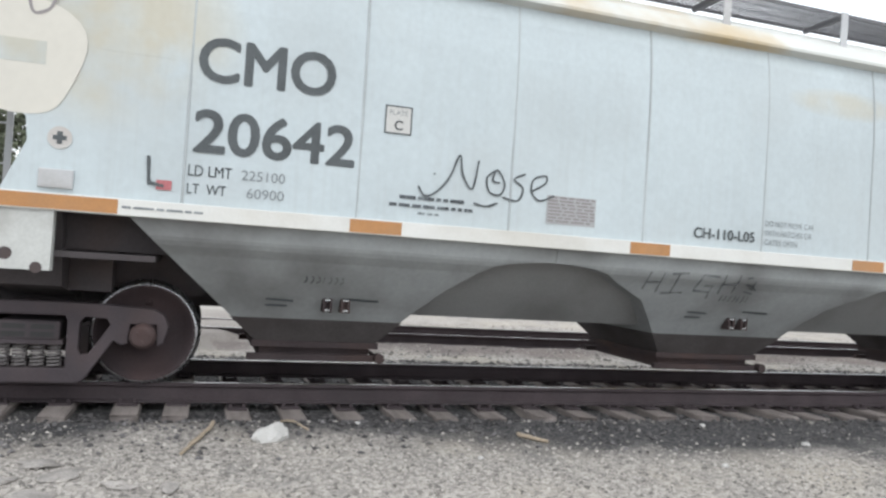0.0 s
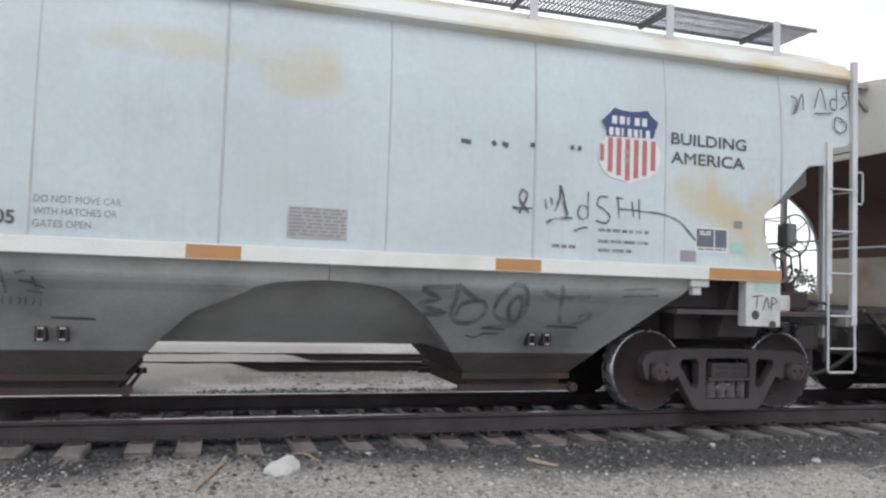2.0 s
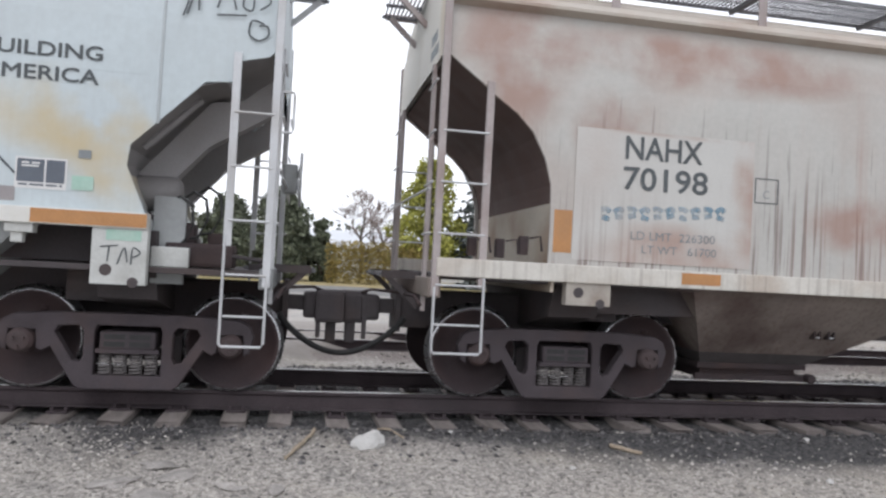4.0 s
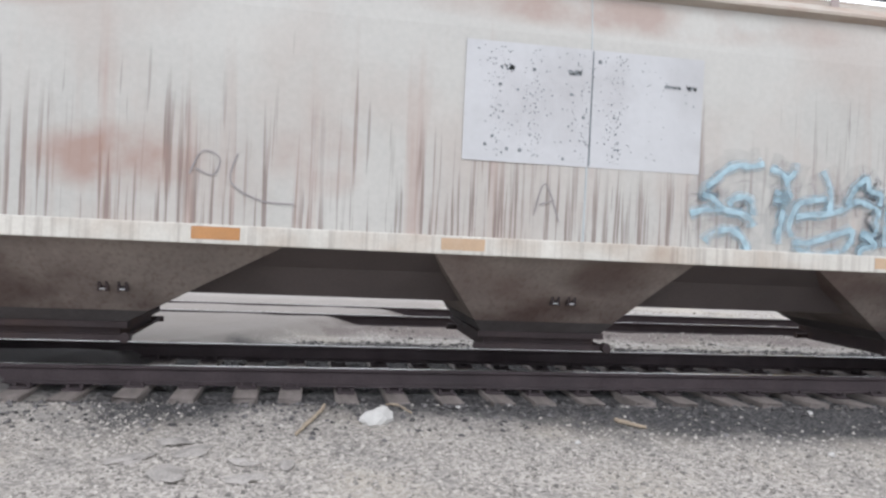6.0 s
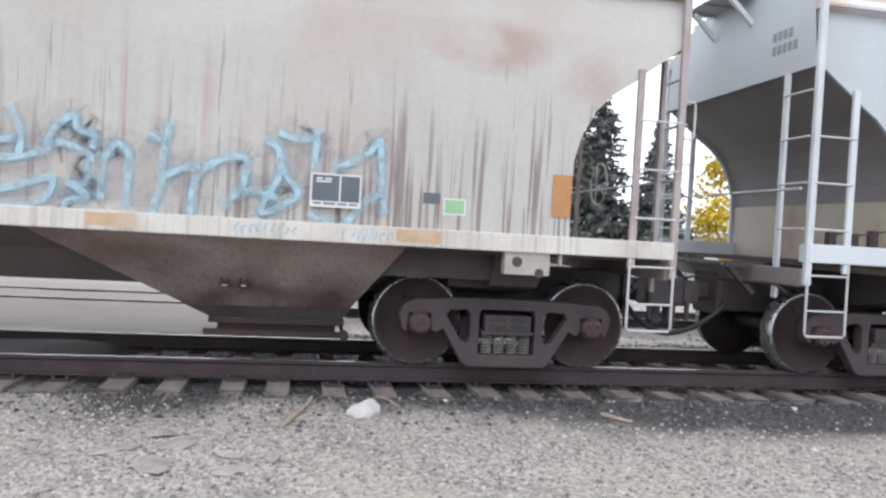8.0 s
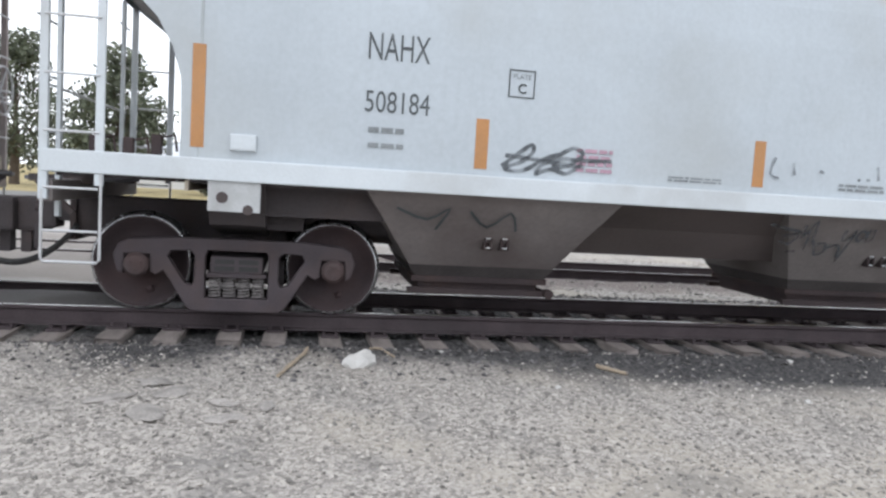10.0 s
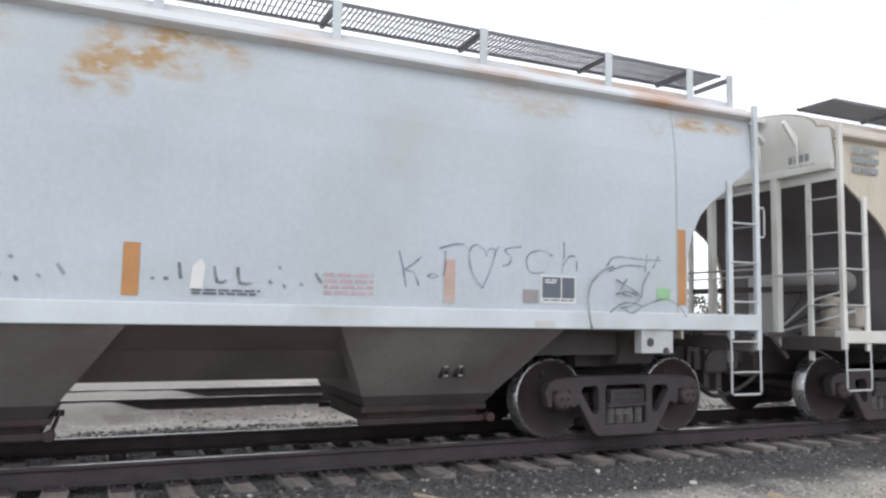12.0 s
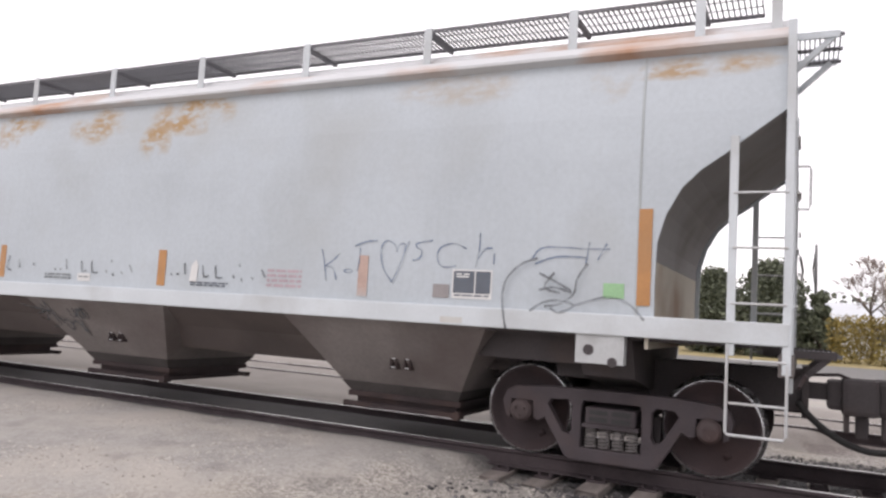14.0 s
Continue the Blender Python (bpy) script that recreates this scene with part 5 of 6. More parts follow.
for k in range(7):
    u, w = -0.32 + k * 0.0985, 0.027
    zz = [z for z in np.arange(-0.375, 0.061, 0.015) if shield_half(z) > abs(u) - 0.004]
    bm = bmesh.new()
    box(bm, 5.385 + max(u - w, -0.338), 5.385 + min(u + w, 0.338), -1.610, -1.608, 3.0 + zz[0] + 0.012, 3.0 + zz[-1])
    part("shield_stripe", bm, REDP, car_a)
# lettering on the band, as plain bars
for zz, w, count in ((3.205, 0.43, 5), (3.085, 0.49, 7)):
    bm = bmesh.new()
    for k in range(count):
        x = 5.39 - w / 2 + w * k / count
        box(bm, x, x + w / count * (0.3 if k % 3 == 2 else 0.66), -1.6125, -1.611, zz, zz + 0.08)
    tagged(part("shield_bar", bm, WHITEP, car_a), kind="stuff")
for dz in (0.0, 0.09):
    bm = bmesh.new()
    slab(bm, [(5.35 + 0.03 * math.cos(a), 2.84 + dz + 0.026 * math.sin(a)) for a in np.linspace(0, math.tau, 8)[:-1]], "y", -1.6125, -1.611)
    part("chipped_spot", bm, BROWNP, car_a)
for x0, x1 in ((-7.3, -6.35), (-4.47, -4.0), (-1.65, -1.19), (1.17, 1.62), (3.95, 4.42), (6.33, 7.24)):
    tape(car_a, x0, x1, 1.675, 1.79, -1.6485)
NOSE_TAG = [[(-3.72, 2.27), (-3.71, 2.26)],
    [(-3.86, 2.14), (-3.8, 2.06), (-3.7, 2.09), (-3.57, 2.24), (-3.48, 2.46), (-3.44, 2.28), (-3.34, 2.16), (-3.29, 2.43)],
    [(-3.1, 2.36), (-3.2, 2.28), (-3.17, 2.15), (-3.06, 2.13), (-3.02, 2.24), (-3.1, 2.36), (-3.14, 2.26), (-3.07, 2.24)],
    [(-2.81, 2.35), (-2.92, 2.29), (-2.83, 2.21), (-2.88, 2.09), (-3.03, 2.11)],
    [(-2.74, 2.19), (-2.6, 2.28), (-2.6, 2.35), (-2.72, 2.31), (-2.74, 2.19), (-2.65, 2.11), (-2.5, 2.17)],
    [(-3.32, 2.03), (-3.2, 2.01), (-3.08, 2.05)]]
paint("scrawl", NOSE_TAG, 0.02, BLACKP, car_a, label="black spray-can scrawl")
HIGH = [[(-1.31, 1.51), (-1.31, 1.32)], [(-1.15, 1.51), (-1.14, 1.30)], [(-1.31, 1.40), (-1.14, 1.41)], [(-1.06, 1.5), (-0.86, 1.52)], [(-0.97, 1.51), (-0.96, 1.30)], [(-1.08, 1.29), (-0.82, 1.31)],
        [(-0.47, 1.5), (-0.68, 1.51)], [(-0.68, 1.51), (-0.70, 1.34)], [(-0.70, 1.34), (-0.50, 1.33)], [(-0.50, 1.40), (-0.49, 1.26)], [(-0.6, 1.40), (-0.48, 1.40)], [(-0.40, 1.53), (-0.38, 1.32)], [(-0.22, 1.54), (-0.21, 1.33)], [(-0.40, 1.42), (-0.21, 1.43)]]


def on_hopper(lines, w, material, car, name="scrawl"):
    """Paint on the sloping hopper face."""
    bm = bmesh.new()
    for i, ln in enumerate(lines):
        stroke(bm, ln, w, -0.0006 * i, 3)
    for v in bm.verts:
        v.co.y += -lerp(v.co.z, ((0.58, 0.74), (0.97, 1.05), (1.2, 1.25), (1.38, 1.40), (1.48, 1.50), (1.52, 1.52), (1.70, 1.56)) if car == car_a else ((0.58, 0.74), (1.48, 1.56))) - 0.02
    return tagged(part(name, bm, material, car), kind="stuff")


on_hopper(HIGH, 0.022, INK_HAZE, car_a)
on_hopper([[(-0.12, 1.5), (-0.05, 1.52)], [(-0.1, 1.44), (0.0, 1.42), (0.08, 1.38)], [(-0.06, 1.36), (0.06, 1.34)], [(0.0, 1.48), (0.02, 1.38)]], 0.016, BLACKP, car_a)
HOPPER_TAG = [[(3.27, 1.48), (3.61, 1.51)],
    [(3.27, 1.47), (3.48, 1.38), (3.26, 1.33), (3.58, 1.24), (3.3, 1.23)],
    [(3.62, 1.53), (3.64, 1.39), (3.63, 1.24), (3.74, 1.15), (3.91, 1.17), (3.98, 1.28), (3.93, 1.36), (3.81, 1.37), (3.7, 1.32), (3.68, 1.21)],
    [(3.62, 1.53), (3.75, 1.44), (3.88, 1.37)],
    [(4.17, 1.54), (4.07, 1.38), (4.09, 1.23), (4.28, 1.16)],
    [(4.17, 1.54), (4.29, 1.53), (4.36, 1.44), (4.4, 1.29), (4.33, 1.16)],
    [(4.27, 1.44), (4.21, 1.34), (4.25, 1.21), (4.33, 1.17), (4.35, 1.32), (4.29, 1.44)]]
HOPPER_TAIL = [[(4.51, 1.5), (4.68, 1.43), (5.05, 1.45)],
    [(4.7, 1.56), (4.74, 1.43), (4.78, 1.28), (4.86, 1.14), (5.06, 1.18), (5.14, 1.24), (5.08, 1.28), (5.01, 1.23)],
    [(3.85, 1.02), (3.95, 1.0), (4.08, 1.05)],
    [(3.98, 1.09), (4.1, 1.12), (4.35, 1.13)],
    [(5.4, 1.53), (5.8, 1.55)],
    [(5.4, 1.46), (5.81, 1.48)]]
on_hopper(HOPPER_TAG, 0.05, INK_HAZE, car_a)
on_hopper(HOPPER_TAIL[:2], 0.05, INK_PALE, car_a)
on_hopper(HOPPER_TAIL[2:], 0.02, INK_HAZE, car_a)
rs = random.Random(17)
for x0, zz in ((-4.78, 1.19), (-0.3, 1.24)):
    on_hopper([[(x0 + 0.055 * k, zz), (x0 + 0.055 * k + rs.uniform(0.0, 0.035), zz + 0.03), (x0 + 0.055 * k + 0.01, zz + 0.065)] for k in range(7)], 0.016, INK_HAZE, car_a, "faded_stencil")
for xx, zz in ((-4.6, 1.02), (-0.1, 1.1), (4.5, 1.1)):
    on_hopper([[(xx - 0.5, zz), (xx - 0.25, zz - 0.01)], [(xx + 0.2, zz + 0.03), (xx + 0.55, zz + 0.02)], [(xx - 0.5, zz - 0.06), (xx - 0.3, zz - 0.06)]], 0.02, BLACKP, car_a, "faded_stencil")
SIDE_TAG = [[(4.12, 2.29), (4.21, 2.28), (4.33, 2.29)],
    [(4.22, 2.47), (4.19, 2.39), (4.23, 2.32), (4.27, 2.42), (4.22, 2.47)],
    [(4.24, 2.34), (4.19, 2.23)],
    [(4.24, 2.31), (4.29, 2.24)],
    [(4.46, 2.39), (4.48, 2.29)],
    [(4.52, 2.41), (4.54, 2.33)],
    [(4.57, 2.28), (4.62, 2.42), (4.62, 2.53), (4.66, 2.42), (4.7, 2.22)],
    [(4.66, 2.37), (4.71, 2.25)],
    [(4.48, 2.16), (4.57, 2.2), (4.76, 2.22)]]
SIDE_TAG_TAIL = [[(4.93, 2.49), (4.93, 2.34), (4.93, 2.22)],
    [(4.93, 2.33), (4.85, 2.35), (4.82, 2.26), (4.87, 2.21), (4.93, 2.25)],
    [(5.15, 2.45), (5.06, 2.45), (5.03, 2.37), (5.1, 2.33), (5.17, 2.26), (5.13, 2.19), (5.02, 2.21)],
    [(5.24, 2.45), (5.32, 2.45)],
    [(5.26, 2.47), (5.28, 2.24)],
    [(5.26, 2.34), (5.4, 2.34), (5.55, 2.33), (5.76, 2.32), (5.97, 2.26), (6.1, 2.15), (6.18, 2.07)],
    [(5.42, 2.43), (5.44, 2.27)],
    [(5.5, 2.46), (5.51, 2.25)],
    [(4.78, 2.09), (4.87, 2.13), (4.93, 2.13)]]
paint("scrawl", SIDE_TAG, 0.026, INK_SOFT, car_a, label="black spray-can scrawl")
paint("scrawl", SIDE_TAG_TAIL, 0.02, INK_SOFT, car_a, label="black spray-can scrawl")
paint("scrawl", [[(7.38, 3.72), (7.46, 3.68), (7.42, 3.52)], [(7.45, 3.54), (7.53, 3.76), (7.55, 3.58)], [(7.7, 3.62), (7.78, 3.85), (7.86, 3.62)], [(7.7, 3.56), (7.95, 3.58)],
                 [(8.0, 3.86), (8.0, 3.64), (7.92, 3.65), (7.93, 3.74), (8.0, 3.74)], [(8.18, 3.84), (8.08, 3.82), (8.15, 3.72), (8.06, 3.64)], [(8.1, 3.52), (8.0, 3.54), (7.98, 3.42), (8.06, 3.37), (8.14, 3.42), (8.13, 3.5), (8.06, 3.5)]], 0.018, BLACKP, car_a, y=-1.60)
paint("paint_mark", [[(3.58, 2.89), (3.68, 2.88)], [(3.9, 2.91), (3.93, 2.87)], [(4.0, 2.9), (4.06, 2.88)], [(4.29, 2.91), (4.34, 2.91)], [(4.72, 2.92), (4.76, 2.92)], [(4.8, 2.92), (4.84, 2.92)]], 0.045, BLACKP, car_a, smooth=1)

# car B
decal("repainted_patch", -7.27, -5.42, 1.62, 2.88, PATCH_B, car_b, -1.6065, "pale repainted patch behind the lettering")
words("NAHX", -6.78, 2.61, 0.225, BLACKP, car_b, y=-1.611, width=0.80, bold=0.02)
words("70198", -6.79, 2.315, 0.225, BLACKP, car_b, y=-1.611, width=0.88, bold=0.02)
words("LD LMT  226300", -6.69, 1.845, 0.08, GREYP, car_b, y=-1.611, width=0.88)
words("LT WT   61700", -6.57, 1.715, 0.08, GREYP, car_b, y=-1.611, width=0.78)
THIN_BLUE = haze_mat("thin_blue_spray", (0.15, 0.27, 0.36), 0.5)
for k in range(10):
    x, zb = -7.0 + 0.132 * k, 1.99 + 0.008 * k
    paint("scrawl", [[(x, zb + 0.12 - 0.03 * (k % 2)), (x + 0.05, zb + 0.13), (x + 0.095, zb + 0.1)], [(x + 0.01, zb + 0.05), (x + 0.09, zb + 0.03 + 0.02 * (k % 3))]], 0.055, THIN_BLUE, car_b, -1.611)
frame_decal(car_b, -5.4, -5.14, 2.28, 2.53, 0.012, BLACKP)
words("C", -5.31, 2.33, 0.08, GREYP, car_b)
decal("white_panel", -1.11, 1.25, 2.28, 3.39, PATCHW, car_b, -1.6065, "chipped white painted panel")
bm = bmesh.new()
rb = random.Random(9)
for k in range(520):
    cx = rb.choice((rb.uniform(-1.05, 1.2), rb.gauss(0.02, 0.1), rb.gauss(0.35, 0.06), rb.gauss(-0.45, 0.08), rb.gauss(-0.78, 0.06)))
    cz = rb.uniform(2.33, 3.35)
    if -1.05 < cx < 1.18:
        s = rb.uniform(0.002, 0.009) * (2.2 if rb.random() < 0.08 else 1)
        slab(bm, [(cx + s * math.cos(a) * rb.uniform(0.6, 1.4), cz + s * math.sin(a) * rb.uniform(0.6, 1.6)) for a in np.linspace(0, math.tau, 6)[:-1]], "y", -1.6115, -1.610)
for cx, cz, w in ((-0.8, 3.17, 0.12), (-0.15, 3.17, 0.16), (0.8, 3.12, 0.18), (1.05, 3.12, 0.12)):
    for j in range(9):
        x = cx + rb.uniform(0, w)
        slab(bm, [(x, cz + rb.uniform(-0.03, 0.03)), (x + 0.04, cz + rb.uniform(-0.03, 0.01)), (x + 0.03, cz - 0.04)], "y", -1.6115, -1.610)
slab(bm, [(0.105, 2.29), (0.125, 2.29), (0.12, 3.38), (0.108, 3.38)], "y", -1.6115, -1.610)
tagged(part("chipping", bm, GREYP, car_b), kind="stuff")
tape(car_b, -7.46, -7.28, 1.68, 2.08)
tape(car_b, 7.30, 7.49, 1.75, 2.15)
for x0, m in ((-6.16, ORANGE), (-3.46, ORANGE), (-1.27, FADED_B), (3.21, FADED_B), (5.84, FADED_B)):
    tape(car_b, x0, x0 + 0.41, 1.44, 1.55, -1.6485, m)
notice_board(car_b, 5.05, 5.50, 1.71, 2.01, y=-1.646)
frame_decal(car_b, 6.26, 6.47, 1.71, 1.86, 0.012, WHITEP)
decal("green_sticker", 6.272, 6.458, 1.722, 1.848, GREENP, car_b, label="green reporting sticker")
decal("dark_sticker", 6.07, 6.23, 1.80, 1.90, DARKP, car_b)
# spray-painted letters, one after another along the side
LETTER_A = [[(2.0, 2.38), (2.14, 2.33), (2.19, 2.24), (2.18, 2.06), (2.14, 1.88), (2.12, 1.74), (2.12, 1.64)],
    [(2.19, 2.28), (2.27, 2.37), (2.29, 2.46)],
    [(2.06, 2.16), (2.16, 2.13), (2.26, 2.12)],
    [(2.05, 2.09), (2.16, 2.07)]]
LETTER_B = [[(1.93, 2.43), (1.8, 2.39), (1.65, 2.39), (1.52, 2.33), (1.43, 2.24), (1.32, 2.16), (1.3, 2.09), (1.39, 2.06), (1.52, 1.96), (1.67, 1.93), (1.8, 1.88), (1.84, 1.8)],
    [(1.57, 2.0), (1.62, 2.06), (1.74, 2.09), (1.82, 2.03), (1.83, 1.91)],
    [(1.17, 1.9), (1.32, 1.94), (1.52, 1.96)],
    [(1.33, 1.63), (1.4, 1.71), (1.58, 1.76), (1.71, 1.7), (1.78, 1.6), (1.82, 1.48)]]
LETTER_C = [[(2.58, 2.4), (2.64, 2.28), (2.68, 2.12), (2.67, 1.99)],
    [(2.27, 1.72), (2.23, 1.81), (2.26, 1.94), (2.33, 2.05), (2.46, 2.09), (2.65, 2.12)],
    [(2.3, 1.92), (2.44, 1.95), (2.71, 1.98), (2.87, 2.05), (2.98, 2.11), (3.1, 2.08), (3.22, 2.02), (3.21, 1.92), (3.19, 1.79), (3.04, 1.79)],
    [(2.27, 1.68), (2.41, 1.67), (2.56, 1.7), (2.77, 1.77), (2.94, 1.83)],
    [(2.94, 1.83), (2.93, 1.72), (2.83, 1.61), (2.62, 1.55), (2.41, 1.56), (2.3, 1.65)]]
LETTER_D = [[(2.87, 2.06), (2.92, 2.19), (3.01, 2.3), (3.09, 2.34), (3.12, 2.23), (3.25, 2.19), (3.24, 2.08)],
    [(3.04, 1.79), (3.12, 1.75), (3.21, 1.67), (3.05, 1.62), (3.04, 1.49)]]
LETTER_E = [[(3.32, 1.66), (3.32, 1.93), (3.36, 2.06), (3.43, 2.14), (3.52, 2.07), (3.53, 1.91), (3.52, 1.62)]]
LETTER_F = [[(3.67, 2.24), (3.78, 2.18)],
    [(3.86, 2.38), (3.82, 2.17), (3.8, 1.99), (3.8, 1.82), (3.75, 1.66), (3.74, 1.55)],
    [(3.82, 1.89), (3.95, 1.96), (4.11, 2.0)]]
LETTER_G = [[(4.04, 1.57), (4.05, 1.78), (4.12, 1.95), (4.25, 2.05), (4.39, 2.1), (4.5, 2.07), (4.49, 1.94), (4.45, 1.81), (4.36, 1.72), (4.31, 1.64)],
    [(4.45, 1.8), (4.62, 1.79), (4.77, 1.77)]]
LETTER_H = [[(4.64, 2.28), (4.76, 2.19), (4.78, 2.05), (4.76, 1.91), (4.68, 1.77), (4.64, 1.64), (4.74, 1.66), (4.94, 1.8), (4.86, 1.94), (4.78, 2.07)],
    [(4.76, 2.34), (4.91, 2.29), (5.06, 2.31), (5.09, 2.37), (5.08, 2.2), (5.08, 2.03)]]
LETTER_I = [[(5.24, 2.04), (5.37, 2.11), (5.55, 2.21), (5.64, 2.34), (5.67, 2.13), (5.68, 1.91), (5.72, 1.68)],
    [(5.55, 1.79), (5.68, 1.86)],
    [(5.55, 1.79), (5.43, 1.64), (5.32, 1.54), (5.13, 1.6), (5.04, 1.65)]]
for k, letter in enumerate((LETTER_A, LETTER_B, LETTER_C, LETTER_D, LETTER_E, LETTER_F, LETTER_G, LETTER_H, LETTER_I)):
    paint("graffiti_fill", letter, 0.36, SPRAY_DARK, car_b, y=-1.605 - 0.0008 * k, smooth=4)
    paint("graffiti_haze", letter, 0.13, SPRAY, car_b, y=-1.618 - 0.0006 * k)
    paint("graffiti_outline", letter, 0.058, SPRAY_CORE, car_b, y=-1.632 - 0.0006 * k, label="light blue spray-painted letters")
rs = random.Random(31)
for x0, x1, m in ((4.44, 4.97, SPRAY_CORE), (5.36, 5.8, SPRAY_CORE)):
    marks, x = [], x0
    while x < x1:
        marks.append([(x, rs.uniform(1.42, 1.46)), (x + rs.uniform(-0.02, 0.03), 1.49), (x + rs.uniform(0.0, 0.04), rs.uniform(1.5, 1.55))])
        x += rs.uniform(0.045, 0.08)
    paint("sill_scrawl", marks, 0.02, m, car_b, -1.6495, smooth=3)
paint("scrawl", [[(-3.5, 2.0), (-3.4, 2.2), (-3.25, 2.15), (-3.3, 2.0), (-3.45, 2.05)], [(-3.1, 2.2), (-3.15, 1.95), (-2.9, 1.8), (-2.6, 1.78)], [(-0.4, 1.8), (-0.3, 2.1), (-0.15, 1.75)], [(-0.35, 1.9), (-0.2, 1.95)]], 0.016, BROWNP, car_b)

# car C
words("NAHX", -5.65, 2.60, 0.235, BLACKP, car_c, width=0.55)
words("508184", -5.66, 2.14, 0.19, BLACKP, car_c, width=0.58)
small_print(car_c, -5.62, 1.93, 0.32, 0.08, 1, GREYP, seed=11)
small_print(car_c, -5.62, 1.80, 0.32, 0.07, 1, GREYP, seed=12)
frame_decal(car_c, -4.36, -4.11, 2.37, 2.625, 0.012, BLACKP)
words("PLATE", -4.32, 2.54, 0.045, GREYP, car_c, width=0.17)
words("C", -4.27, 2.41, 0.09, BLACKP, car_c, bold=0.028)
for x0, x1, z0, z1 in ((-7.13, -7.02, 1.73, 2.60), (-4.64, -4.52, 1.70, 2.155), (-1.83, -1.71, 1.70, 2.15), (1.22, 1.35, 1.69, 2.13), (4.13, 4.25, 1.69, 2.12), (7.06, 7.18, 1.73, 2.60)):
    tape(car_c, x0, x1, z0, z1, material=FADED if x0 == 4.13 else None)
notice_board(car_c, 5.24, 5.67, 1.715, 2.005)
decal("faded_panel", 5.03, 5.21, 1.715, 1.85, BROWNP, car_c)
decal("green_sticker", 6.76, 6.95, 1.785, 1.92, GREENP, car_c, label="bright green reporting sticker")
decal("white_sticker", -0.21, 0.03, 1.70, 1.80, WHITEP, car_c)
small_print(car_c, -0.18, 1.735, 0.18, 0.03, 1, GREYP, -1.611, 13)
small_print(car_c, -0.86, 1.70, 0.52, 0.085, 2, GREYP, seed=14)
small_print(car_c, -2.72, 1.69, 0.56, 0.06, 2, GREYP, seed=15)
small_print(car_c, 1.77, 1.70, 0.58, 0.06, 2, DARKP, seed=16)
small_print(car_c, 2.92, 1.72, 0.48, 0.22, 4, mat("faded_pink_lettering", (0.42, 0.33, 0.36), 0.6, vary=0.2, scale=6), seed=17)
small_print(car_c, -3.66, 1.71, 0.36, 0.24, 4, mat("faded_magenta_lettering", (0.40, 0.26, 0.32), 0.6, vary=0.2, scale=6), seed=18)
decal("steel_plate", 5.15, 5.39, 1.47, 1.53, PATCHG, car_c, -1.6485)
bm = bmesh.new()
box(bm, -6.80, -6.58, -1.64, -1.60, 1.72, 1.86, bevel=0.008)
box(bm, -6.78, -6.60, -1.645, -1.635, 1.74, 1.80)
part("card_holder", bm, SILL_C, car_c, "small steel card holder")
bm = bmesh.new()
slab(bm, [(1.75, 1.76), (1.77, 1.95), (1.84, 2.02), (1.88, 1.96), (1.86, 1.75)], "y", -1.6065, -1.604)
part("white_paint_dab", bm, WHITEP, car_c)
LOOP_TAG = [[(-4.38, 1.74), (-4.29, 1.81), (-4.11, 1.95), (-4.09, 1.88), (-4.2, 1.79), (-4.35, 1.72), (-4.18, 1.71), (-3.97, 1.83), (-3.82, 1.88), (-4.01, 1.76), (-4.05, 1.67)],
    [(-3.82, 1.88), (-3.69, 1.95), (-3.6, 1.89), (-3.75, 1.78), (-3.88, 1.77), (-3.8, 1.84), (-3.58, 1.84), (-3.31, 1.85)],
    [(-4.35, 1.84), (-4.05, 1.82), (-3.58, 1.77)], [(-4.05, 1.69), (-3.9, 1.74), (-3.75, 1.71), (-3.6, 1.81)]]
paint("scrawl", LOOP_TAG, 0.042, INK_SOFT, car_c, label="dark looping spray tag")
HEART_TAG = [[(3.65, 2.18), (3.69, 2.04), (3.73, 1.83)],
    [(3.89, 2.14), (3.79, 2.05), (3.72, 2.0), (3.81, 1.97), (3.86, 1.85)],
    [(3.95, 1.95), (4.0, 1.97), (4.06, 1.95), (4.0, 1.93), (3.95, 1.95)],
    [(4.07, 2.22), (4.22, 2.27), (4.35, 2.28)],
    [(4.14, 2.2), (4.14, 2.06), (4.12, 1.95)],
    [(4.55, 1.85), (4.44, 1.99), (4.4, 2.15), (4.42, 2.25), (4.49, 2.28), (4.57, 2.23), (4.59, 2.17), (4.62, 2.24), (4.69, 2.24), (4.67, 2.13), (4.61, 1.97), (4.55, 1.85)],
    [(4.73, 2.28), (4.71, 2.23)]]
MARKER_TAG = [[(5.0, 2.29), (4.83, 2.26), (4.82, 2.22), (4.88, 2.18), (4.86, 2.11), (4.78, 2.08)],
    [(5.38, 2.21), (5.25, 2.26), (5.11, 2.23), (5.06, 2.15), (5.09, 2.05), (5.17, 2.02), (5.28, 2.04)],
    [(5.52, 2.37), (5.52, 2.22), (5.49, 2.03)],
    [(5.51, 2.11), (5.58, 2.21), (5.66, 2.22)],
    [(5.68, 2.17), (5.68, 2.06)],
    [(6.07, 2.13), (6.16, 2.23), (6.37, 2.24), (6.56, 2.23), (6.81, 2.23)],
    [(6.1, 2.08), (6.31, 2.15), (6.59, 2.15)],
    [(6.62, 2.29), (6.59, 2.09)],
    [(6.78, 2.28), (6.7, 2.13)]]
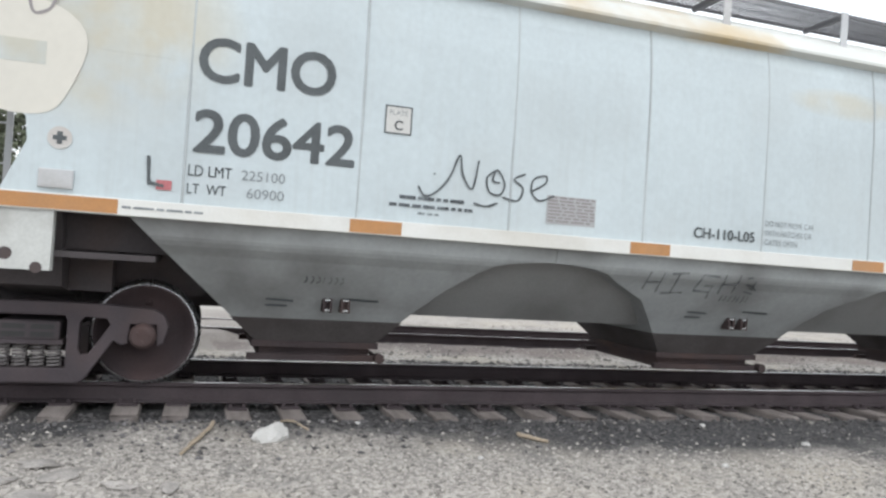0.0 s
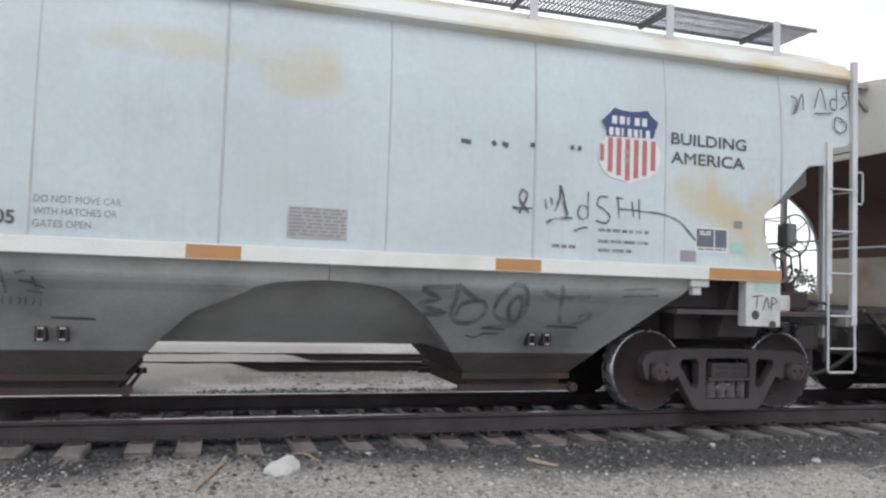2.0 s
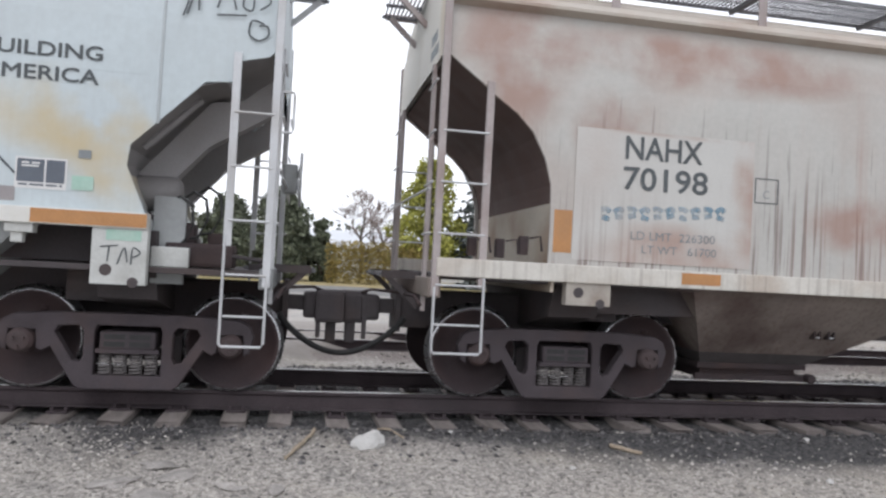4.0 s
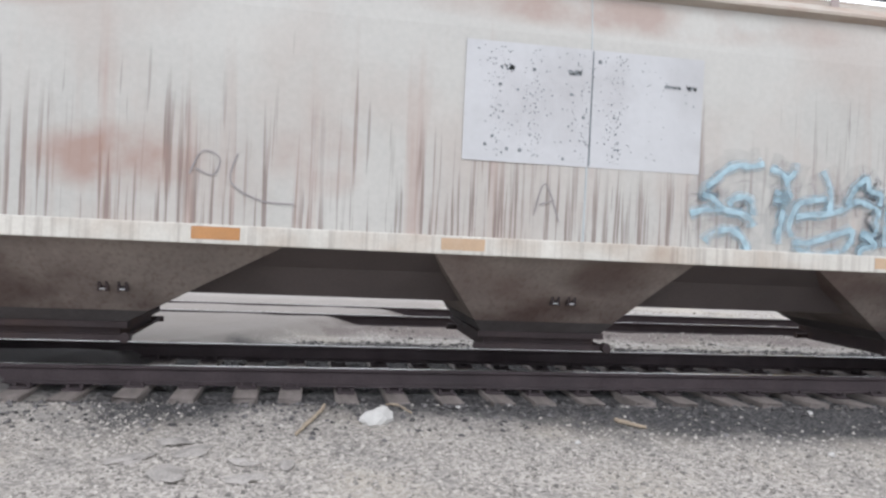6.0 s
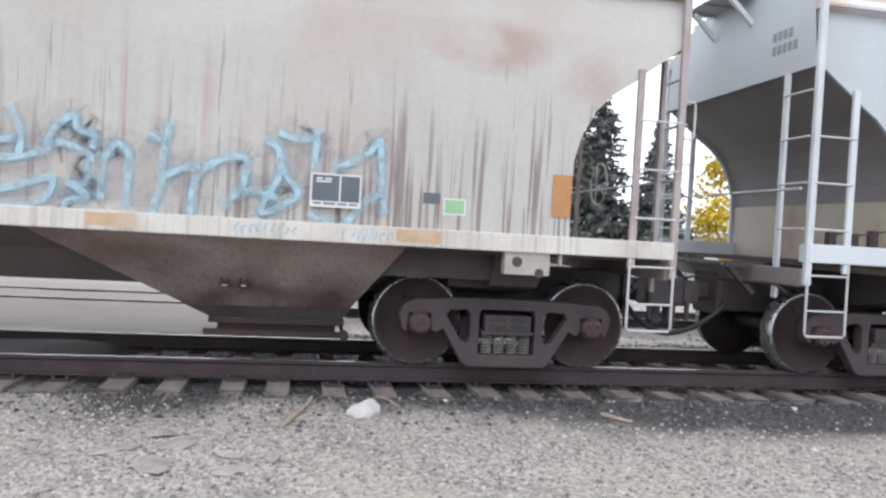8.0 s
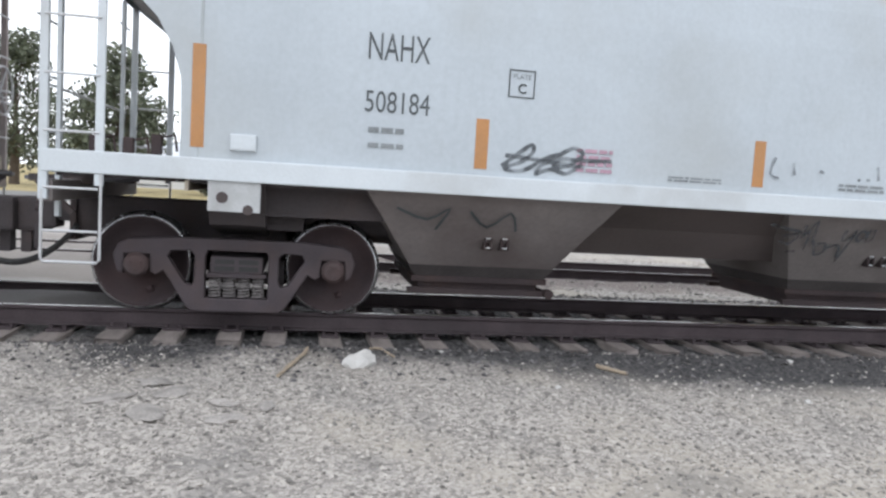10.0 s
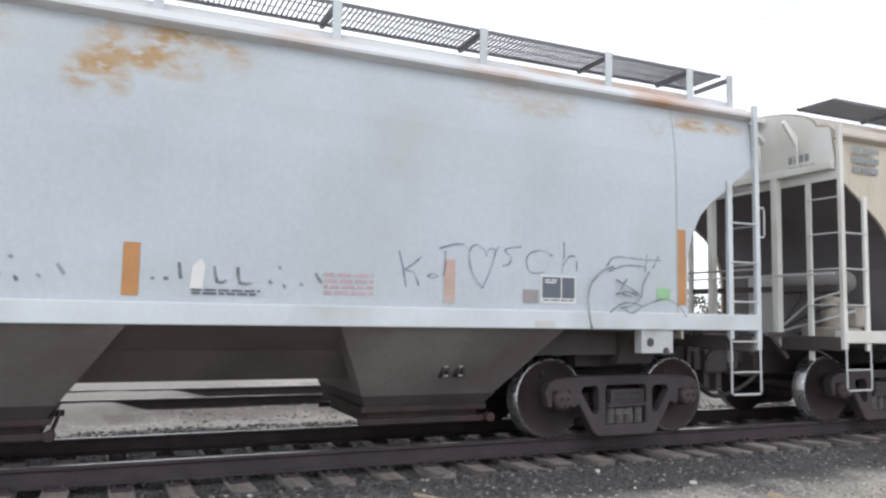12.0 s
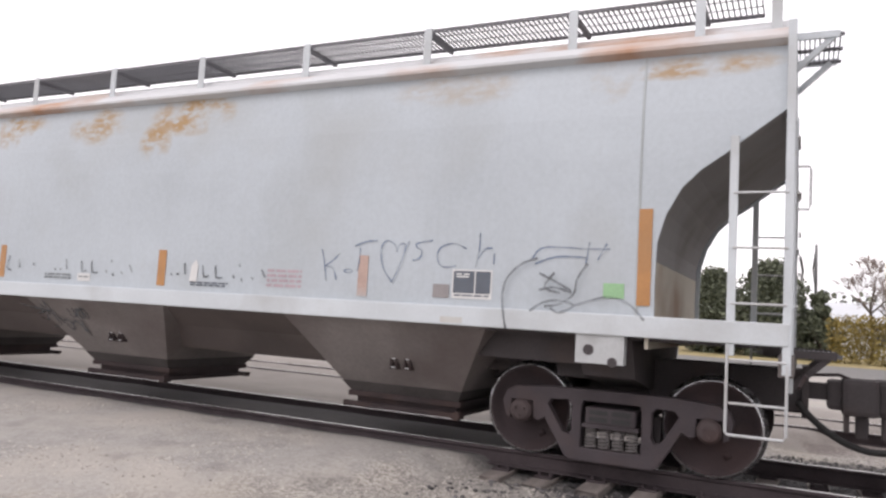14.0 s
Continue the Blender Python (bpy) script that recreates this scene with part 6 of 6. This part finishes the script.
SCRIBBLE = [[(6.14, 2.13), (5.98, 2.07), (5.84, 1.93), (5.8, 1.76), (5.82, 1.58), (5.85, 1.45)],
    [(6.16, 1.99), (6.31, 1.92), (6.47, 1.84)],
    [(6.62, 2.09), (6.53, 1.95), (6.5, 1.81), (6.37, 1.71), (6.22, 1.68)],
    [(6.16, 1.83), (6.31, 1.86), (6.48, 1.82)],
    [(6.31, 2.0), (6.22, 1.86), (6.37, 1.81)],
    [(6.08, 1.63), (6.22, 1.72), (6.37, 1.74), (6.5, 1.7), (6.37, 1.63), (6.28, 1.67)],
    [(6.5, 1.7), (6.68, 1.76), (6.84, 1.79), (7.0, 1.74), (7.1, 1.65), (7.14, 1.6)]]
paint("scrawl", HEART_TAG, 0.02, INK_THIN, car_c, label="faded blue heart and marker strokes")
paint("scrawl", MARKER_TAG, 0.018, INK_THIN, car_c, label="faded blue marker strokes")
paint("scrawl", SCRIBBLE, 0.026, INK_HAZE, car_c, y=-1.649, label="dark scribbled tag")
TK = [[(1.44, 1.84), (1.47, 1.83)], [(1.54, 1.84), (1.58, 1.84)], [(1.66, 1.98), (1.68, 1.84)], [(1.95, 1.96), (1.98, 1.82), (2.06, 1.84)], [(2.15, 1.96), (2.17, 1.82), (2.28, 1.82)], [(2.42, 1.85), (2.45, 1.82)], [(2.5, 1.98), (2.53, 1.96)], [(2.55, 1.82), (2.57, 1.78)], [(2.7, 1.84), (2.73, 1.81)], [(2.84, 1.93), (2.9, 1.84)]]
TK += [[(a - 2.1, b) for a, b in ln] for ln in TK] + [[(-1.6, 2.0), (-1.65, 1.84), (-1.55, 1.8)], [(-1.4, 1.96), (-1.38, 1.84)], [(-1.1, 1.9), (-1.05, 1.88)]]
paint("paint_tick", TK, 0.028, INK_HAZE, car_c, smooth=2)
UNDER_TAG = [[(-1.47, 1.34), (-1.25, 1.3), (-1.06, 1.27), (-1.25, 1.22)],
    [(-1.07, 1.35), (-1.01, 1.23), (-0.97, 1.4), (-0.89, 1.21)],
    [(-1.04, 1.2), (-0.98, 1.28), (-0.91, 1.08)],
    [(-1.25, 1.17), (-1.12, 1.14), (-1.08, 1.25), (-1.15, 1.24)],
    [(-1.1, 1.05), (-0.99, 1.06)],
    [(-0.89, 1.2), (-0.8, 1.11), (-0.74, 1.03), (-0.66, 1.07), (-0.71, 1.16), (-0.8, 1.15)],
    [(-0.67, 1.1), (-0.58, 1.15), (-0.51, 1.12), (-0.46, 1.01)],
    [(-0.57, 1.32), (-0.55, 1.21), (-0.47, 1.23), (-0.46, 1.33)],
    [(-0.46, 1.32), (-0.44, 1.17), (-0.44, 0.96)],
    [(-0.39, 1.32), (-0.41, 1.25), (-0.34, 1.2), (-0.31, 1.29), (-0.39, 1.32)],
    [(-0.31, 1.34), (-0.27, 1.21), (-0.21, 1.24), (-0.26, 1.34)]]
on_hopper(UNDER_TAG, 0.03, INK_SOFT, car_c)
on_hopper([[(-5.3, 1.3), (-5.0, 1.2), (-4.8, 1.32), (-4.9, 1.1)], [(-4.6, 1.3), (-4.4, 1.15), (-4.2, 1.3), (-4.1, 1.12)]], 0.025, BLACKP, car_c)

# car D
bm = bmesh.new()
box(bm, -8.56, -8.46, -1.55, 1.55, 3.58, 3.68, bevel=0.01)
part("end_beam", bm, WHITE_A, car_d)
for yy in (-0.62, 0.62):
    bm = bmesh.new()
    box(bm, -8.57, -8.47, yy - 0.05, yy + 0.05, 1.22, 3.58, bevel=0.008)
    part("end_post", bm, WHITE_A, car_d)
small_print(car_d, -8.2, 3.5, 0.5, 0.4, 3, GREYP, seed=20)
tape(car_d, -7.6, -7.1, 1.32, 1.44, -1.6485)


# brake gear and small fittings at the car ends
def end_fittings(car, half, y_wheel, with_tank):
    bm = bmesh.new()
    x = half + 0.2
    ring = [(x, y_wheel + 0.27 * math.cos(k * math.tau / 24), 2.3 + 0.27 * math.sin(k * math.tau / 24)) for k in range(25)]
    tube(bm, ring, 0.014, 6)
    for k in range(5):
        a = k * math.tau / 5
        tube(bm, [(x - 0.03, y_wheel, 2.3), (x, y_wheel + 0.27 * math.cos(a), 2.3 + 0.27 * math.sin(a))], 0.01, 5)
    part("brake_wheel", bm, GALV, car, "spoked steel hand-brake wheel")
    if with_tank:
        bm = bmesh.new()
        box(bm, half + 0.02, half + 0.17, y_wheel - 0.1, y_wheel + 0.1, 2.15, 2.45, bevel=0.03)
        part("brake_gear_box", bm, HOP_A, car)
        bm = bmesh.new()
        prof = [(0.0, 0.02), (0.02, 0.12), (0.06, 0.165), (0.5, 0.165), (0.54, 0.12), (0.56, 0.02)]
        rings = [[bm.verts.new((half - 1.42 + u, -0.95 + r * math.cos(k * math.tau / 20), 2.02 + r * math.sin(k * math.tau / 20))) for k in range(20)] for u, r in prof]
        for a, b in zip(rings, rings[1:]):
            for k in range(20):
                bm.faces.new((a[k], a[(k + 1) % 20], b[(k + 1) % 20], b[k]))
        bm.faces.new(rings[0]), bm.faces.new(rings[-1])
        part("brake_cylinder", bm, SLOPE_C, car, "dark grey brake cylinder", smooth=True)
        bm = bmesh.new()
        box(bm, half - 0.95, half - 0.35, -1.3, -0.9, 1.36, 1.58, bevel=0.04)
        box(bm, half - 0.92, half - 0.7, -1.25, -1.0, 1.56, 1.76, bevel=0.05)
        box(bm, half - 0.6, half - 0.45, -1.2, -1.05, 1.56, 1.68, bevel=0.03)
        part("control_valve", bm, GATE, car)
        bm = bmesh.new()
        box(bm, half - 1.04, half - 0.72, -1.42, -1.32, 1.35, 1.53, bevel=0.015)
        part("valve_cover", bm, PAD_A, car, "pale painted valve cover")
        bm = bmesh.new()
        box(bm, half - 1.06, half - 0.78, -1.28, -1.2, 1.2, 1.98, bevel=0.01)
        part("mounting_plate", bm, HOP_A, car)
        for k in range(3):
            bm = bmesh.new()
            x, z = half - 0.82 + 0.12 * k, 1.72 + 0.05 * k
            tube(bm, [(x - 0.12, -1.22, z + 0.2), (x - 0.02, -1.28, z + 0.27), (x + 0.09, -1.3, z + 0.2), (x + 0.11, -1.3, z + 0.02), (x + 0.03, -1.28, z - 0.14), (x - 0.08, -1.22, z - 0.16)], 0.014, 7)
            part("air_hose", bm, HOSE_POCKET_BLACK, car)
        bm = bmesh.new()
        tube(bm, [(half - 1.2, -1.15, 2.42), (half - 0.72, -1.15, 2.9)], 0.035, 7)
        part("slope_rib", bm, SLOPE_A, car)
        for k in range(3):
            bm = bmesh.new()
            tube(bm, [(half - 1.2 + 0.1 * k, -1.1, 1.9 - 0.1 * k), (half - 0.9 + 0.1 * k, -1.2, 1.6 - 0.05 * k), (half - 0.6, -1.25 + 0.1 * k, 1.5), (half - 0.1, -1.3 + 0.15 * k, 1.45)], 0.02, 7)
            part("brake_pipe", bm, GRIME, car)
    for k, (dx, zz) in enumerate(((0.35, 1.66), (0.62, 1.66), (0.85, 1.7))):
        bm = bmesh.new()
        box(bm, -half + dx, -half + dx + 0.09, -1.5, -1.42, zz - 0.06, zz + 0.12, bevel=0.015)
        tube(bm, [(-half + dx + 0.1, -1.47, zz + 0.1), (-half + dx + 0.2, -1.5, zz + 0.12), (-half + dx + 0.22, -1.5, zz - 0.02)], 0.012, 6)
        part("angle_cock", bm, GATE, car)


# stiffener under the slope sheet of the blue-grey car
for yy in (-0.95, 0.75):
    bm = bmesh.new()
    slab(bm, [(7.0, 2.2), (7.62, 2.92), (7.9, 2.96), (8.2, 3.2), (8.2, 2.86), (7.95, 2.7), (7.62, 2.5), (7.2, 2.02)], "y", yy, yy + 0.2)
    part("slope_stiffener", bm, SLOPE_A, car_a)
bm = bmesh.new()
box(bm, 6.13, 6.35, -1.62, -1.5, 1.585, 1.665, bevel=0.01)
box(bm, 6.17, 6.27, -1.6, -1.52, 1.5, 1.59, bevel=0.015)
part("retainer_valve", bm, PAD_A, car_a, "small pale valve under the sill")


def drum(bm, p, q, r, n=18):
    """A closed tank with rounded ends from p to q."""
    p, q = Vector(p), Vector(q)
    ts = (0.0, 0.02, 0.07, 0.93, 0.98, 1.0)
    tube(bm, [p.lerp(q, t) for t in ts], [r * 0.35, r * 0.75, r, r, r * 0.75, r * 0.35], n)


def cream_end_gear(car, h):
    """Tank, valves and rods on the open end platform."""
    bm = bmesh.new()
    drum(bm, (-h + 0.55, -1.35, 2.12), (-h + 0.55, 0.2, 2.12), 0.16)
    part("air_reservoir", bm, SLOPE_C, car, "rust-stained pale air reservoir", smooth=True)
    bm = bmesh.new()
    box(bm, -h + 0.2, -h + 0.26, -0.42, 0.12, 1.38, 2.2, bevel=0.01)
    part("web_plate", bm, PATCHG, car, "pale upright end web")
    bm = bmesh.new()
    drum(bm, (-h + 0.42, -1.12, 1.42), (-h + 0.42, -1.12, 1.92), 0.13)
    box(bm, -h + 0.2, -h + 0.65, -1.4, -0.8, 1.36, 1.5, bevel=0.03)
    box(bm, -h + 0.5, -h + 0.72, -1.42, -1.12, 1.5, 1.78, bevel=0.04)
    part("control_valve", bm, PAD_B, car, "rusty brake control valve")
    for k in range(4):
        bm = bmesh.new()
        z = 1.5 + 0.13 * k
        tube(bm, [(-h + 0.7, -1.3 + 0.12 * k, z), (-h + 0.45, -1.45 + 0.1 * k, z + 0.22), (-h + 0.2, -1.2 + 0.1 * k, z + 0.1), (-h + 0.12, -0.6, 1.44 + 0.04 * k)], 0.017, 7)
        part("brake_pipe", bm, CAST_RED if k % 2 else GALV, car)
    bm = bmesh.new()
    box(bm, -h + 0.04, -h + 0.12, -1.5, 1.5, 1.98, 2.06)
    part("end_beam", bm, GRIME, car)
    for yy in (-1.0, -0.35, 0.35, 1.0):
        bm = bmesh.new()
        slab(bm, [(-h - 0.02, 3.7), (-h - 0.02, 4.1), (-h - 0.26, 4.32), (-h - 0.3, 4.28), (-h - 0.06, 3.98)], "y", yy - 0.02, yy + 0.02)
        part("platform_bracket", bm, WHITE_A, car)


cream_end_gear(car_d, 8.50)
end_fittings(car_a, 8.28, -0.45, True)
end_fittings(car_b, 8.60, 0.95, False)
end_fittings(car_c, 8.32, 0.95, False)
decal("green_sticker", 6.92, 7.2, 1.56, 1.65, MINT, car_a, -1.624, "mint green sticker on the jacking pad")
paint("scrawl", [[(6.88, 1.5), (7.02, 1.52)], [(6.95, 1.51), (6.94, 1.38)], [(7.02, 1.36), (7.07, 1.5), (7.1, 1.38)], [(7.13, 1.36), (7.14, 1.5), (7.2, 1.46), (7.14, 1.42)]], 0.014, BLACKP, car_a, y=-1.624)


# reporting marks on the car ends, as plain bars
for car, h, z in ((car_b, 8.60, 3.80), (car_c, 8.32, 3.95), (car_d, 8.50, 3.86)):
    for row, (n, dz) in enumerate(((4, 0.0), (5, -0.15))):
        bm = bmesh.new()
        for k in range(n):
            y = -0.82 - k * 0.09
            box(bm, -(h - 0.012), -(h - 0.016), y - 0.065, y, z + dz - 0.1, z + dz)
        part("marking_row", bm, GREYP, car, "faded dark stencil row")


# ---- trees and distance ----
def leaf_cloud(bm, centre, radius, count, size, rnd, squash=0.8):
    for _ in range(count):
        d = Vector((rnd.gauss(0, 1), rnd.gauss(0, 1), rnd.gauss(0, 1))).normalized()
        p = Vector(centre) + Vector((d.x * radius, d.y * radius, d.z * radius * squash)) * (0.45 + 0.6 * rnd.random() ** 0.6)
        u = Vector((rnd.gauss(0, 1), rnd.gauss(0, 1), rnd.gauss(0, 1))).normalized()
        v = u.cross(Vector((rnd.gauss(0, 1), rnd.gauss(0, 1), rnd.gauss(0, 1)))).normalized()
        s = size * rnd.uniform(0.6, 1.4)
        bm.faces.new([bm.verts.new(p + u * s), bm.verts.new(p + v * s * 0.6), bm.verts.new(p - u * s), bm.verts.new(p - v * s * 0.6)])


def leafy_tree(name, x, y, height, width, material, label, seed, clumps=46, leaves=90, size=0.17, low=0.22):
    rnd = random.Random(seed)
    t = thing(name, label, "tree", (x, y, -0.1))
    bm = bmesh.new()
    tube(bm, [(0, 0, 0), (0.06, 0.02, height * 0.25), (0.0, 0.1, height * 0.55), (0.1, 0, height * 0.85)], [0.2 + width * 0.02, 0.17 + width * 0.01, 0.11, 0.03], 9)
    heads = []
    for k in range(clumps):
        a, h = rnd.uniform(0, math.tau), low + (0.97 - low) * rnd.random()
        r = width / 2 * math.sin(min(1.0, (1.05 - h) / (1.05 - low) * 1.15) * math.pi * 0.5) * rnd.uniform(0.3, 0.95) * (0.55 if h < low + 0.08 else 1)
        heads.append((r * math.cos(a), r * math.sin(a), h * height))
    for i, c in enumerate(heads):
        if i % 3 == 0:
            zb = max(height * 0.15, c[2] * 0.6)
            tube(bm, [(0, 0, zb), (c[0] * 0.5, c[1] * 0.5, (zb + c[2]) / 2), c], [0.07, 0.045, 0.015], 6)
    part("trunk", bm, BARK, t)
    bm = bmesh.new()
    for c in heads:
        leaf_cloud(bm, c, width * rnd.uniform(0.09, 0.17), leaves, size, rnd)
    part("crown", bm, material, t)
    return t


def conifer(x, y, height, width, label, seed, tiers=30):
    rnd = random.Random(seed)
    t = thing("spruce_tree", label, "tree", (x, y, -0.1))
    bm = bmesh.new()
    tube(bm, [(0, 0, 0), (0, 0, height * 0.5), (0, 0, height * 0.98)], [0.28, 0.16, 0.02], 9)
    part("trunk", bm, BARK, t)
    bm = bmesh.new()
    for k in range(tiers):
        f = k / (tiers - 1)
        z = height * (0.05 + 0.94 * f)
        r = width / 2 * (1 - f) ** 0.85 + 0.12
        for b in range(max(5, int(15 * (1 - f) + 5))):
            a = rnd.uniform(0, math.tau)
            rr = r * rnd.uniform(0.6, 1.12)
            steps = max(3, int(rr / 0.3))
            for s in range(steps):
                q = (s + rnd.random()) / steps
                base = Vector((math.cos(a) * rr * q, math.sin(a) * rr * q, z - 0.28 * rr * q + 0.12 * rr * q * q))
                for _ in range(6):
                    u = Vector((rnd.gauss(0, 1), rnd.gauss(0, 1), rnd.gauss(-0.5, 0.6))).normalized() * rnd.uniform(0.25, 0.6)
                    v = u.cross(Vector((rnd.gauss(0, 1), rnd.gauss(0, 1), rnd.gauss(0, 1)))).normalized() * 0.13
                    bm.faces.new([bm.verts.new(base + v), bm.verts.new(base + u), bm.verts.new(base - v)])
    part("crown", bm, NEEDLE, t)
    return t


def bare_tree(x, y, height, label, seed):
    rnd = random.Random(seed)
    t = thing("bare_tree", label, "tree", (x, y, -0.1))
    trunk, twigs = bmesh.new(), bmesh.new()

    def grow(p, d, ln, r, depth):
        q = p + d * ln
        if depth < 3:
            tube(trunk, [p, q], [r, r * 0.7], 6, cap=False)
        else:
            s = d.cross(Vector((rnd.gauss(0, 1), rnd.gauss(0, 1), rnd.gauss(0, 1)))).normalized() * max(r, 0.016)
            twigs.faces.new([twigs.verts.new(p - s), twigs.verts.new(p + s), twigs.verts.new(q)])
        if depth == 6:
            return
        for _ in range(3 if depth < 4 else 5):
            nd = (d + Vector((rnd.gauss(0, 0.42), rnd.gauss(0, 0.42), rnd.gauss(0.08, 0.3)))).normalized()
            grow(p + d * ln * rnd.uniform(0.6, 1.0), nd, ln * rnd.uniform(0.62, 0.82), r * 0.6, depth + 1)
    grow(Vector((0, 0, 0)), Vector((0, 0, 1)), height * 0.27, 0.16, 0)
    part("trunk", trunk, BARK, t)
    part("crown", twigs, TWIG, t)


conifer(14.3, 45, 17.2, 9.5, "tall dark blue-green spruce behind the tracks", 1, 40)
conifer(24.6, 41, 10.4, 6.0, "dark spruce beside the yellow tree", 2)
conifer(20.9, 43, 14.0, 8.0, "dark blue-green spruce in a row", 3, 34)
leafy_tree("leafy_tree", 17.9, 46, 14.8, 9.0, GREENL, "dull green leafy tree between spruces", 4, 110, 120, 0.2)
leafy_tree("yellow_tree", 31.0, 40, 11.5, 8.5, YELLOW, "bright yellow autumn tree", 5, 90, 120, 0.16, 0.08)
leafy_tree("yellow_tree", 8.9, 45, 9.2, 6.2, YGREEN, "yellow-green autumn tree behind the crossing", 6, 80, 120, 0.16, 0.1)
leafy_tree("leafy_bush", -1.7, 46, 6.2, 6.2, GREENL, "dark green leafy tree beyond the road", 7, 190, 150, 0.13, 0.03)
leafy_tree("leafy_bush", -5.4, 47, 5.6, 5.4, GREENL, "dark green leafy tree beyond the road", 8, 150, 140, 0.13, 0.03)
leafy_tree("leafy_bush", 1.2, 45, 4.4, 2.8, GREENL, "low dark green bush beside a white house", 9, 70, 110, 0.12, 0.03)
leafy_tree("leafy_tree", -12.6, 46, 9.5, 8.0, GREENL, "grey-green leafy tree beyond the road", 10, 70, 100)
leafy_tree("leafy_tree", -20.5, 50, 10.5, 9.0, GREENL, "grey-green leafy tree beyond the road", 11, 60, 90)
leafy_tree("leafy_tree", 39.5, 44, 11.0, 8.0, YGREEN, "yellow-green autumn tree beside a house", 12, 60, 90)
bare_tree(4.4, 50, 11.0, "bare reddish-twigged tree behind a hedge", 13)
bare_tree(6.6, 53, 8.2, "bare reddish-twigged tree behind a hedge", 14)


def hedge(x0, x1, y, h, label, seed):
    rnd = random.Random(seed)
    bm = bmesh.new()
    x = x0
    while x < x1:
        for z in np.arange(0.3, h, 0.45):
            leaf_cloud(bm, (x, y + rnd.uniform(-0.4, 0.4), z), 0.5, 80, 0.09, rnd)
        x += 0.42
    tagged(link("hedge", bm, HEDGEL, None, label), category="hedge")


hedge(1.9, 8.6, 43, 2.75, "clipped yellowing autumn hedge on dry grass", 1)


def house(x0, x1, y0, y1, wall, ridge, label):
    h = thing("house", label, "house", ((x0 + x1) / 2, (y0 + y1) / 2, 0))
    w, d = (x1 - x0) / 2, (y1 - y0) / 2
    bm = bmesh.new()
    box(bm, -w, w, -d, d, -0.2, wall)
    slab(bm, [(-d, wall), (d, wall), (0, ridge)], "x", -w, w)
    part("wall", bm, HOUSE_W, h, "white painted siding")
    bm = bmesh.new()
    for s in (-1, 1):
        slab(bm, [(s * (d + 0.4), wall - 0.15), (0, ridge + 0.05), (0, ridge + 0.2), (s * (d + 0.4), wall)], "x", -w - 0.4, w + 0.4)
    part("roof", bm, HOUSE_R, h, "pale metal roof")
    x = -w + 1.5
    while x < w - 1.5:
        bm = bmesh.new()
        box(bm, x, x + 1.0, -d - 0.06, -d + 0.02, 1.0, 2.1)
        box(bm, x + 0.08, x + 0.46, -d - 0.07, -d - 0.05, 1.08, 2.02, mi=1)
        box(bm, x + 0.54, x + 0.92, -d - 0.07, -d - 0.05, 1.08, 2.02, mi=1)
        part("window", bm, [WHITEP, DARKP], h)
        x += 3.2
    return h


def far_woods():
    rnd = random.Random(77)
    bm = bmesh.new()
    x = -150.0
    while x < 190:
        h = rnd.uniform(4.0, 8.5)
        for z in np.arange(0.8, h, 1.5):
            leaf_cloud(bm, (x + rnd.uniform(-1, 1), 125 + rnd.uniform(-6, 6), z), 2.3, 26, 0.55, rnd)
        x += rnd.uniform(1.6, 3.4)
    tagged(link("far_woods", bm, WOODS, None, "hazy grey-green line of distant trees"), category="trees", kind="stuff")


WOODS = leaf_mat("distant_grey_green_leaves", (0.13, 0.14, 0.10), 0.45)
far_woods()
HOUSE_W = mat("white_siding_paint", (0.66, 0.67, 0.68), 0.7, vary=0.05, scale=1, stretch=(1, 1, 8))
HOUSE_R = mat("pale_metal_roofing", (0.6, 0.62, 0.65), 0.45, 0.2, vary=0.05, scale=1)
house(0.5, 15, 60, 68, 2.8, 4.3, "low white house with a pale metal roof")
house(33, 47, 58, 66, 2.7, 4.4, "low white house behind the yellow tree")
house(-15, -4.5, 62, 70, 2.6, 4.0, "low white house behind dark bushes")


# ---- what moves ----
def motions():
    def rolled(t):
        return lerp(t, TRAIN)
    for car, x in ((car_a, 5.67), (car_b, 23.97), (car_c, 42.30), (car_d, 60.55)):
        walk(car, [(t, pose(x + s, 0, 0)) for t, s in TRAIN])
    step = 4 / FPS
    times = [k * step for k in range(int(14.0 / step) + 1)]
    if times[-1] < 14.0:
        times.append(14.0)
    for ws, x in ROLLING:
        walk(ws, [(t, pose(x, 0, RAIL_Z + 0.457, 0, math.degrees(rolled(t) / 0.457), 0)) for t in times])


motions()
